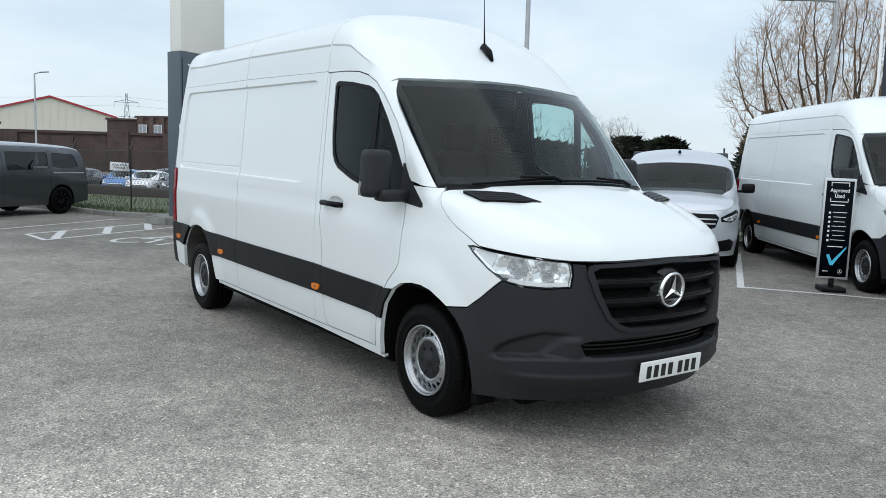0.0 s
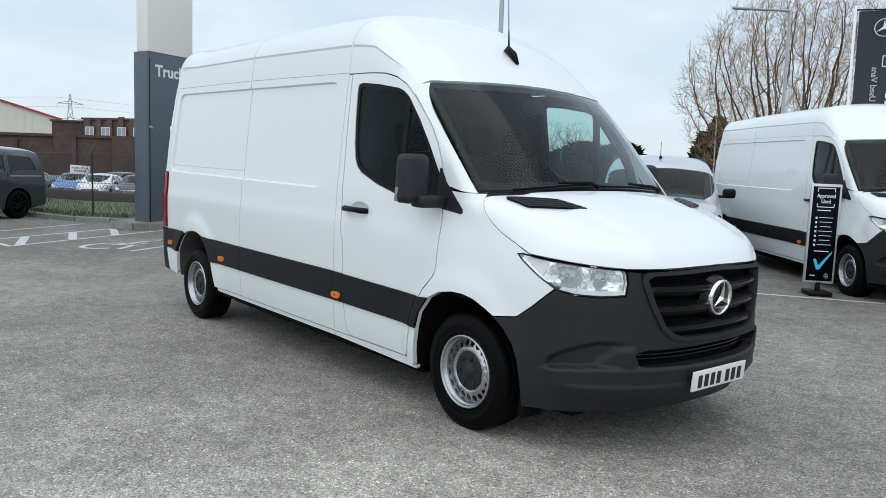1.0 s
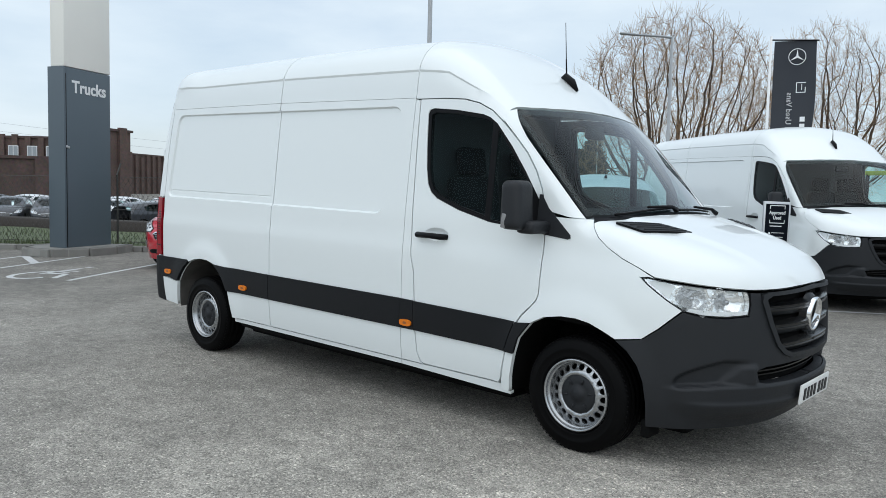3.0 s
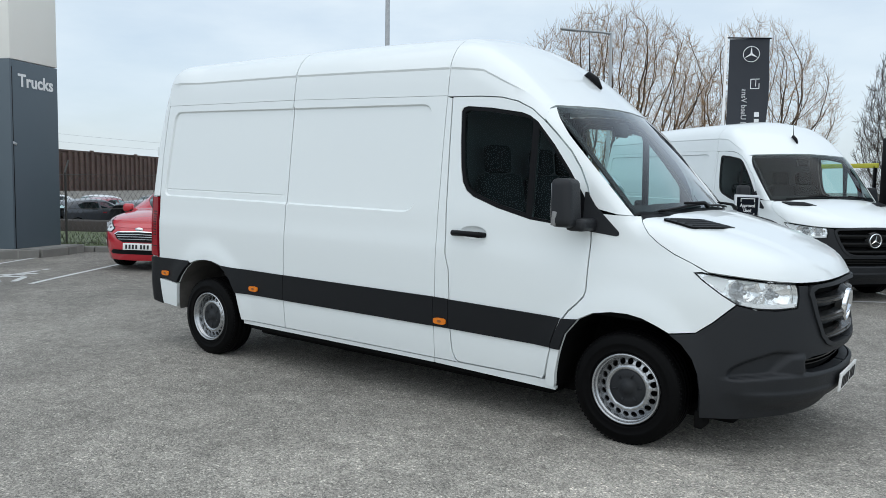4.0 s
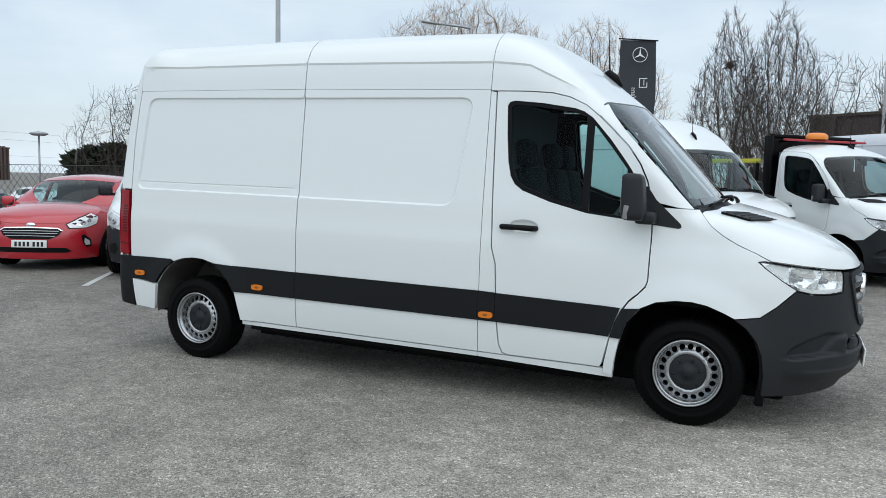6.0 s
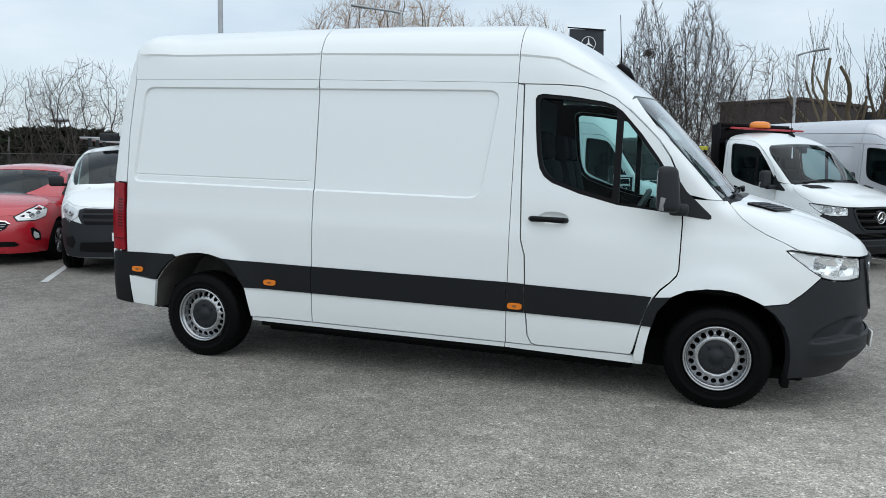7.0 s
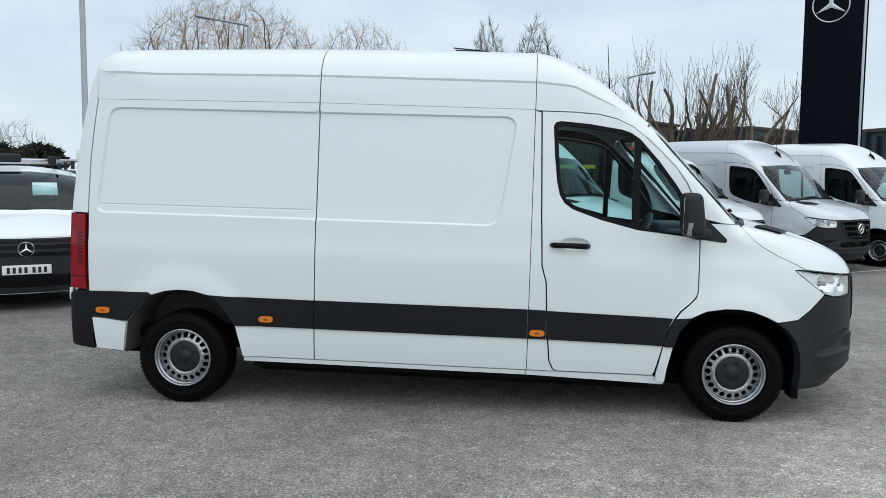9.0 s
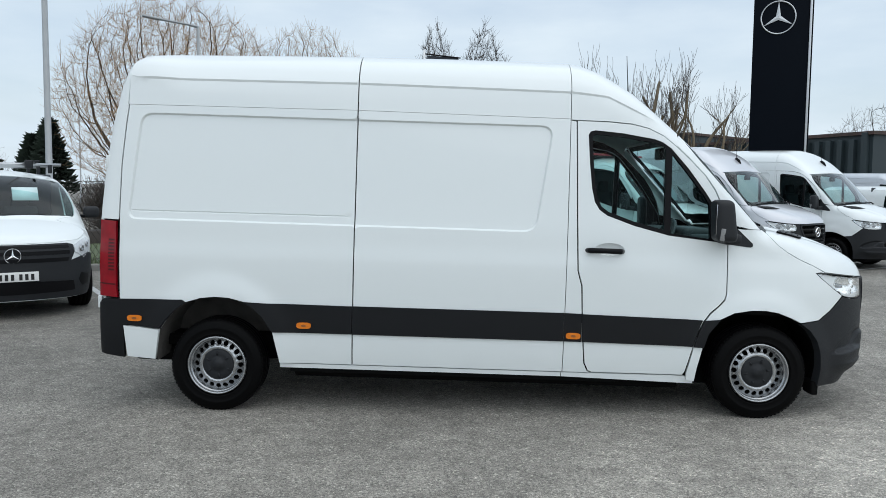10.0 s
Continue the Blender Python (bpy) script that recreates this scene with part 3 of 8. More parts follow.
DOOR = [(-1.372, 2.104), (-1.15, 2.10), (-0.98, 2.088), (-0.861, 2.060), (-0.75, 2.008), (-0.658, 1.935), (-0.56, 1.845), (-0.455, 1.74), (-0.38, 1.635), (-0.325, 1.52), (-0.295, 1.40), (-0.285, 1.31), (-0.278, 1.20), (-0.281, 0.90), (-0.292, 0.865), (-0.33, 0.82), (-0.39, 0.765), (-0.435, 0.70), (-0.47, 0.62), (-0.50, 0.52), (-0.545, 0.33), (-0.56, 0.305), (-1.205, 0.303), (-1.235, 0.315), (-1.262, 0.37), (-1.285, 0.60), (-1.303, 0.93), (-1.318, 0.98), (-1.335, 1.04), (-1.350, 1.40)]
DLO = [(-1.292, 2.005), (-1.278, 2.030), (-1.243, 2.040), (-1.05, 2.024), (-0.82, 1.989), (-0.76, 1.968), (-0.70, 1.928), (-0.57, 1.785), (-0.45, 1.628), (-0.345, 1.475), (-0.30, 1.40), (-0.285, 1.305), (-0.285, 1.262), (-0.70, 1.306), (-0.95, 1.368), (-1.145, 1.436), (-1.20, 1.475), (-1.235, 1.53), (-1.258, 1.63), (-1.277, 1.80)]
GLASS_R = [(-1.262, 1.995), (-1.235, 2.012), (-1.05, 1.998), (-0.82, 1.963), (-0.745, 1.94), (-0.735, 1.90), (-0.735, 1.345), (-0.95, 1.398), (-1.135, 1.463), (-1.185, 1.50), (-1.21, 1.55), (-1.232, 1.64), (-1.248, 1.80)]
GLASS_F = [(-0.690, 1.888), (-0.57, 1.745), (-0.455, 1.598), (-0.415, 1.535), (-0.405, 1.305), (-0.42, 1.292), (-0.690, 1.322)]
SAIL = [(-0.335, 1.495), (-0.318, 1.495), (-0.262, 1.415), (-0.10, 1.265), (-0.098, 1.246), (-0.115, 1.238), (-0.335, 1.262)]
LAMP = [(0.38, 1.068), (0.42, 1.070), (0.55, 1.052), (0.75, 1.034), (0.955, 1.020), (0.968, 1.0), (0.975, 0.95), (0.968, 0.888), (0.85, 0.876), (0.72, 0.882), (0.623, 0.902), (0.53, 0.955), (0.42, 1.030)]
HOOD_LINE = [(-0.005, 1.362), (0.03, 1.320), (0.08, 1.262), (0.15, 1.210), (0.25, 1.160), (0.36, 1.118), (0.46, 1.072)]
MID = 0.15 + 0.9 * math.pi / 2


def van_cab(v, sh, paint, low=False):
    """The panels from the nose to the cab's rear seam, both sides."""
    core = (-0.4, 0, 1.1)

    def both(name, loop, place, material, label="", gap=0.0025, **kw):
        lp = inset(resample(loop, 0.05), gap) if gap else loop
        me = patch(name, lp, place, material, core=kw.pop("core", core), **kw)
        put(name, me, v, label=label).visible_shadow = material is not LENS
        return put(name, mirrored(me), v, label=label)

    s = sh.side
    cup = [(-1.118 + 0.105 * math.cos(a), 1.196 + 0.046 * math.sin(a)) for a in np.linspace(0, 2 * math.pi, 29)[:-1]]
    both("door", DOOR, s(0, panel_relief), paint, step=0.045, holes=[DLO, cup], gap=0.0012, edge=0.03)
    both("window_surround", DLO, s(-0.006), BLACK, step=0.05, holes=[GLASS_R, GLASS_F], gap=0.001, edge=0.03)
    both("side_window", GLASS_R, s(-0.012), GLASS_DARK, step=0.1, gap=-0.004, edge=0)
    both("quarter_window", GLASS_F, s(-0.012), GLASS_DARK, step=0.1, gap=-0.004, edge=0)
    both("mirror_sail", SAIL, s(0.004), PLASTIC, step=0.05, gap=0.0)
    pillar = [(-0.665, 1.955)] + [(x + 0.006, z + 0.006) for x, z in DOOR[6:12]] + [(-0.279, 1.40), (-0.13, 1.37), (-0.032, 1.364), (-0.123, 1.460), (-0.224, 1.568), (-0.355, 1.706), (-0.483, 1.842), (-0.573, 1.952), (-0.625, 2.025), (-0.655, 2.005)]
    both("front_pillar", pillar, s(), paint, step=0.03, gap=0.001, edge=0.03)
    fender = [(-0.279, 1.37), (-0.272, 1.20), (-0.275, 0.90), (-0.287, 0.858), (-0.33, 0.810), (-0.385, 0.757), (-0.43, 0.69), (-0.462, 0.62), (-0.494, 0.52), (-0.535, 0.31), (-0.53, 0.268), (-0.472, 0.262)] + ARCH_F[1:10] + [(0.258, 0.714), (0.41, 0.733), (0.50, 0.80), (0.575, 0.868), (0.618, 0.905), (0.53, 0.957), (0.42, 1.032), (0.377, 1.068), (0.42, 1.074), (0.46, 1.069)] + HOOD_LINE[::-1][1:] + [(-0.13, 1.364)]
    both("fender", fender, s(0, panel_relief), paint, step=0.04, gap=0.0012, edge=0.03)
    lamp = both("headlight", LAMP, s(-0.004), LENS, step=0.06, gap=0.002, edge=0.0, label="clear halogen headlight")
    lamp.visible_shadow = False

    def bowls(q):
        """Two round reflectors pressed into the lamp's inner shell, with a fin between them."""
        d1 = np.hypot(q[:, 0] - 0.665, (q[:, 1] - 0.968) * 1.1) / 0.088
        d2 = np.hypot(q[:, 0] - 0.855, (q[:, 1] - 0.955) * 1.15) / 0.078
        dent = -0.055 * np.clip(1 - d1 ** 2, 0, 1) - 0.045 * np.clip(1 - d2 ** 2, 0, 1)
        fin = 0.022 * np.clip(1 - np.abs(q[:, 0] - 0.765 - (q[:, 1] - 0.96) * 0.7) / 0.016, 0, 1)
        return (dent + fin) * np.clip(distance(LAMP, q) / 0.02, 0, 1)

    both("headlight_bowl", LAMP, s(-0.026, bowls), MATS["lamp_reflector"], step=0.010, gap=0.006, edge=-0.018, sharp=35)
    both("headlight_seal", [*LAMP], s(-0.005), BLACK, step=0.05, gap=0.0, edge=0, holes=[inset(resample(LAMP, 0.02), 0.0055)])
    for sgn in (1, -1):
        for u, z in ((0.665, 0.968), (0.855, 0.955)):
            c = s(-0.080)(np.array([[u, z]]))[0]
            n = s(0.05)(np.array([[u, z]]))[0] - c
            rot = Vector(n * [1, sgn, 1]).to_track_quat("Y", "Z").to_matrix().to_4x4()
            part("lamp_bulb", lathe([(0.0, 0.046), (0.010, 0.045), (0.015, 0.038), (0.016, 0.0)], 16), STEEL, v, m=Matrix.Translation(c * [1, sgn, 1]) @ rot)
    both("lamp_divider", [(0.425, 1.045), (0.46, 1.056), (0.575, 1.036), (0.555, 0.995), (0.545, 0.965)], s(-0.020), MATS["frosted_lens"], step=0.04, gap=0, edge=0.02)
    both("indicator_strip", [(0.640, 0.903), (0.72, 0.889), (0.85, 0.884), (0.955, 0.894), (0.955, 0.912), (0.80, 0.905), (0.66, 0.918)], s(-0.012), MATS["frosted_lens"], step=0.04, gap=0, edge=0.02)
    # bumper, one piece round the nose: outline on one half, mirrored
    grille = [(MID, 0.645), (1.28, 0.652), (1.215, 0.675), (1.165, 0.72), (1.10, 0.84), (1.050, 0.965), (1.062, 0.995), (1.10, 1.008), (MID, 1.028)]
    bump = [(0.458, 0.245), (0.454, 0.38), (0.434, 0.50), (0.398, 0.585), (0.335, 0.660), (0.263, 0.707), (0.41, 0.727), (0.505, 0.795), (0.58, 0.862), (0.623, 0.897), (0.72, 0.877), (0.85, 0.871), (0.972, 0.884), (0.981, 0.95), (0.974, 1.012), (1.035, 1.010), (1.044, 0.965), (1.094, 0.838), (1.158, 0.717), (1.210, 0.668), (1.277, 0.645), (MID, 0.637), (MID, 0.612), (1.30, 0.614), (1.10, 0.606), (1.03, 0.586), (1.06, 0.520), (1.10, 0.512), (1.30, 0.510), (MID, 0.510), (MID, 0.255), (1.2, 0.25), (0.8, 0.248)]
    intake = [(1.02, 0.50), (1.02, 0.615), (MID, 0.63), (MID, 0.50)]
    both("bumper", bump, s(0, bumper_relief), PLASTIC, step=0.010, gap=0.0, edge=0.06)
    for z in (0.545, 0.567, 0.589):
        both("intake_slat", [(1.05, z - 0.004), (1.05, z + 0.004), (MID, z + 0.006), (MID, z - 0.002)], s(-0.060), GRILLE, step=0.05, gap=0, edge=0.02)
    both("intake_shelf", [(1.03, 0.503), (1.03, 0.513), (MID, 0.513), (MID, 0.503)], s(-0.055), PLASTIC, step=0.05, gap=0, edge=-0.05)
    both("intake_mesh", intake, s(-0.085), VOID, step=0.05, gap=0, edge=0)
    both("grille_backing", grille, s(-0.065), VOID, step=0.06, gap=-0.004, edge=0)
    ring = [(MID, 0.637), (1.277, 0.645), (1.210, 0.668), (1.158, 0.717), (1.094, 0.838), (1.044, 0.965), (1.052, 1.000), (1.09, 1.014), (MID, 1.034), (MID, 1.012), (1.11, 0.994), (1.075, 0.975), (1.12, 0.85), (1.178, 0.735), (1.225, 0.692), (1.285, 0.668), (MID, 0.660)]
    both("grille_frame", ring, s(0.012), PLASTIC, step=0.03, gap=0, edge=0.05)
    for zr, u0 in ((0.722, 1.168), (0.828, 1.122), (0.934, 1.088)):
        lo, hi = zr - 0.074, zr + 0.018
        bar = [(u0 + 0.045, lo), (u0, zr), (u0 + 0.004, hi), (MID, hi + 0.008), (MID, lo + 0.004)]

        def folds(q, zr=zr, lo=lo, hi=hi):
            z = q[:, 1]
            d = -0.045 * np.clip((z - zr - 0.003) / (hi - zr), 0, 1) - 0.006 * np.clip((zr - z) / 0.004, 0, 1) + 0.005 * np.clip((zr - 0.012 - z) / 0.004, 0, 1) - 0.060 * np.clip((zr - 0.020 - z) / (zr - lo - 0.02), 0, 1) ** 1.3
            return s(0.002)(q) + np.stack([d, 0 * d, 0 * d], 1)

        both("grille_bar", bar, folds, GRILLE, step=0.025, gap=0, edge=0.0, sharp=24, lines=[[(u0 + 0.03, zr + o), (MID - 0.004, zr + o)] for o in (0.003, 0.0, -0.004, -0.012, -0.016, -0.022)])
    # bonnet and windscreen, whole width
    o = (-0.30, 0, 0.82)
    edge3 = sh.side()(resample(HOOD_LINE + [(0.60, 1.058), (0.80, 1.038), (0.97, 1.026), (1.15, 1.026), (1.35, 1.033), (MID, 1.036)], 0.04, False))
    rear = [(0.165, 0.0), (0.155, -0.25), (0.125, -0.50), (0.07, -0.74), (0.02, -0.862)]
    rear3 = sh.above()(resample(rear, 0.06, False))
    lp = angles(o, np.concatenate([rear3, edge3[1:]]))
    loop = np.concatenate([lp, (lp * [-1, 1])[1:-1][::-1]])

    def crease(q):
        x, y = q[:, 0], np.abs(q[:, 1])
        line = 0.62 - 0.16 * sstep(0.1, 0.9, x)
        return 0.012 * sstep(line + 0.05, line - 0.02, y) * sstep(0.0, 0.15, x) * (1 - sstep(0.75, 0.95, x))

    put("bonnet", patch("bonnet", inset(loop, 0.003), sh.dome(o, crease), paint, step=0.03, core=(0.3, 0, 0.8), edge=0.03), v)
    cowl_in = [(x - 0.006, y) for x, y in rear]
    cowl_out = [(0.085, 0.0), (0.075, -0.25), (0.045, -0.50), (0.0, -0.74), (-0.03, -0.84)]
    cl = cowl_in + cowl_out[::-1] + [(x, -y) for x, y in cowl_out[1:]] + [(x, -y) for x, y in cowl_in[:0:-1]]
    put("cowl", patch("cowl", cl, sh.above(-0.018), BLACK, step=0.05, core=(0, 0, 0.8), edge=0), v)
    top = [(-0.522, 0.0), (-0.53, -0.25), (-0.558, -0.50), (-0.60, -0.70), (-0.650, -0.864)]
    bot = [(0.095, 0.0), (0.085, -0.25), (0.055, -0.50), (0.012, -0.74), (-0.034, -0.900)]
    ws = top + [(-0.45, -0.880), (-0.2, -0.893)] + bot[::-1] + [(x, -y) for x, y in bot[1:]] + [(-0.2, 0.893), (-0.45, 0.880)] + [(x, -y) for x, y in top[:0:-1]]
    wi = inset(resample(ws, 0.08), 0.045)
    put("windscreen_surround", patch("windscreen_surround", ws, sh.above(-0.012), BLACK, step=0.08, holes=[wi], core=(-0.5, 0, 0.8), edge=0), v)
    put("windscreen", patch("windscreen", inset(resample(ws, 0.08), 0.005), sh.above(-0.003), GLASS, step=0.09, core=(-0.5, 0, 0.8), edge=0), v)
    # roof front cap
    seam_x = -1.417
    dl = [(seam_x, 2.112)] + [(x + 0.002, z + 0.006) for x, z in DOOR[:6]] + [(-0.648, 1.962), (-0.648, 2.02)]
    d3 = sh.side()(resample(dl, 0.04, False))
    t3 = sh.above()(resample(top[::-1], 0.06, False)[1:])
    h3 = np.concatenate([d3, t3])
    q = [(p[0] - (0.004 if i >= len(d3) else 0), math.atan2(p[2] - sh.axis_z, -p[1])) for i, p in enumerate(h3)]
    loop = q + [(x, math.pi - a) for x, a in q[:-1][::-1]]
    fs = math.atan2(d3[0][2] - sh.axis_z, -d3[0][1])
    fc = math.atan2(d3[-1][2] - sh.axis_z, -d3[-1][1])
    cx, ca = [seam_x + 0.006, -1.15, -0.95, -0.80, -0.70], [fs + 0.154, fs + 0.138, fs * 0.6 + fc * 0.4 + 0.085, fs * 0.3 + fc * 0.7 + 0.05, fc + 0.012]

    def fold_in(q):
        p = sh.roof()(q)
        a = np.minimum(q[:, 1], math.pi - q[:, 1]) - np.interp(q[:, 0], cx, ca)
        rr = -0.010 * np.clip(a / 0.008, 0, 1) * (1 - sstep(-1.0, -0.72, q[:, 0]))
        return p - np.stack([0 * a, -np.cos(q[:, 1]), np.sin(q[:, 1])], 1) * rr[:, None]

    cr = [] if low else [[(x, a + e) for x, a in zip(cx, ca)] for e in (0, 0.008)]
    cr += [[(x, math.pi - a) for x, a in l] for l in cr]
    put("roof_front", patch("roof_front", loop, sh.roof() if low else fold_in, paint, step=0.04, core=(-1.1, 0, 1.5), edge=0.03, lines=cr, sharp=0 if low else 24), v)
    # lining behind the shut lines, near-black to put shade into the gaps
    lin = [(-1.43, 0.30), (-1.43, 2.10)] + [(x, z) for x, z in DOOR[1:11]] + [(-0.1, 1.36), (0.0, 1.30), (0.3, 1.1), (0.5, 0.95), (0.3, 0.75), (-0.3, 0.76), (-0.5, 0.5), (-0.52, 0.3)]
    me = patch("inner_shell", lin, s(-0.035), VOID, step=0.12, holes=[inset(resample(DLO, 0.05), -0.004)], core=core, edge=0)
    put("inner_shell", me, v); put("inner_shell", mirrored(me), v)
    # star badge: ring with three blades on a dark disc
    cz, cx = 0.858, 0.984
    badge = new("badge"); badge.parent = v; badge.matrix_basis = pose(cx, 0, cz, 0, 4, 0) @ Matrix.Diagonal((0.85, 0.88, 0.88, 1))
    turn = Matrix.Rotation(radians(-90), 4, "Z")
    part("badge_disc", lathe([(0.0, 0.012), (0.098, 0.008), (0.112, 0.0), (0.150, -0.045)], 32), GRILLE, badge, m=turn)
    part("badge_ring", lathe([(0.096, 0.0), (0.099, 0.022), (0.108, 0.026), (0.115, 0.018), (0.116, -0.02)], 40), CHROME, badge, m=turn)
    bm = bmesh.new()
    for k in range(3):
        a = radians(90 + 120 * k)
        tip, l, r = (0.100 * math.cos(a), 0.100 * math.sin(a)), (0.020 * math.cos(a + 1.05), 0.020 * math.sin(a + 1.05)), (0.020 * math.cos(a - 1.05), 0.020 * math.sin(a - 1.05))
        vs = [bm.verts.new((0.018, y, z)) for y, z in (tip, l, r)] + [bm.verts.new((0.038, 0, 0)), bm.verts.new((0.028, tip[0] * 0.98, tip[1] * 0.98))]
        for f in ((1, 3, 4), (3, 2, 4), (1, 4, 0), (2, 0, 4)):
            bm.faces.new([vs[i] for i in f])
    part("badge_star", bm, CHROME, badge, smooth=False)
    # number plate with bars in place of the characters
    number_plate(v, pose(1.024, 0, 0.422, 0, 4, 0), 0.52, PLATEW)
    # scuttle vents on the bonnet
    for sgn in (1, -1):
        ve = [tuple(q) for q in rounded([(0.110, -0.838), (0.262, -0.565), (0.448, -0.497), (0.297, -0.826)], 0.03, 5)]
        ve = [(x, y * sgn) for x, y in ve][::sgn]
        put("bonnet_vent", patch("bonnet_vent", ve, sh.above(0.015), BLACK, step=0.03, core=(0.2, 0, 0.5), edge=0.012), v)
        for i in range(4):
            bm = bmesh.new()
            f = (i + 0.6) / 4.2
            a0, b0 = np.array([0.110 + 0.187 * f + 0.012, -0.838 + 0.012 * f + 0.03]), np.array([0.262 + 0.186 * f - 0.012, -0.565 + 0.068 * f - 0.02])
            pts = sh.above(0.0145)(np.array([[*(a0 + (b0 - a0) * k / 5)] for k in range(6)]) * [1, sgn])
            add_tube(bm, pts, 0.005, 5)
            part("vent_slat", bm, PLASTIC, v)
    # wipers
    for y0, y1 in ((-0.70, -0.02), (-0.02, 0.66)):
        bm = bmesh.new()
        pts = sh.above(0.022)(np.array([[0.098 - 0.12 * (y0 + (y1 - y0) * k / 8) ** 2 - 0.012 * k / 8, y0 + (y1 - y0) * k / 8] for k in range(9)]))
        add_tube(bm, pts, 0.008, 6)
        piv = sh.above(0.03)(np.array([[0.125, y1 * 0.9 + 0.05 * y0]]))[0]
        add_tube(bm, [pts[4] + [0, 0, 0.02], (pts[6] + piv) / 2 + [0.02, 0, 0.02], piv], [0.008, 0.011, 0.018], 6)
        part("wiper", bm, BLACK, v)
    # mirrors, handles, side markers
    for sgn in (1, -1):
        mi = new("wing_mirror"); mi.parent = v
        mi.matrix_basis = Matrix.Diagonal((1, sgn, 1, 1))
        bm = bmesh.new()
        add_box(bm, (-0.378, -1.138, 1.428), (0.118, 0.175, 0.29), 0.05, seg=4)
        for vert in bm.verts:
            k = (vert.co.z - 1.27) / 0.3
            vert.co.x += 0.035 * (1 - k) if vert.co.x > -0.378 else -0.010 * k
            vert.co.y += 0.02 * k
        part("mirror_housing", bm, PLASTIC, mi)
        part("mirror_arm", box((-0.30, -1.05, 1.30), (0.12, 0.20, 0.075), 0.025), PLASTIC, mi)
        part("mirror_face", box((-0.434, -1.135, 1.435), (0.004, 0.11, 0.21), 0.001, rot=pose(0, 0, 0, 0, 0, -4)), MIRRORG, mi)
        part("mirror_repeater", box((-0.400, -1.214, 1.335), (0.032, 0.014, 0.085), 0.005, rot=pose(0, 0, 0, 0, 6, 0)), MATS["smoked_lens"], mi, "small clear indicator lens")
        ha = new("door_handle"); ha.parent = v
        ha.matrix_basis = Matrix.Diagonal((1, sgn, 1, 1))
        ys = -float(half(1.185)) + 0.012
        bm = bmesh.new()
        add_tube(bm, [(-1.278, ys - 0.004, 1.186), (-1.262, ys - 0.045, 1.187), (-1.15, ys - 0.052, 1.188), (-1.05, ys - 0.048, 1.186), (-1.028, ys - 0.006, 1.184)], [0.017, 0.020, 0.019, 0.021, 0.018], 10)
        part("handle_grip", bm, BLACK, ha)
        put("handle_cup", patch("handle_cup", cup, lambda q: sh.side(0.0, lambda w: -0.022 * np.sqrt(np.clip(1 - ((w[:, 0] + 1.118) / 0.105) ** 2 - ((w[:, 1] - 1.196) / 0.046) ** 2, 0, 1)))(q), paint, step=0.016, core=core, edge=0), ha)
        for x, z in ((-1.357, 0.570),):
            side_marker(v, sh, x, z, sgn)
    # cladding of the door and the pillar behind it
    for lo, hi, a, b in ((-1.275, 0, 1, 1),):
        both("side_moulding", [(-1.292, STRIP_LO - 0.0), (-1.297, STRIP_HI - 0.005), (-0.44, STRIP_HI - 0.02), (-0.474, 0.62), (-0.505, STRIP_LO - 0.008)], s(0.012, panel_relief), MOULD, step=0.06, gap=0.0, edge=0.016)
        both("side_moulding", [(-1.4235, STRIP_LO), (-1.4235, STRIP_HI), (-1.301, STRIP_HI - 0.003), (-1.2955, STRIP_LO)], s(0.012, panel_relief), MOULD, step=0.06, gap=0.0, edge=0.016)
        both("side_moulding", [(-0.428, STRIP_HI - 0.022), (-0.316, 0.722), (-0.398, 0.618), (-0.428, STRIP_LO - 0.012), (-0.497, STRIP_LO - 0.010), (-0.466, 0.62)], s(0.014, panel_relief), MOULD, step=0.05, gap=0.0, edge=0.016)
    both("pillar_panel", [(-1.42, SILL), (-1.42, 2.108), (-1.378, 2.10), (-1.356, 1.40), (-1.341, 1.04), (-1.324, 0.98), (-1.309, 0.93), (-1.291, 0.60), (-1.268, 0.37), (-1.24, 0.31), (-1.215, SILL)], s(0, panel_relief), paint, step=0.05, edge=0.03)
    both("sill", [(-1.425, 0.262), (-1.425, 0.292), (-0.545, 0.296), (-0.475, 0.257), (-0.475, 0.24)], s(-0.004), paint, step=0.06, gap=0.0, edge=0.03)
    # black fold-in of the front arches, floor, and what shows through the glass
    for cx_, arch in ((0, ARCH_F),):
        arch_liner(v, arch, sh)
    for sgn in (1, -1):
        part("mud_flap", box((0.42, -0.86 * sgn, 0.225), (0.05, 0.14, 0.10), 0.012), VOID, v)
    part("undertray", box((0.28, 0, 0.215), (0.56, 1.36, 0.10), 0.04, seg=3), VOID, v)
    part("underbody", box((-0.75, 0, 0.28), (1.6, 1.40, 0.20), 0.02), VOID, v)
    hl = [(-1.45, 0.60), (-0.74, 0.60), (-0.70, 1.2), (-0.69, math.pi / 2), (-0.70, math.pi - 1.2), (-0.74, math.pi - 0.60), (-1.45, math.pi - 0.60)]
    put("headliner", patch("headliner", hl, sh.roof(-0.04), INTERIOR, step=0.15, core=(-1.1, 0, 1.5), edge=0), v)
    part("bulkhead", box((-1.47, 0, 1.25), (0.03, 1.76, 1.7), 0.01), BULK, v)
    dash = bmesh.new()
    add_box(dash, (-0.20, 0, 1.20), (0.56, 1.72, 0.22), 0.07, seg=3)
    add_box(dash, (-0.40, -0.42, 1.30), (0.22, 0.46, 0.10), 0.04, seg=3)
    add_box(dash, (-0.30, 0, 0.85), (0.34, 0.46, 0.6), 0.05)
    part("dashboard", dash, MATS["grey_dash"], v)
    wheel = bmesh.new()
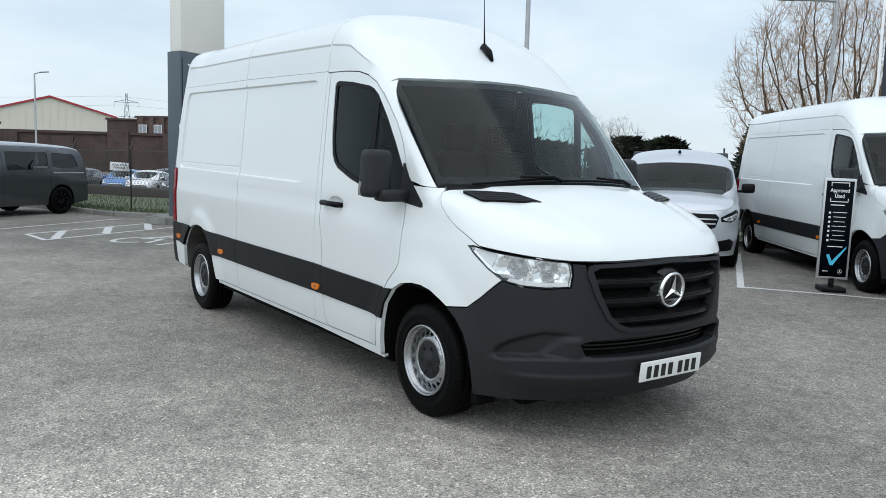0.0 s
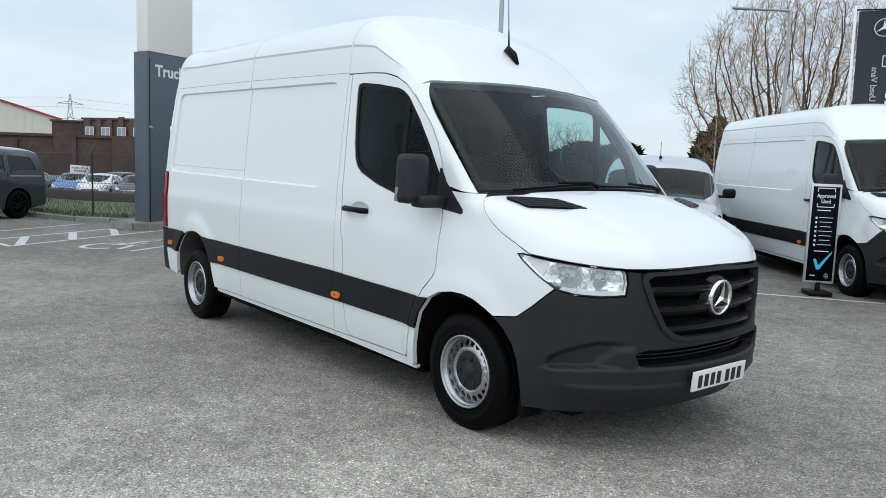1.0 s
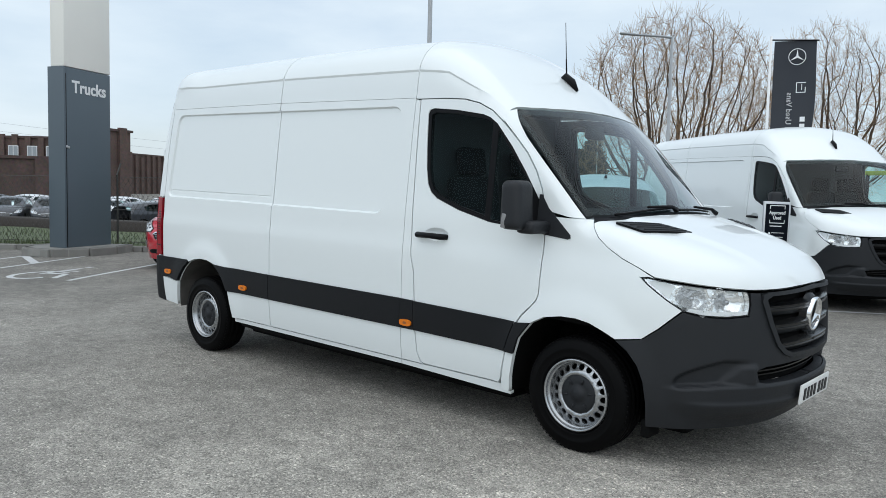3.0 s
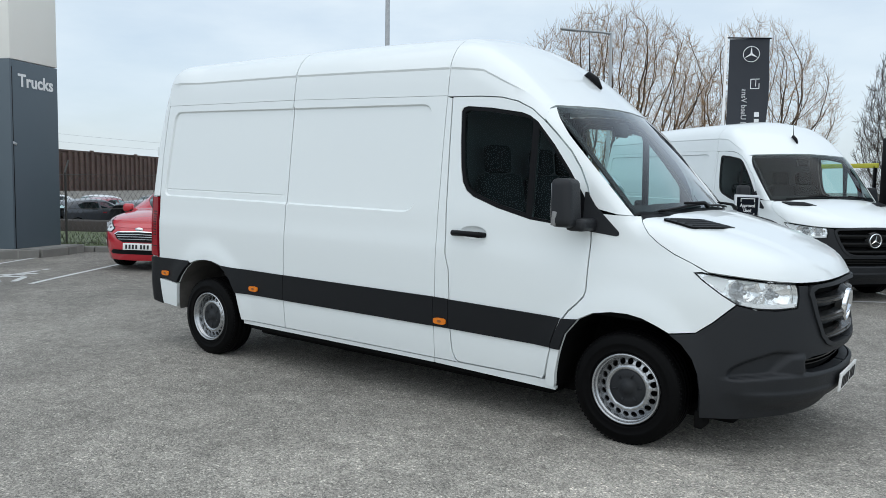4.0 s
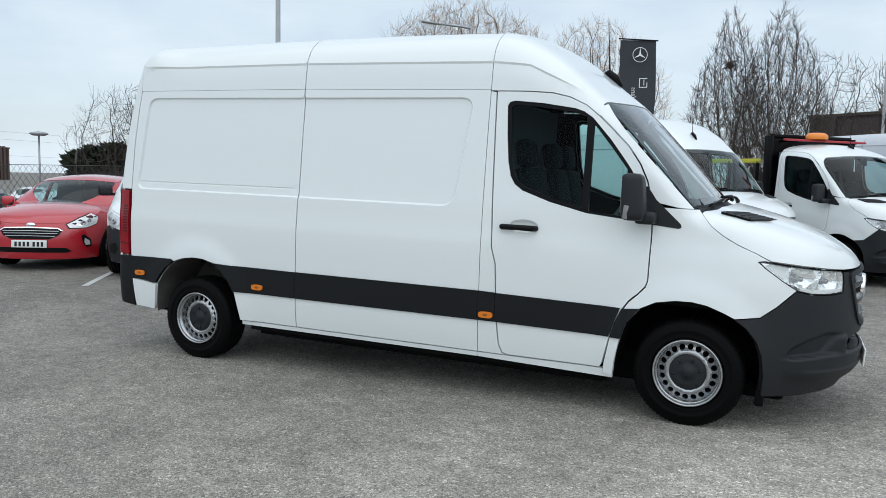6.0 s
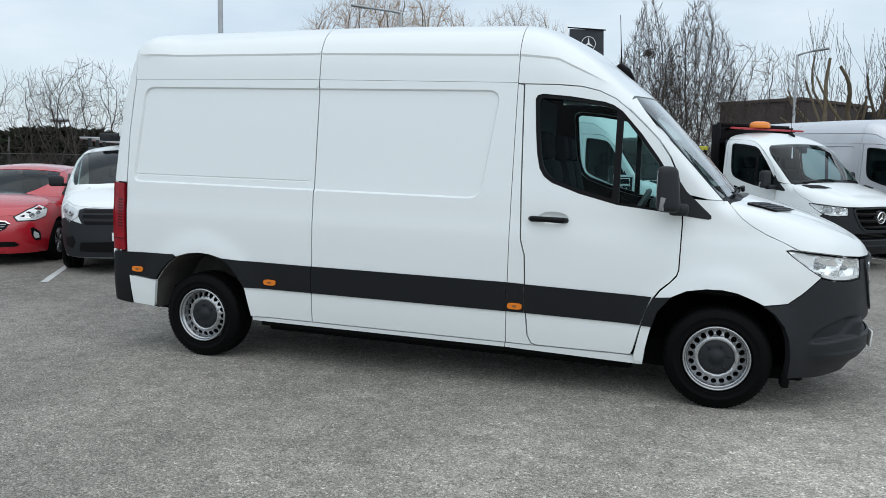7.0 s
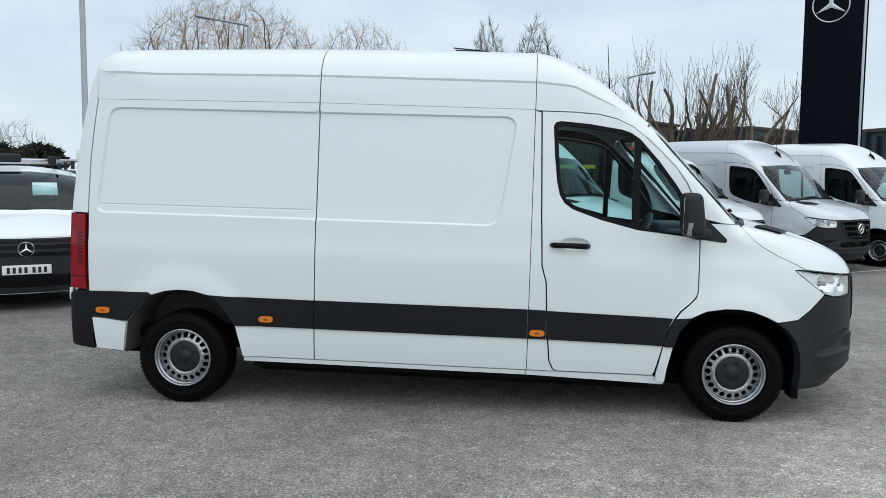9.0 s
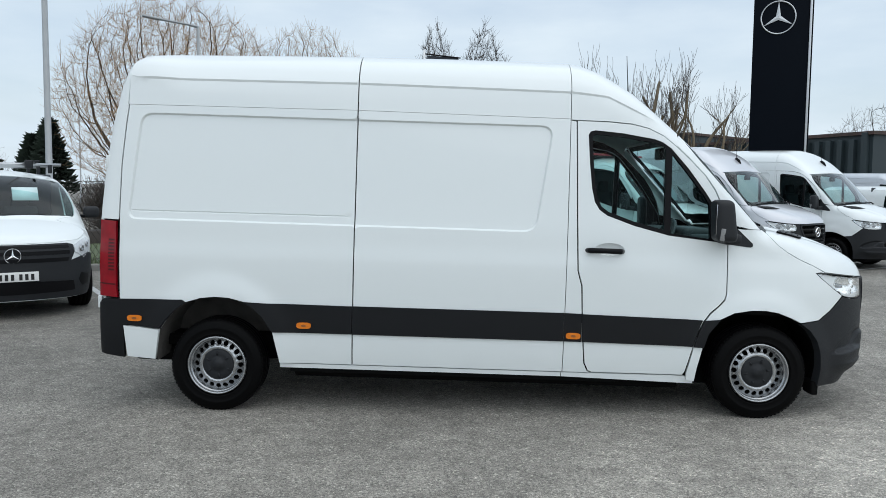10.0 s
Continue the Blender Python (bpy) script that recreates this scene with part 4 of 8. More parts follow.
    sw = Matrix.Translation((-0.62, -0.42, 1.22)) @ Matrix.Rotation(radians(-62), 4, "Y")
    add_tube(wheel, [sw @ Vector((0.20 * math.cos(a), 0.20 * math.sin(a), 0)) for a in np.linspace(0, 2 * math.pi, 25)], 0.016, 8, False)
    for a in (0.0, 2.2, 4.1):
        add_tube(wheel, [sw @ Vector((0, 0, -0.02)), sw @ Vector((0.2 * math.cos(a), 0.2 * math.sin(a), 0))], 0.022, 6)
    part("steering_wheel", wheel, MATS["grey_dash"], v)
    for y, w in ((-0.45, 0.48), (0.20, 0.42), (0.62, 0.40)):
        st = bmesh.new()
        add_box(st, (-0.95, y, 0.90), (0.50, w, 0.18), 0.06, seg=3)
        add_box(st, (-1.22, y, 1.27), (0.14, w, 0.66), 0.06, rot=pose(0, 0, 0, 0, -10, 0), seg=3)
        add_box(st, (-1.29, y, 1.70), (0.10, 0.26, 0.20), 0.04, rot=pose(0, 0, 0, 0, -8, 0), seg=3)
        part("seat", st, FABRIC, v)
    me = bmesh.new()
    add_box(me, (-0.545, 0, 1.93), (0.05, 0.20, 0.10), 0.02)
    part("rear_view_sensor", me, BLACK, v)
    # aerial on the front of the roof
    base = sh.above()(np.array([[-0.83, 0.03]]))[0]
    nrm = Vector((0.62, 0, 0.78)) if not low else Vector((0.2, 0, 0.97))
    if not low:
        ae = bmesh.new()
        add_tube(ae, [base + np.array([-0.03, 0, 0.02]), base + np.array([0.0, 0, 0.035]), base + np.array([0.06, 0, -0.01]), base + np.array([0.105, 0, -0.075])], [0.014, 0.026, 0.028, 0.012], 8)
        add_tube(ae, [base + np.array([0.01, 0, 0.03]), base + np.array([0.0, 0, 0.16])], [0.007, 0.005], 6)
        add_tube(ae, [base + np.array([0.0, 0, 0.16]), base + np.array([-0.02, 0, 0.42])], [0.0035, 0.0025], 6)
        part("aerial", ae, BLACK, v)


def number_plate(parent, m, wide, material, high=0.111):
    pl = part("number_plate", box((0, 0, 0), (0.012, wide, high), 0.004), material, parent, "number plate", m=m)
    n = 7
    cw = wide * 0.82 / n
    for i in range(n):
        y = -wide * 0.41 + (i + 0.5) * cw + (0.012 if i >= 4 else -0.012)
        part("plate_bar", box((0.008, y, -0.004), (0.004, cw * 0.55, high * 0.62)), INK, pl, smooth=False)


def side_marker(v, sh, x, z, sgn):
    loop = [(x + 0.052 * math.copysign(abs(math.cos(a)) ** 0.6, math.cos(a)), z + 0.022 * math.copysign(abs(math.sin(a)) ** 0.6, math.sin(a))) for a in np.linspace(0, 2 * math.pi, 20)[:-1]]
    me = patch("side_marker", loop, sh.side(0.026), ORANGE, step=0.03, core=(x, 0, z), edge=0.014)
    put("side_marker", me if sgn > 0 else mirrored(me), v, label="amber side marker lamp")
    l2 = [(x + 0.018 * math.cos(a), z + 0.009 * math.sin(a)) for a in np.linspace(0, 2 * math.pi, 12)[:-1]]
    me = patch("side_marker", l2, sh.side(0.0275), MATS["amber_core"], step=0.03, core=(x, 0, z), edge=0.004)
    put("marker_core", me if sgn > 0 else mirrored(me), v)


def arch_liner(v, arch, sh, material=None):
    a = resample(arch, 0.05, False)
    lip = sh.side(0.0)(a)
    verts, faces = [], []
    for i, (p, q) in enumerate(zip(lip, a)):
        verts += [(p[0], p[1] + 0.01, p[2]), (p[0], -0.52, p[2] + 0.01)]
        if i:
            k = 2 * i
            faces.append((k - 2, k - 1, k + 1, k))
    c = len(verts)
    verts.append((float(np.mean(a[:, 0])), -0.52, 0.3))
    faces += [(2 * i - 1, c, 2 * i + 1) for i in range(1, len(a))]
    me = mesh_of("arch_liner", verts, faces, material or VOID, False)
    put("arch_liner", me, v); put("arch_liner", mirrored(me), v)


def van_box(v, sh, paint):
    """The load space behind the cab."""
    core = (-3, 0, 1.2)

    def both(name, loop, place, material, label="", gap=0.0025, **kw):
        lp = inset(resample(loop, 0.05), gap) if gap else loop
        me = patch(name, lp, place, material, core=core, **kw)
        put(name, me, v, label=label)
        put(name, mirrored(me), v, label=label)

    s = sh.side
    xs = -2.943
    lines = [resample([(-4.9, 1.372), (-2.9, 1.372)], 0.05, False)]
    ring = [np.vstack([PRESS, PRESS[:1]]), np.vstack([PRESS_IN, PRESS_IN[:1]])]

    def cut(ln, x0, x1):
        """The runs of a line that lie between two seams."""
        ln = resample(ln, 0.03, False)
        runs, cur = [], []
        for p in ln:
            if x0 + 0.012 < p[0] < x1 - 0.012:
                cur.append(p)
            elif cur:
                runs.append(np.array(cur)); cur = []
        if cur:
            runs.append(np.array(cur))
        return [r for r in runs if len(r) > 1]

    rear = [(-4.632, 0.735), (-4.634, 1.40), (-4.628, 1.70), (-4.605, 2.00), (-4.590, 2.1366), (xs - 0.0018, 2.1366), (xs - 0.0018, SILL), (-3.470, SILL)] + ARCH_R[1:13] + [(-4.36, 0.53), (-4.60, 0.548)]
    both("rear_quarter", rear, s(0, panel_relief), paint, step=0.05, edge=0.03, edge_step=0.03, lines=cut(ring[0], -4.62, xs) + cut(ring[1], -4.62, xs) + [[(-4.56, z), (-2.96, z)] for z in (1.368, 1.375, 1.382)], sharp=22)
    midp = [(xs + 0.0018, SILL), (xs + 0.0018, 2.1366), (-1.42, 2.1166), (-1.42, SILL)]
    both("load_panel", midp, s(0, panel_relief), paint, step=0.05, edge=0.03, edge_step=0.03, lines=cut(ring[0], xs, -1.42) + cut(ring[1], xs, -1.42), sharp=22)
    both("rear_flap", [(-4.600, 0.545), (-4.338, 0.524), (-4.372, 0.297), (-4.578, 0.312)], s(0.020), paint, step=0.05, edge=0.03)
    both("side_moulding", [(xs, STRIP_LO), (xs, STRIP_HI), (-1.4265, STRIP_HI), (-1.4265, STRIP_LO)], s(0.012, panel_relief), MOULD, step=0.08, gap=0.0, edge=0.016)
    both("side_moulding", [(-3.518, STRIP_LO)] + ARCH_R[3:6] + [(-3.76, STRIP_HI + 0.012), (-3.55, STRIP_HI + 0.004), (xs - 0.003, STRIP_HI), (xs - 0.003, STRIP_LO)], s(0.013, panel_relief), MOULD, step=0.05, gap=0.001, edge=0.016)
    both("rear_moulding", [(-4.335, 0.530), (-4.285, 0.60), (-4.22, 0.67), (-4.143, 0.726), (-4.17, 0.745), (-4.63, 0.735), (-4.745, 0.735), (-4.785, 0.70), (-4.785, 0.33), (-4.60, 0.305), (-4.602, 0.552)], s(0.014, panel_relief), MOULD, step=0.04, gap=0.0, edge=0.03)
    both("tail_light", [(-4.640, 0.745), (-4.648, 0.80), (-4.652, 1.298), (-4.775, 1.305), (-4.782, 0.755)], s(0.012), REDLENS, step=0.03, gap=0.002, edge=0.03, label="tall red tail light cluster")
    for i in range(10):
        z = 0.94 + 0.024 * i
        both("lens_rib", [(-4.664, z), (-4.664, z + 0.012), (-4.705, z + 0.013), (-4.705, z + 0.001)], s(0.0145), REDRIB, step=0.05, gap=0, edge=0.004)
    both("lens_band", [(-4.655, 0.835), (-4.655, 0.845), (-4.775, 0.853), (-4.775, 0.843)], s(0.014), REDRIB, step=0.04, gap=0, edge=0.003)
    both("rear_corner", [(-4.640, 1.305), (-4.638, 1.45), (-4.633, 1.70), (-4.610, 2.00), (-4.594, 2.14), (-4.675, 2.14), (-4.70, 2.00), (-4.745, 1.70), (-4.772, 1.31)], s(-0.001), paint, step=0.03, gap=0.002, edge=0.03)
    both("sill", [(-3.47, 0.262), (-3.47, 0.292), (-1.43, 0.292), (-1.43, 0.262)], s(-0.004), paint, step=0.08, gap=0.0, edge=0.03)
    for x, z in ((-3.291, 0.583), (-4.516, 0.600)):
        side_marker(v, sh, x, z, 1); side_marker(v, sh, x, z, -1)
    a0 = lambda x, z: float(math.atan2(z - sh.axis_z, -sh.side()(np.array([[x, z]]))[0, 1]))

    def roof(name, x0, x1, lean=0.0):
        f0, f1 = a0(max(x0, -4.4), 2.1345), a0(x1, 2.1345 if x1 < -2 else 2.1145)
        q = [(x0 + lean * k / 10, f0 + (math.pi / 2 - f0) * k / 10) for k in range(11)]
        r = [(x1, f1 + (math.pi / 2 - f1) * k / 10) for k in range(11)]
        loop = q[:-1] + [(q[-1][0], math.pi / 2)] + [(x, math.pi - a) for x, a in q[:-1][::-1]] + [(x, math.pi - a) for x, a in r] + [(x, a) for x, a in r[::-1][1:]]
        lp = inset(resample(loop, 0.05), 0.002)
        e0 = x0 + (0.06 if x0 < -4 else 0.01)
        cr = [[(e0, f0 + 0.152), (x1 - 0.01, f1 + 0.152)], [(e0, math.pi - f0 - 0.152), (x1 - 0.01, math.pi - f1 - 0.152)]]

        def place(q):
            p = sh.roof()(q)
            a = np.minimum(q[:, 1], math.pi - q[:, 1])
            fx = f0 + (f1 - f0) * (q[:, 0] - e0) / (x1 - 0.01 - e0) + 0.152
            rr = -0.010 * np.clip((a - fx) / 0.008, 0, 1) * (sstep(x0 + 0.02, x0 + 0.10, q[:, 0]) if x0 < -4 else 1)
            way = np.stack([0 * a, -np.cos(q[:, 1]), np.sin(q[:, 1])], 1)
            return p - way * rr[:, None]

        put(name, patch(name, lp, place, paint, step=0.05, core=(x0 / 2 + x1 / 2, 0, 1.6), edge=0.03, lines=[l for l in cr] + [[(x, a + 0.008 * (1 if a < 1.5 else -1)) for x, a in l] for l in cr], sharp=22), v)

    roof("roof_rear", -4.598, xs - 0.002, 0.03)
    roof("roof_middle", xs + 0.002, -1.420)
    f0 = a0(-4.6, 2.14)
    loop = [(-4.602, f0), (-4.575, f0 + 0.5), (-4.570, math.pi / 2), (-4.575, math.pi - f0 - 0.5), (-4.602, math.pi - f0), (-4.68, math.pi - f0), (-4.675, math.pi / 2), (-4.68, f0)]
    put("roof_rear_edge", patch("roof_rear_edge", loop, sh.roof(-0.002), paint, step=0.04, core=(-4.3, 0, 1.6), edge=0.02), v)
    tl = [(-0.86, 0.33), (-0.93, 1.3), (-0.86, 2.1), (-0.6, 2.45), (-0.004, 2.45), (-0.004, 0.33)]
    rd = patch("rear_door", tl, sh.back(), paint, step=0.1, core=(-4, 0, 1.2), edge=0.02)
    put("rear_door", rd, v); put("rear_door", mirrored(rd), v)
    part("rear_bumper", box((-4.79, 0, 0.47), (0.10, 1.75, 0.26), 0.04), PLASTIC, v)
    for y in (-0.93, 0.93):
        part("door_hinge", box((-4.80, y, 0.70), (0.03, 0.03, 0.09), 0.006), WHITE, v)
        part("door_hinge", box((-4.74, y * 0.99, 1.72), (0.03, 0.03, 0.09), 0.006), WHITE, v)
    # near-black sheet under the load panels: the seams' shade as colour
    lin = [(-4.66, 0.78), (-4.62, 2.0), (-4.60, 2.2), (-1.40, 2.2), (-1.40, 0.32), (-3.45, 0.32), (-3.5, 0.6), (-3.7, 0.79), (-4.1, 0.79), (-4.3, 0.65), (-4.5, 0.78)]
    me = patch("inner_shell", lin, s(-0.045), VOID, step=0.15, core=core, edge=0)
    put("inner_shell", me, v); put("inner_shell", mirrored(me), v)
    arch_liner(v, ARCH_R, sh, DIRTY)
    ub = bmesh.new()
    add_box(ub, (-2.9, 0, 0.36), (3.5, 1.30, 0.16), 0.02)
    # low wide block, added to keep light out and deepen the under-van shade
    add_box(ub, (-1.97, 0, 0.265), (2.84, 1.70, 0.19), 0.03)
    add_box(ub, (-4.42, 0, 0.30), (0.44, 1.36, 0.16), 0.02)
    add_box(ub, (-3.92, 0, 0.30), (0.16, 1.5, 0.13), 0.03)
    add_tube(ub, [(-4.62, 0.35, 0.36), (-4.0, 0.35, 0.30), (-1.5, 0.3, 0.27)], 0.04, 8)
    add_box(ub, (-4.25, -0.72, 0.40), (0.70, 0.06, 0.08), 0.01)
    add_box(ub, (-2.2, -0.93, 0.25), (2.4, 0.03, 0.05), 0.01)
    part("underbody", ub, VOID, v)


def wheel_at(v, x, y, z, sgn, r=0.342, style="steel"):
    """A wheel with tyre, pierced steel rim and centre cap; sgn: +1 for the near (right) side."""
    w = new("wheel"); w.parent = v
    w.matrix_basis = Matrix.Translation((x, y, z)) @ Matrix.Diagonal((1, sgn, 1, 1)) @ Matrix.Rotation(random.uniform(0, 6), 4, "Y")
    key = f"{style}{r:.3f}"
    if key not in WHEELS:
        WHEELS[key] = wheel_meshes(r, style)
    for nm, me in WHEELS[key]:
        put(nm, me, w)
    return w


WHEELS = {}


def bm_mesh(name, bm, material, smooth=True):
    me = bpy.data.meshes.new(name)
    bmesh.ops.recalc_face_normals(bm, faces=bm.faces)
    bm.to_mesh(me); bm.free()
    me.materials.append(material)
    me.polygons.foreach_set("use_smooth", [smooth] * len(me.polygons))
    return me


def wheel_meshes(r, style):
    rr = r * 0.635
    h = 0.112
    out = []
    ty = [(rr, -h + 0.012), (rr + 0.010, -h - 0.004), (rr + 0.013, -h - 0.007), (rr + 0.017, -h - 0.005), (r * 0.78, -h - 0.011), (r * 0.80, -h - 0.014), (r * 0.815, -h - 0.011), (r * 0.90, -h - 0.008), (r * 0.955, -h + 0.006), (r * 0.985, -h + 0.022), (r, -h + 0.045), (r, -0.060), (r - 0.008, -0.057), (r - 0.008, -0.050), (r, -0.047), (r, -0.012), (r - 0.008, -0.009), (r - 0.008, 0.0), (r, 0.003), (r, 0.04), (r - 0.008, 0.043), (r - 0.008, 0.051), (r, 0.054), (r, h - 0.04), (r * 0.97, h - 0.01), (r * 0.85, h), (rr, h - 0.02)]
    bm = lathe(ty, 72)
    # tread blocks on the outer shoulder
    for k in range(72):
        a = 2 * math.pi * k / 72
        add_box(bm, (math.cos(a) * (r * 0.975), -h + 0.030, math.sin(a) * (r * 0.975)), (0.007, 0.034, 0.016), rot=Matrix.Rotation(-a, 4, "Y"))
    out.append(("tyre", bm_mesh("tyre", bm, RUBBER)))
    if style == "steel":
        out.append(("rim", bm_mesh("rim", lathe([(rr - 0.002, -h + 0.010), (rr - 0.004, -h - 0.006), (rr - 0.012, -h - 0.010), (rr - 0.018, -h + 0.0), (rr - 0.019, -h + 0.018), (rr - 0.025, -h + 0.021), (rr - 0.029, -h + 0.026), (rr - 0.031, -h + 0.055), (rr - 0.031, 0.05)], 64), STEEL)))
        # pierced disc
        ro, ri = rr - 0.029, 0.112
        outer = [(ro * math.cos(a), ro * math.sin(a)) for a in np.linspace(0, 2 * math.pi, 65)[:-1]]
        inner = [(ri * math.cos(a), ri * math.sin(a)) for a in np.linspace(0, 2 * math.pi, 41)[:-1]]
        rh = ro - 0.026
        holes = [[(rh * math.cos(b) + 0.0185 * math.cos(a), rh * math.sin(b) + 0.0185 * math.sin(a)) for a in np.linspace(0, 2 * math.pi, 13)[:-1]] for b in np.linspace(0, 2 * math.pi, 21)[:-1]]
        prof = curve_through([0.0, 0.105, 0.118, 0.128, 0.140, ro - 0.045, ro - 0.026, ro], [-0.066, -0.066, -0.084, -0.088, -0.078, -0.070, -0.062, -0.050])

        def dish(q):
            return np.stack([q[:, 0], prof(np.hypot(q[:, 0], q[:, 1])), q[:, 1]], 1)

        out.append(("rim_disc", patch("rim_disc", outer, dish, STEEL, step=0.016, holes=holes + [inner], core=(0, 0.3, 0), edge=0.012)))
        # near-black disc added behind the holes, shade inside the wheel as colour
        out.append(("brake", bm_mesh("brake", lathe([(0.0, -0.028), (rr - 0.034, -0.028), (rr - 0.034, 0.03)], 32), VOID)))
        cap = lathe([(0.0, -0.088), (0.034, -0.090), (0.038, -0.082), (0.07, -0.080), (0.104, -0.084), (0.113, -0.076), (0.117, -0.060)], 40)
        for k in range(6):
            a = 2 * math.pi * k / 6
            add_box(cap, (0.082 * math.cos(a), -0.084, 0.082 * math.sin(a)), (0.030, 0.006, 0.010), rot=Matrix.Rotation(-a, 4, "Y"))
        out.append(("centre_cap", bm_mesh("centre_cap", cap, PLASTIC)))
    else:
        dark = style == "dark"
        m = BLACK if dark else STEEL
        out.append(("rim", bm_mesh("rim", lathe([(rr - 0.002, -h + 0.008), (rr - 0.006, -h - 0.004), (rr - 0.016, -h + 0.004), (rr - 0.03, -h + 0.05), (rr - 0.03, 0.05)], 48), m)))
        bm = bmesh.new()
        for k in range(10 if dark else 5):
            n = 10 if dark else 5
            a = 2 * math.pi * k / n
            d = 0.05 if dark else 0.16
            for e in (-d, d):
                add_tube(bm, [(0.03 * math.cos(a), -h + 0.03, 0.03 * math.sin(a)), (0.5 * rr * math.cos(a + e * 0.5), -h + 0.016, 0.5 * rr * math.sin(a + e * 0.5)), ((rr - 0.02) * math.cos(a + e), -h + 0.008, (rr - 0.02) * math.sin(a + e))], [0.018, 0.012, 0.012] if dark else [0.03, 0.022, 0.018], 6)
        out.append(("spokes", bm_mesh("spokes", bm, m)))
        out.append(("hub", bm_mesh("hub", lathe([(0.0, -h + 0.012), (0.03, -h + 0.012), (0.055, -h + 0.03), (0.06, 0.0)], 24), m)))
        # same dark backing, standing for the shade between the spokes
        out.append(("brake", bm_mesh("brake", lathe([(0.0, -0.01), (rr - 0.05, -0.01), (rr - 0.05, 0.03)], 32), VOID)))
    return out


RAKE = radians(1.05)


def reflector():
    m, n, l, b = principled("lamp_reflector")
    b.inputs["Base Color"].default_value = (0.92, 0.93, 0.93, 1); b.inputs["Metallic"].default_value = 0.8; b.inputs["Roughness"].default_value = 0.14
    tc = n.new("ShaderNodeTexCoord")
    wv = n.new("ShaderNodeTexVoronoi"); wv.inputs["Scale"].default_value = 30
    l.new(tc.outputs["Object"], wv.inputs["Vector"])
    bn = n.new("ShaderNodeBump"); bn.inputs["Strength"].default_value = 0.12; bn.inputs["Distance"].default_value = 0.02
    l.new(wv.outputs["Distance"], bn.inputs["Height"]); l.new(bn.outputs[0], b.inputs["Normal"])


reflector()
mat("frosted_lens", (0.80, 0.82, 0.82), 0.15, vary=0.1)
mat("smoked_lens", (0.22, 0.22, 0.22), 0.12, vary=0.3, scale=60)
mat("grey_dash", (0.075, 0.080, 0.084), 0.6, vary=0.15, bump=0.1, bump_scale=400)
mat("amber_core", (0.30, 0.10, 0.02), 0.3)

van = thing("panel_van", Matrix.Rotation(RAKE, 4, "Y"), "large white high-roof panel van with black bumper and side mouldings", "van", "white vans on the forecourt")
van_cab(van, TALL, WHITE)
van_box(van, TALL, WHITE)


def van_wheels(v, wb=3.924):
    inv = Matrix.Rotation(-RAKE, 4, "Y")
    for x in (0.0, -wb):
        for sgn in (1, -1):
            p = inv @ Vector((x, 0, 0.335))
            wheel_at(v, p.x, -0.862 * sgn, p.z, sgn)


van_wheels(van)

# ---- ground ----
E1, D = Vector((0.829, 0.559, 0)), Vector((-0.559, 0.829, 0))
BAY = Vector((-8.55, 2.06, 0))
RISE = 0.07
DROP = 0.7


def ground_z(x, y):
    d = -(x + 8.55) * 0.559 + (y - 2.06) * 0.829
    e = (x + 8.55) * 0.829 + (y - 2.06) * 0.559
    return float(RISE * sstep(-4.2, -0.3, d) * (0.15 + 0.85 * sstep(-9.0, 4.0, e)) * (1 - 1.3 * sstep(5.0, 15.0, e)) - DROP * sstep(11.5, 13.5, d) * (1 - sstep(42, 55, d)))


def bay(a, b, z=0.0):
    """A place in the row of bays: a along the row, b away from the lane."""
    p = BAY + E1 * a + D * b
    return Vector((p.x, p.y, ground_z(p.x, p.y) + z))


OUT = -56.0  # the way that a vehicle in the row faces


def in_bay(a, b, turn=0.0):
    return Matrix.Translation(bay(a, b)) @ Matrix.Rotation(radians(OUT + turn), 4, "Z")


gx = np.concatenate([[-3000, -1000, -300, -150, -100], np.arange(-80, -30, 2.5), np.arange(-30, 16.01, 0.5), [18, 20, 22], [25, 50, 100, 300, 1000, 3000]])
gy = np.concatenate([[-3000, -1000, -300, -100, -40, -20], np.arange(-14, 22.01, 0.5), np.arange(24, 90, 2.5), [120, 300, 1000, 3000]])
gv = [(x, y, ground_z(x, y)) for y in gy for x in gx]
nx = len(gx)
gf = [(j * nx + i, j * nx + i + 1, (j + 1) * nx + i + 1, (j + 1) * nx + i) for j in range(len(gy) - 1) for i in range(nx - 1)]
tagged(put("ground", mesh_of("ground", gv, gf, asphalt)), "worn grey asphalt of the vehicle yard", "ground", kind="structure")


def stripe(a, b, wide=0.09, name="bay_line"):
    """A painted line between two places of the bay plan, draped on the ground."""
    a, b = np.array(a, float), np.array(b, float)
    n = max(2, int(np.linalg.norm(b - a) / 0.25))
    side = np.array([-(b - a)[1], (b - a)[0]]) / np.linalg.norm(b - a) * wide / 2
    verts, faces = [], []
    for i in range(n + 1):
        p = a + (b - a) * i / n
        for q in (p + side, p - side):
            w = BAY + E1 * float(q[0]) + D * float(q[1])
            verts.append((w.x, w.y, ground_z(w.x, w.y) + 0.005))
        if i:
            k = 2 * i
            faces.append((k - 2, k - 1, k + 1, k))
    me = mesh_of(name, verts, faces, LINE, False)
    return tagged(put(name, me), "worn white parking bay line painted on asphalt", "road marking", "white bay lines", "structure")


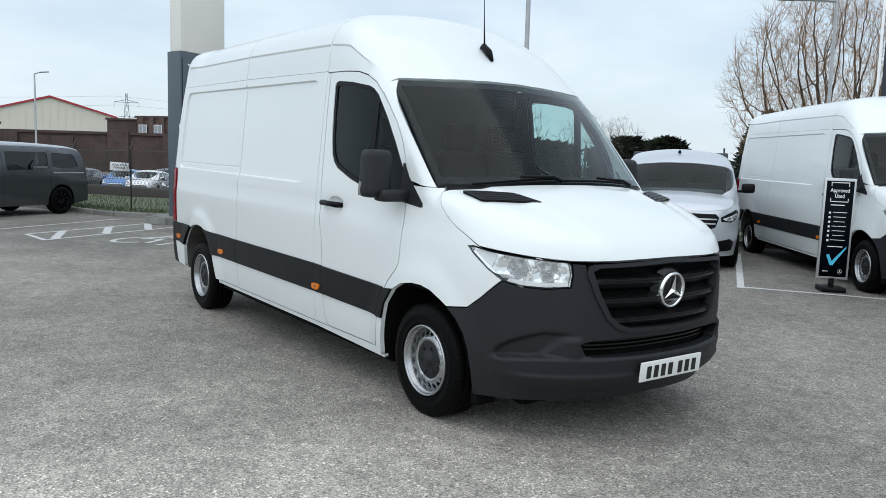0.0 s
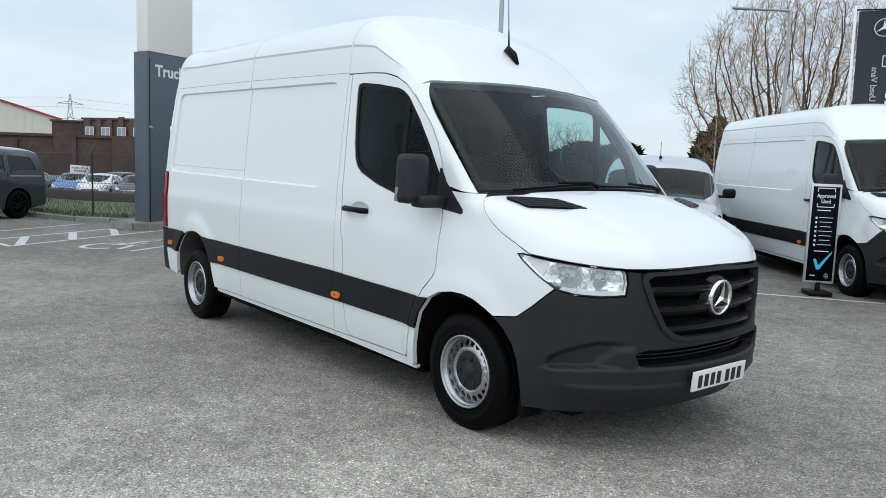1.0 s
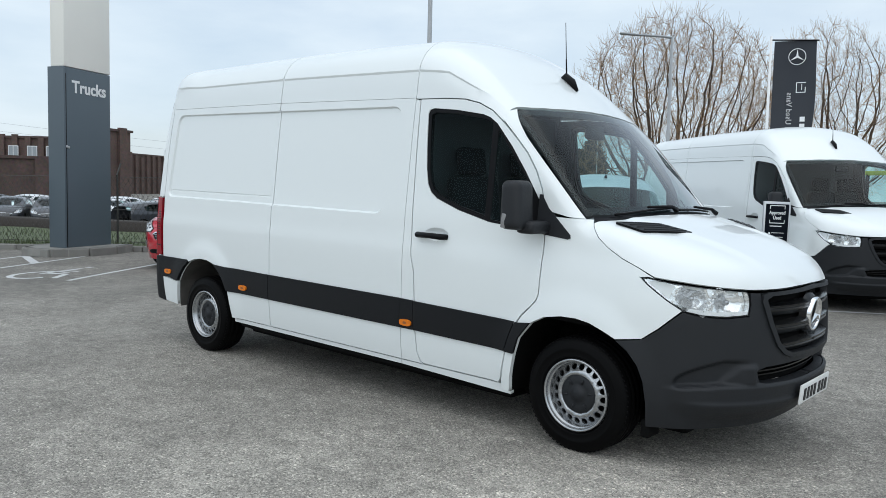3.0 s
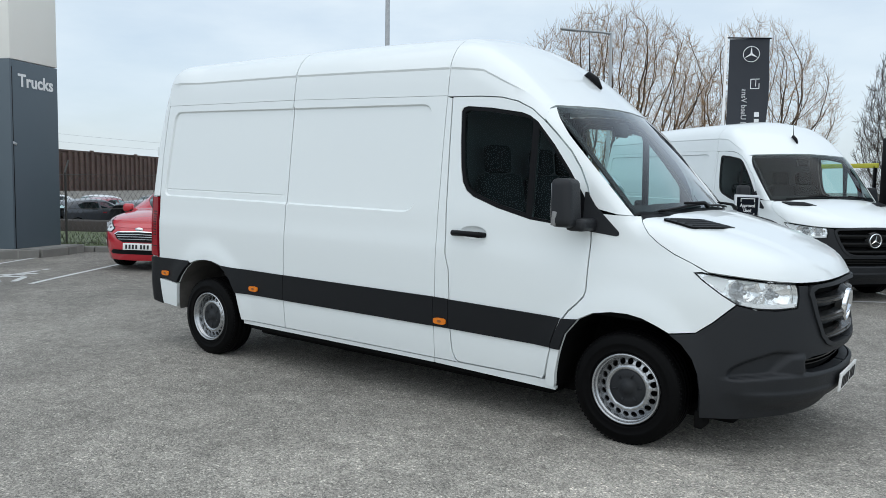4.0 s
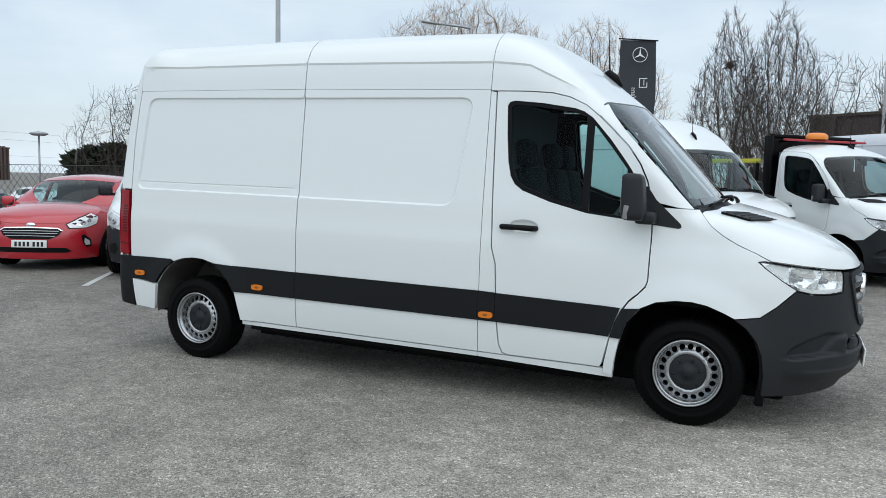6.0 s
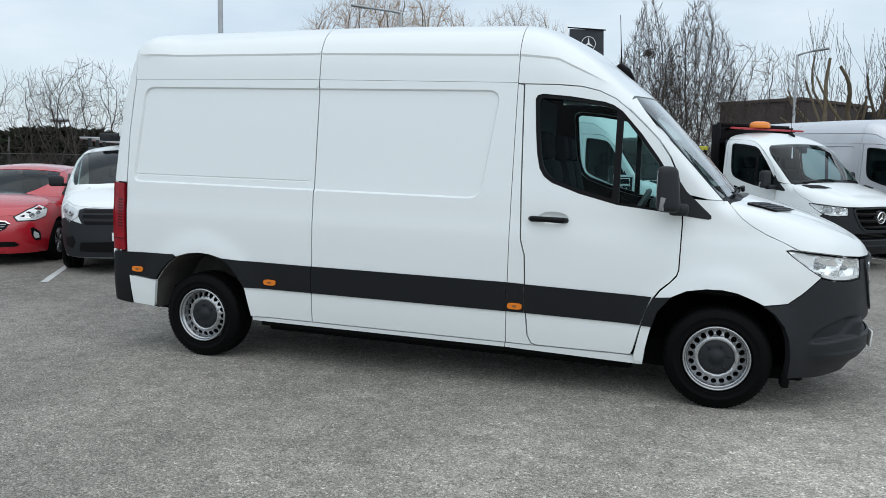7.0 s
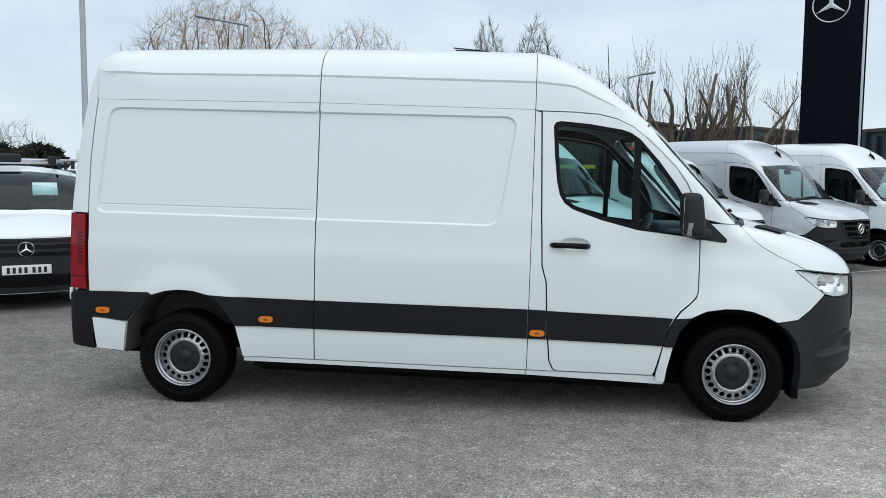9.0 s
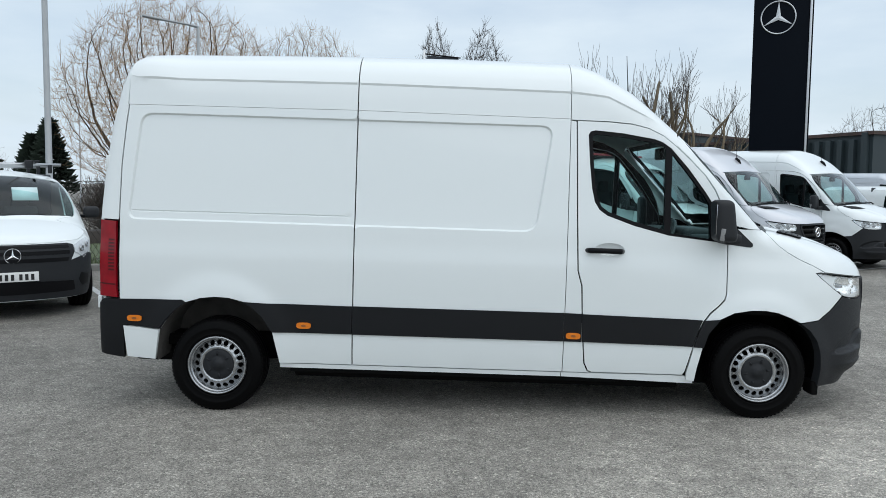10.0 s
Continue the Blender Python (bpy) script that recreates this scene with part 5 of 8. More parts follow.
for a in (-1.83, 0.19, 2.4, 4.7, 7.25, 10.6, 13.9, 17.2, 20.4):
    stripe((a, -1.05), (a, 3.55))
stripe((7.2, -0.98), (10.6, -0.98))
stripe((13.9, -1.6), (20.4, -1.6))
stripe((-5.02, -0.75), (-5.02, 3.4), name="hatch_line")
stripe((-3.92, -1.35), (-3.92, 3.5), name="hatch_line")
stripe((-5.02, -0.75), (-3.92, -1.35), name="hatch_line")
for b in (-0.05, 1.15, 2.3):
    stripe((-4.98, b + 0.1), (-3.97, b - 1.05), 0.15, name="hatch_bar")
stripe((-6.2, -0.9), (-6.45, 3.2)); stripe((-8.9, -1.2), (-9.2, 2.8)); stripe((-11.4, -1.2), (-11.7, 2.8))
# wheelchair mark of the wide bay, drawn as plain strokes
ring = [(-2.68 + 0.36 * math.cos(a), -0.50 + 0.50 * math.sin(a)) for a in np.linspace(0.9, 5.6, 13)]
for p, q in list(zip(ring, ring[1:])) + [((-2.75, -0.35), (-2.62, 0.55)), ((-2.73, -0.25), (-2.35, -0.30)), ((-2.35, -0.30), (-2.20, -0.85)), ((-2.68, 0.15), (-2.40, 0.12)), ((-2.62, 0.70), (-2.60, 0.85))]:
    stripe(p, q, 0.10, "bay_symbol")


# ---- kerb, verge and fence behind the bays ----
def back_line(a):
    """How far the kerb lies behind the bays, along the row."""
    return float(np.interp(a, [-40, -10.5, -7.2, -3.0, 4.0, 30], [6.8, 4.9, 3.75, 4.25, 4.75, 6.5]))


KERB_H = 0.12
va, vf = [], []
cols = np.concatenate([np.arange(-45, 36, 1.0)])
offs = [0.12, 0.5, 1.5, 3.5, 6.5]
for i, a in enumerate(cols):
    for o in offs:
        p = bay(a, back_line(a) + o, KERB_H - 0.01 + 0.015 * math.sin(a * 1.7 + o * 2))
        va.append(tuple(p))
    if i:
        for k in range(len(offs) - 1):
            q = i * len(offs) + k
            vf.append((q - len(offs), q, q + 1, q - len(offs) + 1))
tagged(put("verge", mesh_of("verge", va, vf, GRASS)), "strip of rough worn grass behind the kerb", "grass", kind="structure")
kerb_me = bm_mesh("kerb_stone", box((0, 0, 0), (0.905, 0.13, 0.24), 0.018, seg=1), CONCRETE, False)
kerb = thing("kerb", Matrix(), "row of weathered concrete kerb stones along the verge", "kerb", kind="structure")
for i in range(64):
    a = -30 + i * 0.915
    p, q = bay(a, back_line(a)), bay(a + 0.915, back_line(a + 0.915))
    d = q - p
    put("kerb_stone", kerb_me, kerb, Matrix.Translation((p + q) / 2 + Vector((0, 0, 0.002 * math.sin(i * 2.3)))) @ Matrix.Rotation(math.atan2(d.y, d.x), 4, "Z"))
# kerbed island under the totem sign
isl = [(-5.35, 3.7), (-5.3, 2.75), (-4.9, 2.35), (-4.3, 2.35), (-3.85, 2.8), (-3.6, 4.2)]
loop = rounded([tuple(bay(a, b))[:2] for a, b in isl], 0.25)
top = patch("island", loop, lambda q: np.stack([q[:, 0], q[:, 1], 0 * q[:, 0] + RISE + KERB_H + 0.004], 1), CONCRETE, step=0.3, core=(-14, 2, -2), edge=0.16)
tagged(put("sign_island", top), "raised concrete island with kerbed edge under a totem sign", "kerb", kind="structure")
run = np.concatenate([[0], np.cumsum(np.linalg.norm(np.roll(loop, -1, 0) - loop, axis=1))])
shut = np.vstack([loop, loop[:1]])
rs = np.stack([np.interp(np.linspace(0, run[-1], 9)[:-1], run, shut[:, k]) for k in (0, 1)], 1)
for p, q in zip(rs, np.roll(rs, -1, 0)):
    d = q - p
    ob = put("kerb_stone", kerb_me, kerb, Matrix.Translation((*((p + q) / 2), RISE + 0.004)) @ Matrix.Rotation(math.atan2(d[1], d[0]), 4, "Z") @ Matrix.Diagonal((np.linalg.norm(d) / 0.915, 1, 1, 1)))


def blades():
    rnd = random.Random(4)
    verts, faces = [], []
    for _ in range(5200):
        a = rnd.uniform(-16, 9)
        o = rnd.choice((rnd.uniform(0.12, 0.7), rnd.uniform(0.2, 4.5)))
        p = bay(a, back_line(a) + o, KERB_H - 0.015)
        h, t = rnd.uniform(0.04, 0.15), rnd.uniform(0, 6.28)
        w = Vector((math.cos(t), math.sin(t), 0)) * 0.012
        k = len(verts)
        verts += [tuple(p - w), tuple(p + w), tuple(p + Vector((rnd.uniform(-0.05, 0.05), rnd.uniform(-0.05, 0.05), h)))]
        faces.append((k, k + 1, k + 2))
    tagged(put("grass", mesh_of("grass", verts, faces, GRASS, False)), "tufts of rough green grass on the verge", "grass", kind="stuff")


blades()
bank_v, bank_f = [], []
for i, a in enumerate(np.arange(-40, 34, 2.0)):
    for o, z in ((5.2, 0.05), (5.3, 0.38), (5.7, 0.42), (6.0, 0.05)):
        bank_v.append(tuple(bay(a, back_line(a) + o, z + 0.03 * math.sin(a * 2.1))))
    if i:
        for k in range(3):
            q = i * 4 + k
            bank_f.append((q - 4, q, q + 1, q - 3))
tagged(put("low_bank", mesh_of("low_bank", bank_v, bank_f, SOIL)), "low dark timber-faced bank behind the verge", "bank", kind="structure")


def fence():
    f = thing("chain_link_fence", Matrix(), "dark chain-link fence on cranked steel posts behind the bays", "fence")
    g0 = 0.47
    step, hgt = 0.11, 1.5
    verts, faces = [], []

    def wire(p, q, r):
        k = len(verts)
        d = (q - p).normalized()
        s = d.cross(D).normalized()
        for c in (p, q):
            verts.extend([tuple(c + s * r), tuple(c - s * r * 0.5 + D * r * 0.87), tuple(c - s * r * 0.5 - D * r * 0.87)])
        for j in range(3):
            faces.append((k + j, k + (j + 1) % 3, k + 3 + (j + 1) % 3, k + 3 + j))

    a = -18.0
    while a < 10:
        for s in (1, -1):
            p, q = bay(a, back_line(a) + g0, KERB_H), bay(a + s * hgt * 0.62, back_line(a + s * hgt * 0.62) + g0, KERB_H + hgt)
            wire(p, q, 0.0042)
        a += step
    for z in (0.05, 0.78, hgt):
        for i in range(14):
            p, q = (bay(-18 + 2 * (i + e), back_line(-18 + 2 * (i + e)) + g0, KERB_H + z) for e in (0, 1))
            wire(p, q, 0.007)
    tagged(put("chain_link_mesh", mesh_of("chain_link_mesh", verts, faces, WIRE, False), f), kind="stuff")
    bm = bmesh.new()
    add_box(bm, (0.02, 0, 0.8), (0.008, 0.05, 1.6), 0.002)
    add_box(bm, (0, 0.02, 0.8), (0.045, 0.008, 1.6), 0.002)
    add_tube(bm, [(0, 0, 1.58), (-0.02, 0.20, 1.86)], 0.020, 6)
    me = bm_mesh("fence_post", bm, WIRE, False)
    for i in range(11):
        a = -18.3 + 2.8 * i
        put("fence_post", me, f, Matrix.Translation(bay(a, back_line(a) + g0 + 0.03, KERB_H - 0.05)) @ Matrix.Rotation(radians(34), 4, "Z"))


fence()


def text(body, size, material, m, parent, name="lettering", depth=0.003, bold=0.012):
    cu = bpy.data.curves.new(name, "FONT")
    cu.body, cu.size, cu.extrude, cu.align_x, cu.offset = body, size, depth, "CENTER", bold * size
    ob = new("tmp", cu)
    me = bpy.data.meshes.new_from_object(ob.evaluated_get(bpy.context.evaluated_depsgraph_get()))
    bpy.data.objects.remove(ob)
    me.materials.clear()
    me.materials.append(material)
    return put(name, me, parent, m)


def facing(p, heading):
    """A frame whose x runs to the right, z out of a face that looks along heading, y up."""
    return Matrix.Translation(p) @ Matrix.Rotation(radians(heading + 90), 4, "Z") @ Matrix.Rotation(radians(90), 4, "X")


def totem():
    """Two-tone pylon sign on the island."""
    c = Vector((-14.05, 2.42, RISE + KERB_H))
    ax = Vector((math.cos(radians(113)), math.sin(radians(113)), 0))
    t = thing("totem_sign", Matrix.Translation(c) @ Matrix.Rotation(radians(113), 4, "Z"), "tall totem sign, slate grey below and cream above", "sign")
    part("lower_panel", box((0, 0, 1.80), (1.26, 0.34, 3.60), 0.012), SIGNG, t)
    part("edge_cover", box((-0.655, 0.0, 1.80), (0.05, 0.40, 3.60), 0.008), SIGNG, t)
    part("corner_joint", box((-0.60, -0.172, 1.74), (0.022, 0.012, 3.46)), BLACK, t)
    part("upper_panel", box((0.0, 0, 5.36), (1.26, 0.34, 3.5), 0.012), SIGNW, t)
    part("panel_dent", box((-0.56, -0.176, 2.02), (0.10, 0.012, 0.05), 0.005, rot=pose(0, 0, 0, 0, 18, 0)), ALU, t)
    text("Trucks", 0.335, LETTER, pose(0.03, -0.176, 3.12, 90, 0, 0), t, bold=0.026)


totem()


def star_logo(parent, m, r, material):
    """A plain ring with three blades."""
    g = new("logo"); g.parent = parent; g.matrix_basis = m
    bm = bmesh.new()
    add_tube(bm, [(r * math.cos(a), r * math.sin(a), 0) for a in np.linspace(0, 2 * math.pi, 41)], r * 0.045, 6, False)
    for k in range(3):
        a = radians(90 + 120 * k)
        pts = [(r * 0.97 * math.cos(a), r * 0.97 * math.sin(a), 0.002), (r * 0.16 * math.cos(a + 1.05), r * 0.16 * math.sin(a + 1.05), 0.002), (0, 0, 0.012), (r * 0.16 * math.cos(a - 1.05), r * 0.16 * math.sin(a - 1.05), 0.002)]
        bm.faces.new([bm.verts.new(p) for p in pts])
    part("logo_shape", bm, material, g, smooth=False)


def black_pylon():
    t = thing("pylon_sign", Matrix.Translation((7.35, 17.3, ground_z(7.3, 17.3))) @ Matrix.Rotation(radians(-22), 4, "Z"), "tall black pylon sign with polished metal edge", "sign")
    part("panel", box((0, 0, 4.4), (1.52, 0.36, 8.8), 0.012), SIGNB, t)
    part("metal_edge", box((0.795, -0.02, 4.4), (0.065, 0.42, 8.8), 0.02), ALU, t)
    part("edge_return", box((0.848, 0.03, 4.4), (0.04, 0.36, 8.8), 0.008), SIGNB, t)
    star_logo(t, pose(-0.08, -0.20, 6.76, 90, 0, 0), 0.47, ALU)


black_pylon()


def flag():
    t = thing("flag", Matrix.Translation((-2.93, 10.36, -0.305)), "charcoal vertical banner flag with white print on a white pole", "flag")
    part("pole", tube([(0, 0, 0.40), (0, 0, 4.85)], [0.03, 0.022], 10), LETTER, t)
    verts, faces = [], []
    nu, nv = 12, 40
    for j in range(nv + 1):
        for i in range(nu + 1):
            u, v = i / nu, j / nv
            wv = 0.05 * math.sin(3 * u + 5 * v) * u + 0.10 * u * v * math.sin(6.5 * v)
            verts.append((0.06 + 0.72 * u * (1 + 0.10 * math.sin(6 * v) * v), wv, 4.75 - 2.75 * v - 0.06 * u * math.sin(4 * v)))
        if j:
            for i in range(nu):
                k = j * (nu + 1) + i
                faces.append((k - nu - 1, k - nu, k + 1, k))
    ang = Matrix.Rotation(radians(20), 4, "Z")
    put("banner", mesh_of("banner", verts, faces, FLAG), t, ang)
    part("top_bar", tube([(0, 0, 4.78), (0.82, 0, 4.74)], 0.014, 6), BLACK, t, m=ang)
    star_logo(t, ang @ pose(0.46, -0.035, 4.45, 90, 0, 0), 0.145, LETTER)
    cloth = lambda x, z: 0.05 * math.sin(3 * (x - 0.06) / 0.8 + 5 * (4.75 - z) / 2.75) * (x - 0.06) / 0.8 + 0.10 * (x - 0.06) / 0.8 * (4.75 - z) / 2.75 * math.sin(6.5 * (4.75 - z) / 2.75)

    def printed(me):
        for w in me.vertices:
            w.co.y = cloth(w.co.x, w.co.z) - 0.007
        return put("printed_text", me, t, ang)

    words = text("Approved Used Vans", 0.14, LETTER, Matrix(), t)
    me = words.data
    bpy.data.objects.remove(words)
    me.transform(Matrix.Translation((0.32, 0, 3.2)) @ Matrix.Rotation(radians(90), 4, "X") @ Matrix.Diagonal((-1, 1, 1, 1)) @ Matrix.Rotation(radians(90), 4, "Z"))
    printed(me)
    for k in range(9):
        printed(bm_mesh("printed_bar", box((0.60, 0, 3.30 - 0.13 * k), (0.085, 0.004, 0.09)), LETTER, False)).name = "printed_bar"
    for c, d in (((0.55, 3.98), (0.16, 0.014)), ((0.55, 3.80), (0.16, 0.014)), ((0.475, 3.89), (0.014, 0.18)), ((0.625, 3.85), (0.014, 0.10)), ((0.565, 3.90), (0.012, 0.12))):
        printed(bm_mesh("printed_bar", box((c[0], 0, c[1]), (d[0], 0.004, d[1])), LETTER, False)).name = "printed_bar"


flag()


def board():
    """Upright display board in a metal frame on a rubber foot."""
    p = Vector((-1.296, 6.171, ground_z(-1.296, 6.171)))
    t = thing("display_board", Matrix.Translation(p) @ Matrix.Rotation(radians(44.3), 4, "Z") @ Matrix.Rotation(radians(0.84), 4, "Y") @ Matrix.Diagonal((0.685, 0.848, 0.848, 1)), "black and white forecourt display board in an aluminium frame", "sign")
    part("foot", box((0, 0.0, 0.035), (0.42, 0.36, 0.07), 0.02), BLACK, t)
    part("stem", box((0, 0, 0.12), (0.09, 0.05, 0.16), 0.01), BLACK, t)
    part("frame", box((0, 0, 0.93), (0.55, 0.045, 1.50), 0.012), ALU, t)
    part("face", box((0.0, -0.024, 0.93), (0.47, 0.006, 1.42), 0.0), SIGNB, t)
    y = -0.029
    text("Approved\nUsed", 0.082, LETTER, pose(0, y, 1.475, 90, 0, 0), t)
    for sx in (-1, 1):
        part("bracket_line", box((sx * 0.15, y, 1.59), (0.012, 0.003, 0.06)), LETTER, t, smooth=False)
        part("bracket_line", box((sx * 0.15, y, 1.36), (0.012, 0.003, 0.05)), LETTER, t, smooth=False)
    part("bracket_line", box((0, y, 1.615), (0.30, 0.003, 0.012)), LETTER, t, smooth=False)
    part("bracket_line", box((0, y, 1.335), (0.30, 0.003, 0.012)), LETTER, t, smooth=False)
    part("printed_bar", box((-0.02, y, 1.285), (0.24, 0.003, 0.014)), LETTER, t, smooth=False)
    for k in range(7):
        z = 1.17 - 0.068 * k
        part("printed_icon", box((-0.14, y, z), (0.035, 0.003, 0.030)), LETTER, t, smooth=False)
        part("printed_bar", box((0.03, y, z + 0.007), (0.25 - 0.03 * (k % 3), 0.003, 0.008)), LETTER, t, smooth=False)
    part("printed_bar", box((0.0, y, 0.67), (0.26, 0.003, 0.012)), LETTER, t, smooth=False)
    bm = bmesh.new()
    vs = [bm.verts.new((x, y, z)) for x, z in ((-0.135, 0.545), (-0.085, 0.555), (-0.035, 0.455), (0.195, 0.680), (0.198, 0.655), (-0.012, 0.392), (-0.065, 0.392))]
    bm.faces.new(vs)
    part("tick_mark", bm, BLUE, t, "bright blue tick", smooth=False)
    star_logo(t, pose(0.12, y, 0.30, 90, 0, 0), 0.036, LETTER)
    part("printed_bar", box((-0.13, y, 0.30), (0.10, 0.003, 0.010)), LETTER, t, smooth=False)


board()


def street_lamp(p, h, arm, heading, label, r=0.075):
    t = thing("street_lamp", Matrix.Translation(p) @ Matrix.Rotation(radians(heading), 4, "Z"), label, "street lamp", "street lamps")
    part("post", tube([(0, 0, 0), (0, 0, 1.2), (0, 0, 1.21), (0, 0, h)], [r * 1.25, r * 1.25, r * 0.85, r * 0.6], 12), GALV, t)
    if arm:
        part("arm", tube([(0, 0, h - 0.05), (arm * 0.25, 0, h + 0.03), (arm, 0, h + 0.15)], [r * 0.6, r * 0.5, r * 0.45], 8), GALV, t)
        part("lantern", box((arm + 0.3, 0, h + 0.19), (0.75, 0.26, 0.11), 0.045, rot=pose(0, 0, 0, 0, -7, 0)), GALV, t)
    return t


street_lamp((-10.29, 8.89, RISE), 9.0, 0, 0, "tall grey tapered steel lamp post", 0.075)
street_lamp((-14.1, 29.56, ground_z(-14.1, 29.56)), 8.85 - ground_z(-14.1, 29.56), 1.7, 206, "grey steel street lamp with a long arm", 0.11)
street_lamp((4.13, 36.13, ground_z(4.13, 36.13)), 7.25 - ground_z(4.13, 36.13), 0.72, -8, "grey steel street lamp with a raised arm", 0.10)
street_lamp((-28.4, 47.6, ground_z(-28.4, 47.6)), 7.9, 0.5, 150, "slim far lamp post beside dark conifers", 0.06)
street_lamp((-75.4, 8.4, 0), 8.6, 0.5, 75, "far grey street lamp above the rooftops", 0.11)


# ---- trees in winter ----
def grow(seed, height, spread, levels, kids, droop=0.0, trunk_r=0.22, trunk_h=0.25, upright=0.5, shrink=0.68, twig=0.006, forks=1, child=(0.75, 0.55), taper=0.45, lean=0.5, thin=99, low=0.45, lift=0.0, cone=0.0, bark_to=2):
    """Bare tree: limbs as one list of tapered segments, split into thick and fine."""
    rnd = random.Random(seed)
    thick, fine = [], []

    def limb(p, d, length, r, level):
        n = 5 if level < 3 else 3
        pts, rad = [p], [r]
        q, way = p.copy(), d.copy()
        for i in range(n):
            way = (way + Vector((rnd.gauss(0, 0.13), rnd.gauss(0, 0.13), rnd.gauss(0, 0.08) + upright * 0.10 + (lift * 0.16 if level >= 2 else 0) - droop * 0.1 * level * (i / n)))).normalized()
            q = q + way * length / n
            pts.append(q.copy()); rad.append(max(twig, r * (1 - (1 - taper) * (i + 1) / n)))
        (thick if level < bark_to else fine).append((pts, rad))
        if level >= levels:
            return
        m = kids[min(level, len(kids) - 1)]
        for k in range(m):
            s = rnd.uniform(0.35, 1.0) if level else rnd.uniform(low, 1.0)
            if k == 0:
                s = 1.0
            i = min(int(s * n), n - 1)
            f = s * n - i
            c = pts[i].lerp(pts[i + 1], f)
            a = rnd.uniform(0, 6.283)
            side = way.orthogonal().normalized()
            side.rotate(Matrix.Rotation(a, 3, way).to_quaternion())
            ang = rnd.uniform(0.25, 0.85) * spread * (0.45 if k == 0 else 1)
            nd = (way * math.cos(ang) + side * math.sin(ang)).normalized()
            nd = (nd + Vector((0, 0, upright * 0.25))).normalized()
            limb(c, nd, length * shrink * rnd.uniform(0.75, 1.15) * (1 - cone * s if level == 0 else 1), twig * 1.3 if level + 1 >= thin else max(twig, rad[i] * child[k > 0]), level + 1)

    for k in range(forks):
        d0 = Vector((rnd.gauss(0, 0.1), rnd.gauss(0, 0.1), 1)) if forks == 1 else Vector((math.cos(k * 6.28 / forks + rnd.uniform(-0.3, 0.3)) * lean * rnd.uniform(0.5, 1.2), math.sin(k * 6.28 / forks) * lean * rnd.uniform(0.5, 1.2), 1))
        limb(Vector((0, 0, -0.1)), d0.normalized(), height * trunk_h, trunk_r, 0)
    k = height / max(p.z for pts, _ in thick + fine for p in pts)
    return [[([p * k for p in pts], rad) for pts, rad in some] for some in (thick, fine)]


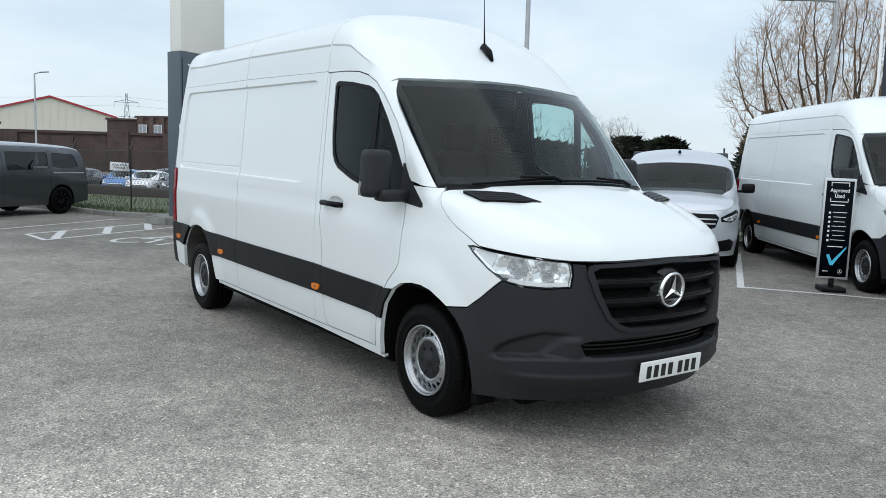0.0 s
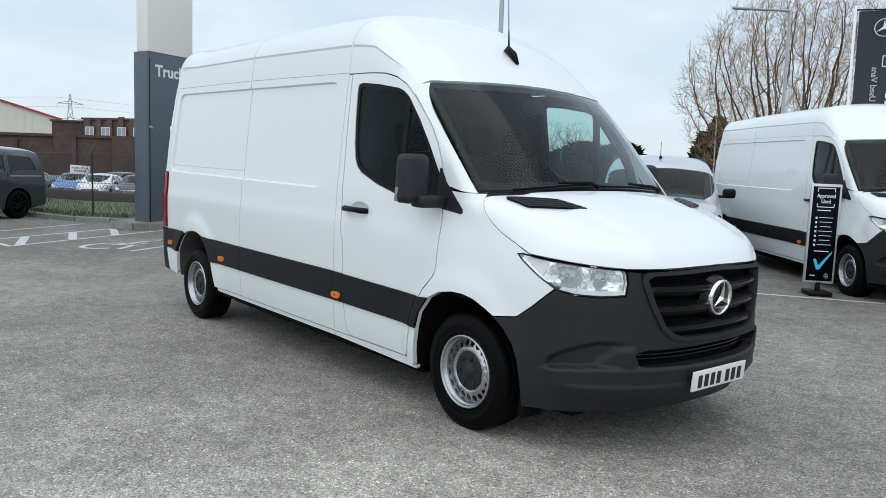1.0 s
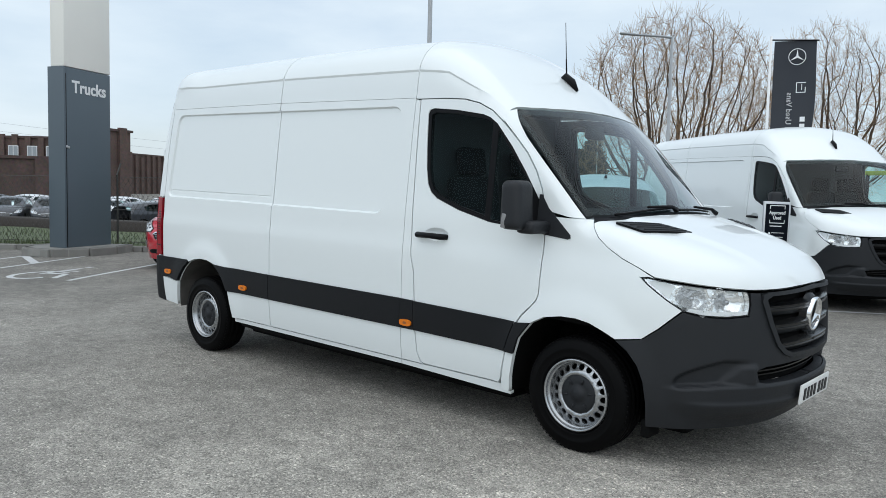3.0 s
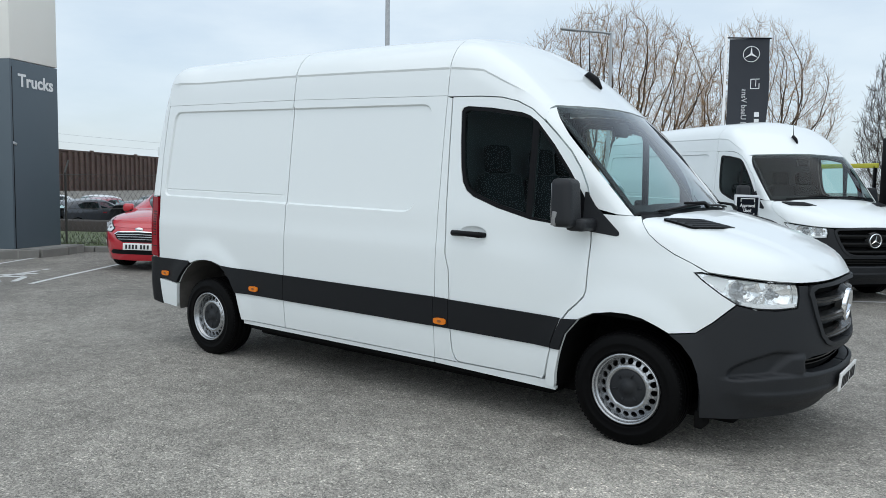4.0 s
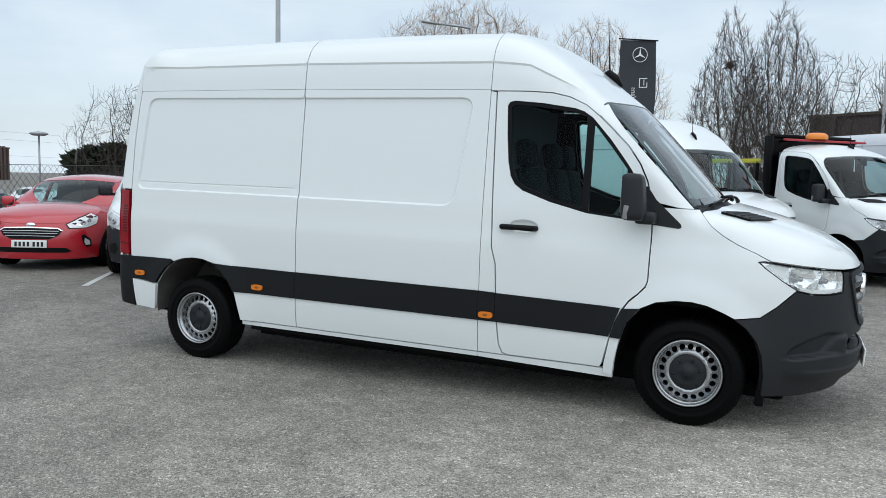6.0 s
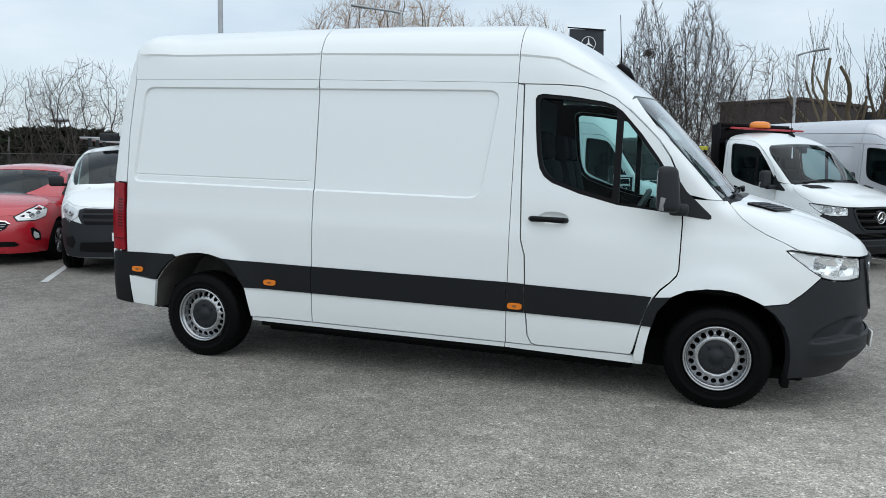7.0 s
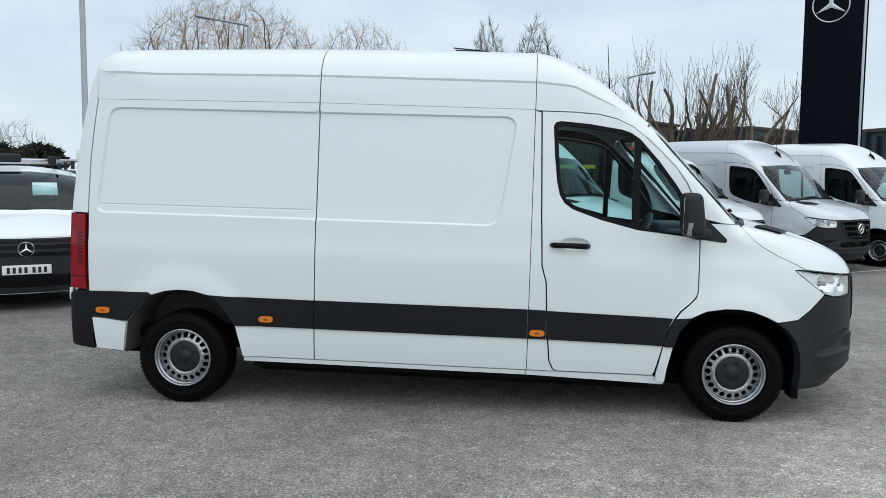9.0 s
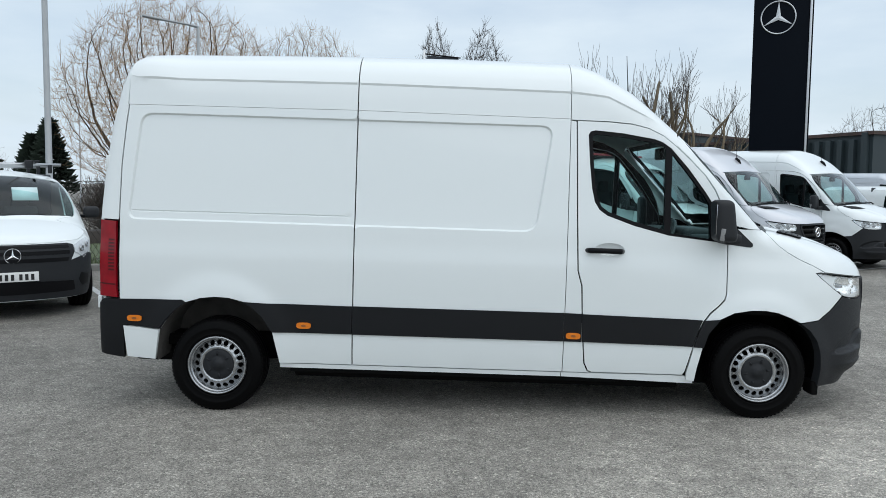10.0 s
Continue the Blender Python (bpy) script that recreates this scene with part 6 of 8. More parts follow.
def colonise(seed, profile, clear, count, trunk_r, step=0.34, reach=3.2, kill=0.62, rise=0.12, stems=1, twigs=3, twig_len=0.9, tip=0.008, bark_over=0.022, slim=1.25):
    """Bare tree grown towards points spread through its crown; profile: (height, crown radius) pairs."""
    rng = np.random.default_rng(seed)
    hs, rs = np.array([p[0] for p in profile], float), np.array([p[1] for p in profile], float)
    z = rng.uniform(hs[0], hs[-1], count * 3)
    rad = np.interp(z, hs, rs)
    keep = rng.random(len(z)) < (rad / rs.max()) ** 1.3
    z, rad = z[keep][:count], rad[keep][:count]
    a, q = rng.uniform(0, 2 * math.pi, len(z)), rng.random(len(z)) ** 0.42
    aim = np.stack([rad * q * np.cos(a), rad * q * np.sin(a), z], 1)
    pos, par = [], []
    for k in range(stems):
        t = 2 * math.pi * k / stems
        lean = np.array([math.cos(t), math.sin(t), 0]) * (0.22 if stems > 1 else 0)
        prev = -1
        for j in range(max(2, int(clear / step))):
            pos.append(np.array([0, 0, -0.1]) + (np.array([0, 0, 1]) + lean) * step * j)
            par.append(prev)
            prev = len(pos) - 1
    P = np.array(pos)
    par = list(par)
    near, dist = np.zeros(len(aim), int), np.full(len(aim), 1e9)

    def update(first):
        for k in range(first, len(P)):
            d = np.linalg.norm(aim - P[k], axis=1)
            better = d < dist
            near[better], dist[better] = k, d[better]

    update(0)
    grown = set()
    for _ in range(90):
        act = dist < reach
        if not act.any():
            act = dist < dist.min() + 0.5
        way = aim - P[near]
        way /= np.linalg.norm(way, axis=1, keepdims=True) + 1e-9
        fresh, back = [], []
        for k in np.unique(near[act]):
            d = way[act & (near == k)].sum(0)
            d = d / (np.linalg.norm(d) + 1e-9) + np.array([0, 0, rise]) + rng.normal(0, 0.10, 3)
            d /= np.linalg.norm(d)
            c = P[k] + d * step
            key = (int(k), tuple(np.round(d * 3).astype(int)))
            if key in grown:
                continue
            grown.add(key)
            fresh.append(c); back.append(int(k))
        if not fresh:
            break
        first = len(P)
        P = np.vstack([P, fresh])
        par += back
        update(first)
        live = dist > kill
        aim, near, dist = aim[live], near[live], dist[live]
        if len(aim) < 5:
            break
    n = len(P)
    kids = [[] for _ in range(n)]
    for i, p in enumerate(par):
        if p >= 0:
            kids[p].append(i)
    r = np.zeros(n)
    for i in range(n - 1, -1, -1):
        r[i] = tip if not kids[i] else max(tip, sum(r[k] ** 2.0 for k in kids[i]) ** 0.5)
    r = tip + (trunk_r - tip) * ((r - tip) / (r.max() - tip)) ** slim
    limbs = []
    for i in range(n):
        main = max(kids[par[i]], key=lambda k: r[k]) if par[i] >= 0 else -1
        if par[i] >= 0 and i == main:
            continue
        chain = [par[i]] if par[i] >= 0 else []
        c = i
        while True:
            chain.append(c)
            if not kids[c]:
                break
            c = max(kids[c], key=lambda k: r[k])
        if len(chain) > 1:
            limbs.append(([Vector(P[k]) for k in chain], [float(min(r[k], r[i] * 1.05)) for k in chain]))
    thick = [l for l in limbs if l[1][0] > bark_over]
    fine = [l for l in limbs if l[1][0] <= bark_over]
    for i in range(n):
        if r[i] > 0.030 or par[i] < 0:
            continue
        d = P[i] - P[par[i]]
        d /= np.linalg.norm(d) + 1e-9
        for _ in range(twigs if not kids[i] else max(1, twigs - 2)):
            w = d + rng.normal(0, 0.55, 3) + np.array([0, 0, 0.35])
            w /= np.linalg.norm(w)
            ln = twig_len * rng.uniform(0.5, 1.15)
            m = P[i] + w * ln * 0.5
            e = m + (w + np.array([0, 0, 0.35]) + rng.normal(0, 0.12, 3)) * ln * 0.5
            fine.append(([Vector(P[i]), Vector(m), Vector(e)], [tip * 0.85, tip * 0.7, tip * 0.5]))
    return thick, fine


def limbs_mesh(name, limbs, material, n):
    verts, faces = [], []
    for pts, rad in limbs:
        base = len(verts)
        for i, p in enumerate(pts):
            d = (pts[min(i + 1, len(pts) - 1)] - pts[max(i - 1, 0)]).normalized()
            a = d.orthogonal().normalized()
            b = d.cross(a)
            for k in range(n):
                t = 2 * math.pi * k / n
                verts.append(tuple(p + rad[i] * (math.cos(t) * a + math.sin(t) * b)))
            if i:
                o = base + i * n
                faces.extend((o - n + k, o - n + (k + 1) % n, o + (k + 1) % n, o + k) for k in range(n))
    return mesh_of(name, verts, faces, material)


TREES = {}
TRUNKS = {}


def tree(kind, p, turn, size, label):
    if kind not in TREES:
        spec, bark, twigm = TREE_KINDS[kind]
        thick, fine = colonise(**spec) if "profile" in spec else grow(**spec)
        TRUNKS[kind] = max(thick, key=lambda l: l[1][0] * len(l[0]))[0]
        TREES[kind] = (limbs_mesh("trunk", thick, bark, 7), limbs_mesh("crown", fine, twigm, 3))
    t = thing("tree", Matrix.Translation(p) @ Matrix.Rotation(radians(turn), 4, "Z") @ Matrix.Diagonal((size, size, size, 1)), label, "tree", "bare winter trees")
    put("trunk", TREES[kind][0], t)
    put("crown", TREES[kind][1], t)
    return t


TREE_KINDS = {
    "willow": (dict(seed=11, profile=[(1.6, 3.0), (3.0, 5.6), (6.0, 6.6), (8.5, 6.2), (10.8, 4.6), (12.4, 2.0)], clear=1.0, count=4200, trunk_r=0.30, step=0.30, kill=0.47, stems=5, twigs=5, twig_len=0.8), BARK, TWIG),
    "willow2": (dict(seed=23, profile=[(2.0, 2.5), (4.0, 5.0), (7.0, 5.8), (10.0, 5.0), (12.2, 3.2), (13.8, 1.2)], clear=1.4, count=3700, trunk_r=0.30, step=0.30, kill=0.47, stems=4, twigs=4, twig_len=0.8), BARK, TWIG),
    "upright": (dict(seed=5, profile=[(1.2, 1.8), (4.0, 3.2), (7.0, 2.9), (10.5, 1.8), (13.0, 0.8), (14.6, 0.15)], clear=2.2, count=4000, trunk_r=0.20, step=0.25, kill=0.33, reach=2.0, rise=0.45, twigs=5, twig_len=0.55, slim=1.3, tip=0.011), BARKD, TWIGD),
    "upright2": (dict(seed=8, profile=[(1.0, 2.0), (3.5, 3.3), (6.5, 3.0), (9.5, 1.9), (11.8, 0.8), (13.0, 0.15)], clear=2.0, count=4000, trunk_r=0.20, step=0.25, kill=0.33, reach=2.0, rise=0.45, twigs=5, twig_len=0.55, slim=1.3, tip=0.011), BARKD, TWIGD),
    "pollard": (dict(seed=31, height=11.5, spread=0.85, levels=3, kids=[5, 8, 2], trunk_r=0.21, trunk_h=0.55, upright=0.45, shrink=0.52, twig=0.009, forks=4, child=(0.9, 0.58), taper=0.62, lean=0.40, thin=2, lift=1.2, low=0.45), BARKG, TWIGD),
    "pollard2": (dict(seed=38, height=11.0, spread=1.15, levels=4, kids=[4, 3, 6, 2], trunk_r=0.19, trunk_h=0.5, upright=0.2, shrink=0.62, twig=0.009, forks=5, child=(0.8, 0.5), taper=0.55, lean=0.75, thin=3, lift=0.8, bark_to=3), BARKG, TWIGD),
    "spare": (dict(seed=41, profile=[(1.0, 0.9), (2.0, 2.0), (3.4, 2.3), (4.6, 1.6), (5.5, 0.5)], clear=0.9, count=800, trunk_r=0.10, step=0.18, kill=0.29, reach=1.6, rise=0.05, twigs=3, twig_len=0.45, tip=0.006, bark_over=0.014), BARKD, TWIGD),
    "scrub": (dict(seed=51, height=2.6, spread=1.1, levels=5, kids=[4, 4, 4, 3, 3], trunk_r=0.04, trunk_h=0.35, upright=0.3, shrink=0.72, twig=0.005, forks=7), BARKD, TWIGD),
}


def along(eye, az, dist, z=0.0):
    return (eye[0] + dist * math.cos(radians(az)), eye[1] + dist * math.sin(radians(az)), z)


for kind, (x, y, _), turn, size, lab in (
    ("willow", along((2.63, -4.65), 115.5, 52), 205, 1.08, "broad bare willow with fine brown twigs"),
    ("willow2", (-13.0, 50.0, 0), 140, 0.98, "bare willow with pale brown upright twigs"),
    ("upright", (-3.92, 51.8, 0), 60, 1.0, "tall slender bare tree with a crow's nest"),
    ("upright2", (-0.56, 45.0, 0), 10, 1.0, "tall slender bare tree with dark twigs"),
    ("spare", along((-0.5, -6.4), 86.4, 44), 200, 1.6, "small bare tree with drooping dark branches"),
    ("pollard", (7.94, 43.0, 0), 0, 1.0, "pollarded tree with thick cut limbs"),
    ("pollard", (10.6, 42.4, 0), 130, 0.92, "pollarded tree with mossy cut trunk and thin shoots"),
    ("pollard2", (12.3, 42.6, 0), 40, 1.0, "pollarded tree with long spreading limbs and thin shoots"),
    ("spare", along((-2.2, -6.57), 62.4, 70), 30, 1.65, "far bare tree beyond the dark shed"),
    ("spare", along((-2.2, -6.57), 64.4, 76), 130, 1.4, "far bare tree beyond the dark shed"),
    ("spare", along((-2.2, -6.57), 66.5, 76), 250, 1.3, "far bare tree beyond the dark shed"),
    ("spare", along((0.2, -6.2), 135.4, 32), 70, 1.0, "small bare tree beyond the fence"),
    ("spare", along((-0.5, -6.4), 131.4, 31), 190, 1.05, "small bare tree beyond the fence"),
    ("spare", along((-0.5, -6.4), 125.5, 34), 30, 0.8, "small bare tree beyond the fence"),
    ("spare", along((3.5, -3.7), 131.5, 60), 60, 1.05, "small bare tree beyond the fence"),
    ("scrub", (-14.5, 13.0, 0), 0, 1.0, "thicket of bare brown scrub behind the fence"),
    ("scrub", (-11.8, 15.0, 0), 90, 1.0, "thicket of bare brown scrub behind the fence"),
    ("scrub", (-13.2, 18.0, 0), 150, 1.1, "thicket of bare brown scrub behind the fence"),
    ("scrub", (-17.5, 15.0, 0), 200, 0.95, "thicket of bare brown scrub behind the fence"),
    ("scrub", (-20.5, 13.5, 0), 20, 0.9, "thicket of bare brown scrub behind the fence"),
    ("scrub", (-21.0, 18.0, 0), 50, 1.1, "thicket of bare brown scrub behind the fence"),
    ("scrub", (-24.0, 16.5, 0), 170, 1.1, "thicket of bare brown scrub behind the fence"),
    ("scrub", (-3.0, 60.0, 0), 50, 1.8, "far thicket of bare brown scrub"),
    ("scrub", (8.0, 62.0, 0), 150, 1.8, "far thicket of bare brown scrub"),
    ("scrub", (12.0, 58.0, 0), 80, 1.8, "far thicket of bare brown scrub"),
    ("scrub", (22.0, 56.0, 0), 250, 1.8, "far thicket of bare brown scrub"),
):
    tree(kind, (x, y, ground_z(x, y) + 0.05), turn, size, lab)
nest_at = Vector((-3.92, 51.8, ground_z(-3.92, 51.8) + 0.05)) + Matrix.Rotation(radians(60), 3, "Z") @ Vector((0.1, 0.1, 10.4))
bm = bmesh.new()
for k in range(60):
    r = random.Random(k)
    a, b = r.uniform(0, 6.28), r.uniform(-1, 1)
    p = Vector((math.cos(a) * 0.34, math.sin(a) * 0.34, b * 0.26))
    add_tube(bm, [p, p + Vector((r.uniform(-0.4, 0.4), r.uniform(-0.4, 0.4), r.uniform(-0.2, 0.2)))], 0.02, 4)
bmesh.ops.create_icosphere(bm, subdivisions=2, radius=0.24)
tagged(part("birds_nest", bm, BARKD, m=Matrix.Translation(nest_at)), "dark round nest of twigs high in a bare tree", "nest")


def evergreen(name, p, h, r, label, material, seed, tiers=True):
    """Conifer or hedge bush: many small leaf clumps round a stem."""
    rnd = random.Random(seed)
    verts, faces = [], []
    n = 1500
    for _ in range(n):
        t = rnd.random() ** 0.8
        rr = r * ((1 - t) if tiers else math.sqrt(max(0, 1 - (2 * t - 1) ** 2)) * (0.8 + 0.2 * math.sin(9 * t))) * rnd.uniform(0.35, 1.05)
        a = rnd.uniform(0, 6.283)
        c = Vector((rr * math.cos(a), rr * math.sin(a), 0.3 + t * (h - 0.3)))
        s = rnd.uniform(0.12, 0.30) * (r / 1.3)
        d = Vector((math.cos(a), math.sin(a), rnd.uniform(-0.2, 0.7))).normalized()
        w = Vector((-math.sin(a), math.cos(a), rnd.uniform(-0.4, 0.4))) * s * 0.5
        k = len(verts)
        verts += [tuple(c - w), tuple(c + w), tuple(c + d * s * 1.5 + w * 0.3), tuple(c + d * s * 0.8 - Vector((0, 0, s * 0.5)))]
        faces += [(k, k + 1, k + 2), (k, k + 1, k + 3), (k + 1, k + 2, k + 3)]
    t = thing(name, Matrix.Translation(p), label, "tree" if tiers else "hedge")
    part("trunk", tube([(0, 0, 0), (0, 0, h * 0.8)], [0.12, 0.03], 7), BARKD, t)
    put("crown", mesh_of("crown", verts, faces, material, False), t)


evergreen("conifer", along((-2.2, -6.57), 117.6, 90), 8.0, 2.8, "dark green conifer in the distance", NEEDLE, 1)
evergreen("conifer", along((-2.2, -6.57), 118.6, 92), 6.6, 2.6, "dark green conifer in the distance", NEEDLE, 2)
def disc_lamp(p, h):
    t = thing("disc_lamp", Matrix.Translation(p), "slim lamp post with a flat disc head", "street lamp", "street lamps")
    part("post", tube([(0, 0, 0), (0, 0, h)], [0.07, 0.05], 8), GALV, t)
    part("head", lathe([(0.0, h + 0.2), (0.45, h + 0.12), (0.5, h + 0.04), (0.3, h - 0.05), (0.0, h - 0.06)], 20, axis="z"), GALV, t)


disc_lamp((-32.6, 27.4, ground_z(-32.6, 27.4)), 4.3)
disc_lamp((-38.2, 25.0, ground_z(-38.2, 25.0)), 4.3)
for i, (eye, az, dist, h, r) in enumerate((((3.76, -3.59), 131.0, 60, 3.9, 1.9), ((3.76, -3.59), 128.4, 60, 3.9, 2.0), ((3.76, -3.59), 132.6, 62, 3.3, 1.6), ((0.2, -6.2), 137.6, 44, 2.8, 1.6), ((0.2, -6.2), 136.2, 44, 3.0, 1.7), ((0.2, -6.2), 134.6, 45, 3.1, 1.8), ((0.2, -6.2), 132.8, 46, 3.1, 1.9), ((0.2, -6.2), 131.0, 47, 3.0, 1.9))):
    evergreen("hedge_bush", along(eye, az, dist), h, r, "dark evergreen bush in the distance", IVY, 10 + i, False)


# ---- buildings in the distance ----
def gable_shed(p, heading, wide, deep, eave, ridge, wall, trim, label):
    t = thing("warehouse", Matrix.Translation(p) @ Matrix.Rotation(radians(heading), 4, "Z"), label, "building")
    w = wide / 2
    v = [(-w, 0, 0), (w, 0, 0), (w, 0, eave), (0, 0, ridge), (-w, 0, eave)]
    v += [(x, deep, z) for x, _, z in v]
    put("wall", mesh_of("wall", v, [(0, 1, 2, 3, 4), (9, 8, 7, 6, 5), (1, 6, 7, 2), (5, 0, 4, 9)], wall, False), t)
    for sx in (-1, 1):
        a, b = Vector((sx * (w + 0.3), -0.3, eave - 0.1)), Vector((0, -0.3, ridge + 0.05))
        rv = [tuple(a), tuple(b), (b.x, deep + 0.3, b.z), (a.x, deep + 0.3, a.z)]
        rv += [(x, y, z + 0.25) for x, y, z in rv]
        put("roof", mesh_of("roof", rv, [(0, 1, 2, 3), (7, 6, 5, 4), (0, 4, 5, 1), (1, 5, 6, 2), (2, 6, 7, 3), (3, 7, 4, 0)], ROOFG, False), t)
        put("verge_trim", mesh_of("verge_trim", [(x, -0.36 + 0.1 * (i > 3), z) for i, (x, z) in enumerate(((a.x, a.z - 0.02), (b.x, b.z - 0.02), (b.x, b.z + 0.3), (a.x, a.z + 0.3)) * 2)], [(0, 1, 2, 3), (7, 6, 5, 4), (0, 4, 5, 1), (1, 5, 6, 2), (2, 6, 7, 3), (3, 7, 4, 0)], trim, False), t)
    n = int(wide / 1.2)
    for i in range(n):
        x = -w + (i + 0.5) * wide / n
        hh = eave + (ridge - eave) * (1 - abs(x) / w) - 0.4
        part("cladding_rib", box((x, -0.04, hh / 2), (0.08, 0.06, hh)), wall, t, smooth=False)
    part("cladding_rail", box((0, -0.05, eave * 0.62), (wide * 0.98, 0.06, 0.12)), ROOFG, t)


gable_shed((-147.0, 21.5, 0), 80.0, 21, 40, 8.2, 11.2, CLAD, REDTRIM, "cream clad warehouse with a red-trimmed gable")


def ribbed_block(name, a, b, h, deep, material, label, rib=1.3, windows=0, seed=1):
    """A long brick building from a to b, with upright ribs and small windows set into its front."""
    a, b = Vector((*a, 0)), Vector((*b, 0))
    ln = (b - a).length
    t = thing(name, Matrix.Translation(a) @ Matrix.Rotation(math.atan2((b - a).y, (b - a).x), 4, "Z"), label, "building")
    rnd = random.Random(seed)
    part("wall", box((ln / 2, deep / 2, h / 2), (ln, deep, h)), material, t, smooth=False)
    part("roof", box((ln / 2, deep / 2, h + 0.12), (ln + 0.4, deep + 0.4, 0.24)), BRICKD, t, smooth=False)
    n = int(ln / rib)
    for i in range(n):
        x = (i + 0.5) * ln / n
        dz = rnd.choice((0, 0.15, 0.4, -0.3))
        part("rib", box((x, -0.16, (h + dz) / 2), (rib * 0.42, 0.34, h + dz), 0.02), material, t, smooth=False)
    for i in range(windows):
        x = (i + 0.5) * ln / windows
        w = new("window"); w.parent = t; w.matrix_basis = Matrix.Translation((x, -0.34, h - 1.55))
        part("frame", box((0, 0, 0), (1.15, 0.06, 1.35)), LETTER, w, smooth=False)
        part("pane", box((-0.27, -0.035, 0), (0.46, 0.03, 1.2)), PANEW, w, smooth=False)
        part("pane", box((0.27, -0.035, 0), (0.46, 0.03, 1.2)), PANEW, w, smooth=False)
    return t


ribbed_block("brick_building", along((3.7, -3.6), 165.3, 108), along((3.7, -3.6), 158.2, 100), 6.4, 14, BRICK, "brown brick office block with upright ribs and small windows", 1.5, 7, 2)
ribbed_block("brick_building", along((3.7, -3.6), 167.15, 114), along((3.7, -3.6), 165.4, 113), 6.25, 8, BRICKD, "dark brown brick plant block", 4.0, 0, 3)
ribbed_block("brick_building", along((2.6, -4.6), 155.7, 84), along((2.6, -4.6), 153.3, 88), 6.75, 4, BRICK, "brown brick building with a raised flat roof", 2.5, 0, 4)
ribbed_block("brick_building", along((1.5, -5.5), 153.3, 125), along((1.5, -5.5), 143.4, 172), 5.9, 14, BRICK, "long low brown brick building with upright ribs", 1.5, 0, 5)
ribbed_block("boundary_wall", along((3.7, -3.6), 174.5, 84), along((3.7, -3.6), 157.5, 76), 3.45, 0.5, BRICKD, "long dark brown brick boundary wall", 4.5, 0, 6)
ribbed_block("boundary_wall", along((3.7, -3.6), 186, 70), along((3.7, -3.6), 173.5, 86), 4.2, 0.5, BRICKD, "long dark brown brick boundary wall", 5.0, 0, 7)
ribbed_block("dark_shed", along((-2.18, -6.57), 73.2, 75), along((-2.18, -6.57), 62.5, 62), 5.6, 20, SHED, "dark green metal clad shed", 1.0, 0, 8)
ribbed_block("dark_shed", along((-0.5, -6.4), 82.6, 88), along((-0.5, -6.4), 75.0, 80), 7.0, 20, SHED, "dark green metal clad shed", 1.0, 0, 9)
ribbed_block("brick_block", along((-0.5, -6.4), 88.6, 78), along((-0.5, -6.4), 83.6, 74), 7.6, 12, SHEDB, "dark brown brick block behind bare trees", 3.0, 0, 10)


def lattice_pylon(p, h):
    t = thing("electricity_pylon", Matrix.Translation(p) @ Matrix.Rotation(radians(75), 4, "Z"), "far grey lattice electricity pylon", "pylon")
    bm = bmesh.new()

    def half_w(z):
        return 2.6 * (1 - z / h) ** 1.3 + 0.25

    lv = np.linspace(0, h, 9)
    for i, z in enumerate(lv):
        w = half_w(z)
        cs = [Vector((sx * w, sy * w, z)) for sx, sy in ((1, 1), (1, -1), (-1, -1), (-1, 1))]
        if i:
            w0 = half_w(lv[i - 1])
            c0 = [Vector((sx * w0, sy * w0, lv[i - 1])) for sx, sy in ((1, 1), (1, -1), (-1, -1), (-1, 1))]
            for k in range(4):
                add_tube(bm, [c0[k], cs[k]], 0.11, 4)
                add_tube(bm, [c0[k], cs[(k + 1) % 4]], 0.07, 4)
                add_tube(bm, [c0[(k + 1) % 4], cs[k]], 0.07, 4)
    part("mast", bm, PYLON, t, smooth=False)
    for z, w in ((h * 0.62, 5.6), (h * 0.86, 4.2)):
        bm = bmesh.new()
        for sy in (-0.4, 0.4):
            add_tube(bm, [(-w, 0, z), (0, sy, z + 1.0), (w, 0, z)], 0.09, 4)
        add_tube(bm, [(-w, 0, z), (w, 0, z)], 0.09, 4)
        for sx in (-1, 1):
            add_tube(bm, [(sx * w, 0, z), (sx * w, 0, z - 1.8)], 0.07, 4)
        part("cross_arm", bm, PYLON, t, smooth=False)


lattice_pylon((-300.0, 72.5, 0), 24.5)
for dz, dy in ((23.5, 0), (20.5, 3), (14.5, -3)):
    pts = [Vector((-300 + 25 * math.sin(s * 3), 72.5 + dy + s * 330, dz - 7 * (1 - (2 * abs(((s * 1.0) % 1) - 0.5)) ** 2) + 0 * s)) for s in np.linspace(-0.6, 0.9, 24)]
    tagged(part("power_line", tube(pts, 0.035, 4), PYLON), "thin overhead power line in the distance", "cable", "power lines")


def staff_sign():
    p = bay(-7.45, back_line(-7.45) + 0.44, KERB_H + 1.10)
    t = thing("parking_sign", facing(p, -22), "white board with black lettering fixed to the fence", "sign")
    part("board", box((0, 0, 0), (0.45, 0.21, 0.012), 0.005, rot=pose(0, 0, 0, 0, 0, -3)), LETTER, t)
    text("VOSA STAFF\nPARKING", 0.066, INK, pose(0, 0.015, 0.008, 0, 0, -3), t, depth=0.001)


staff_sign()


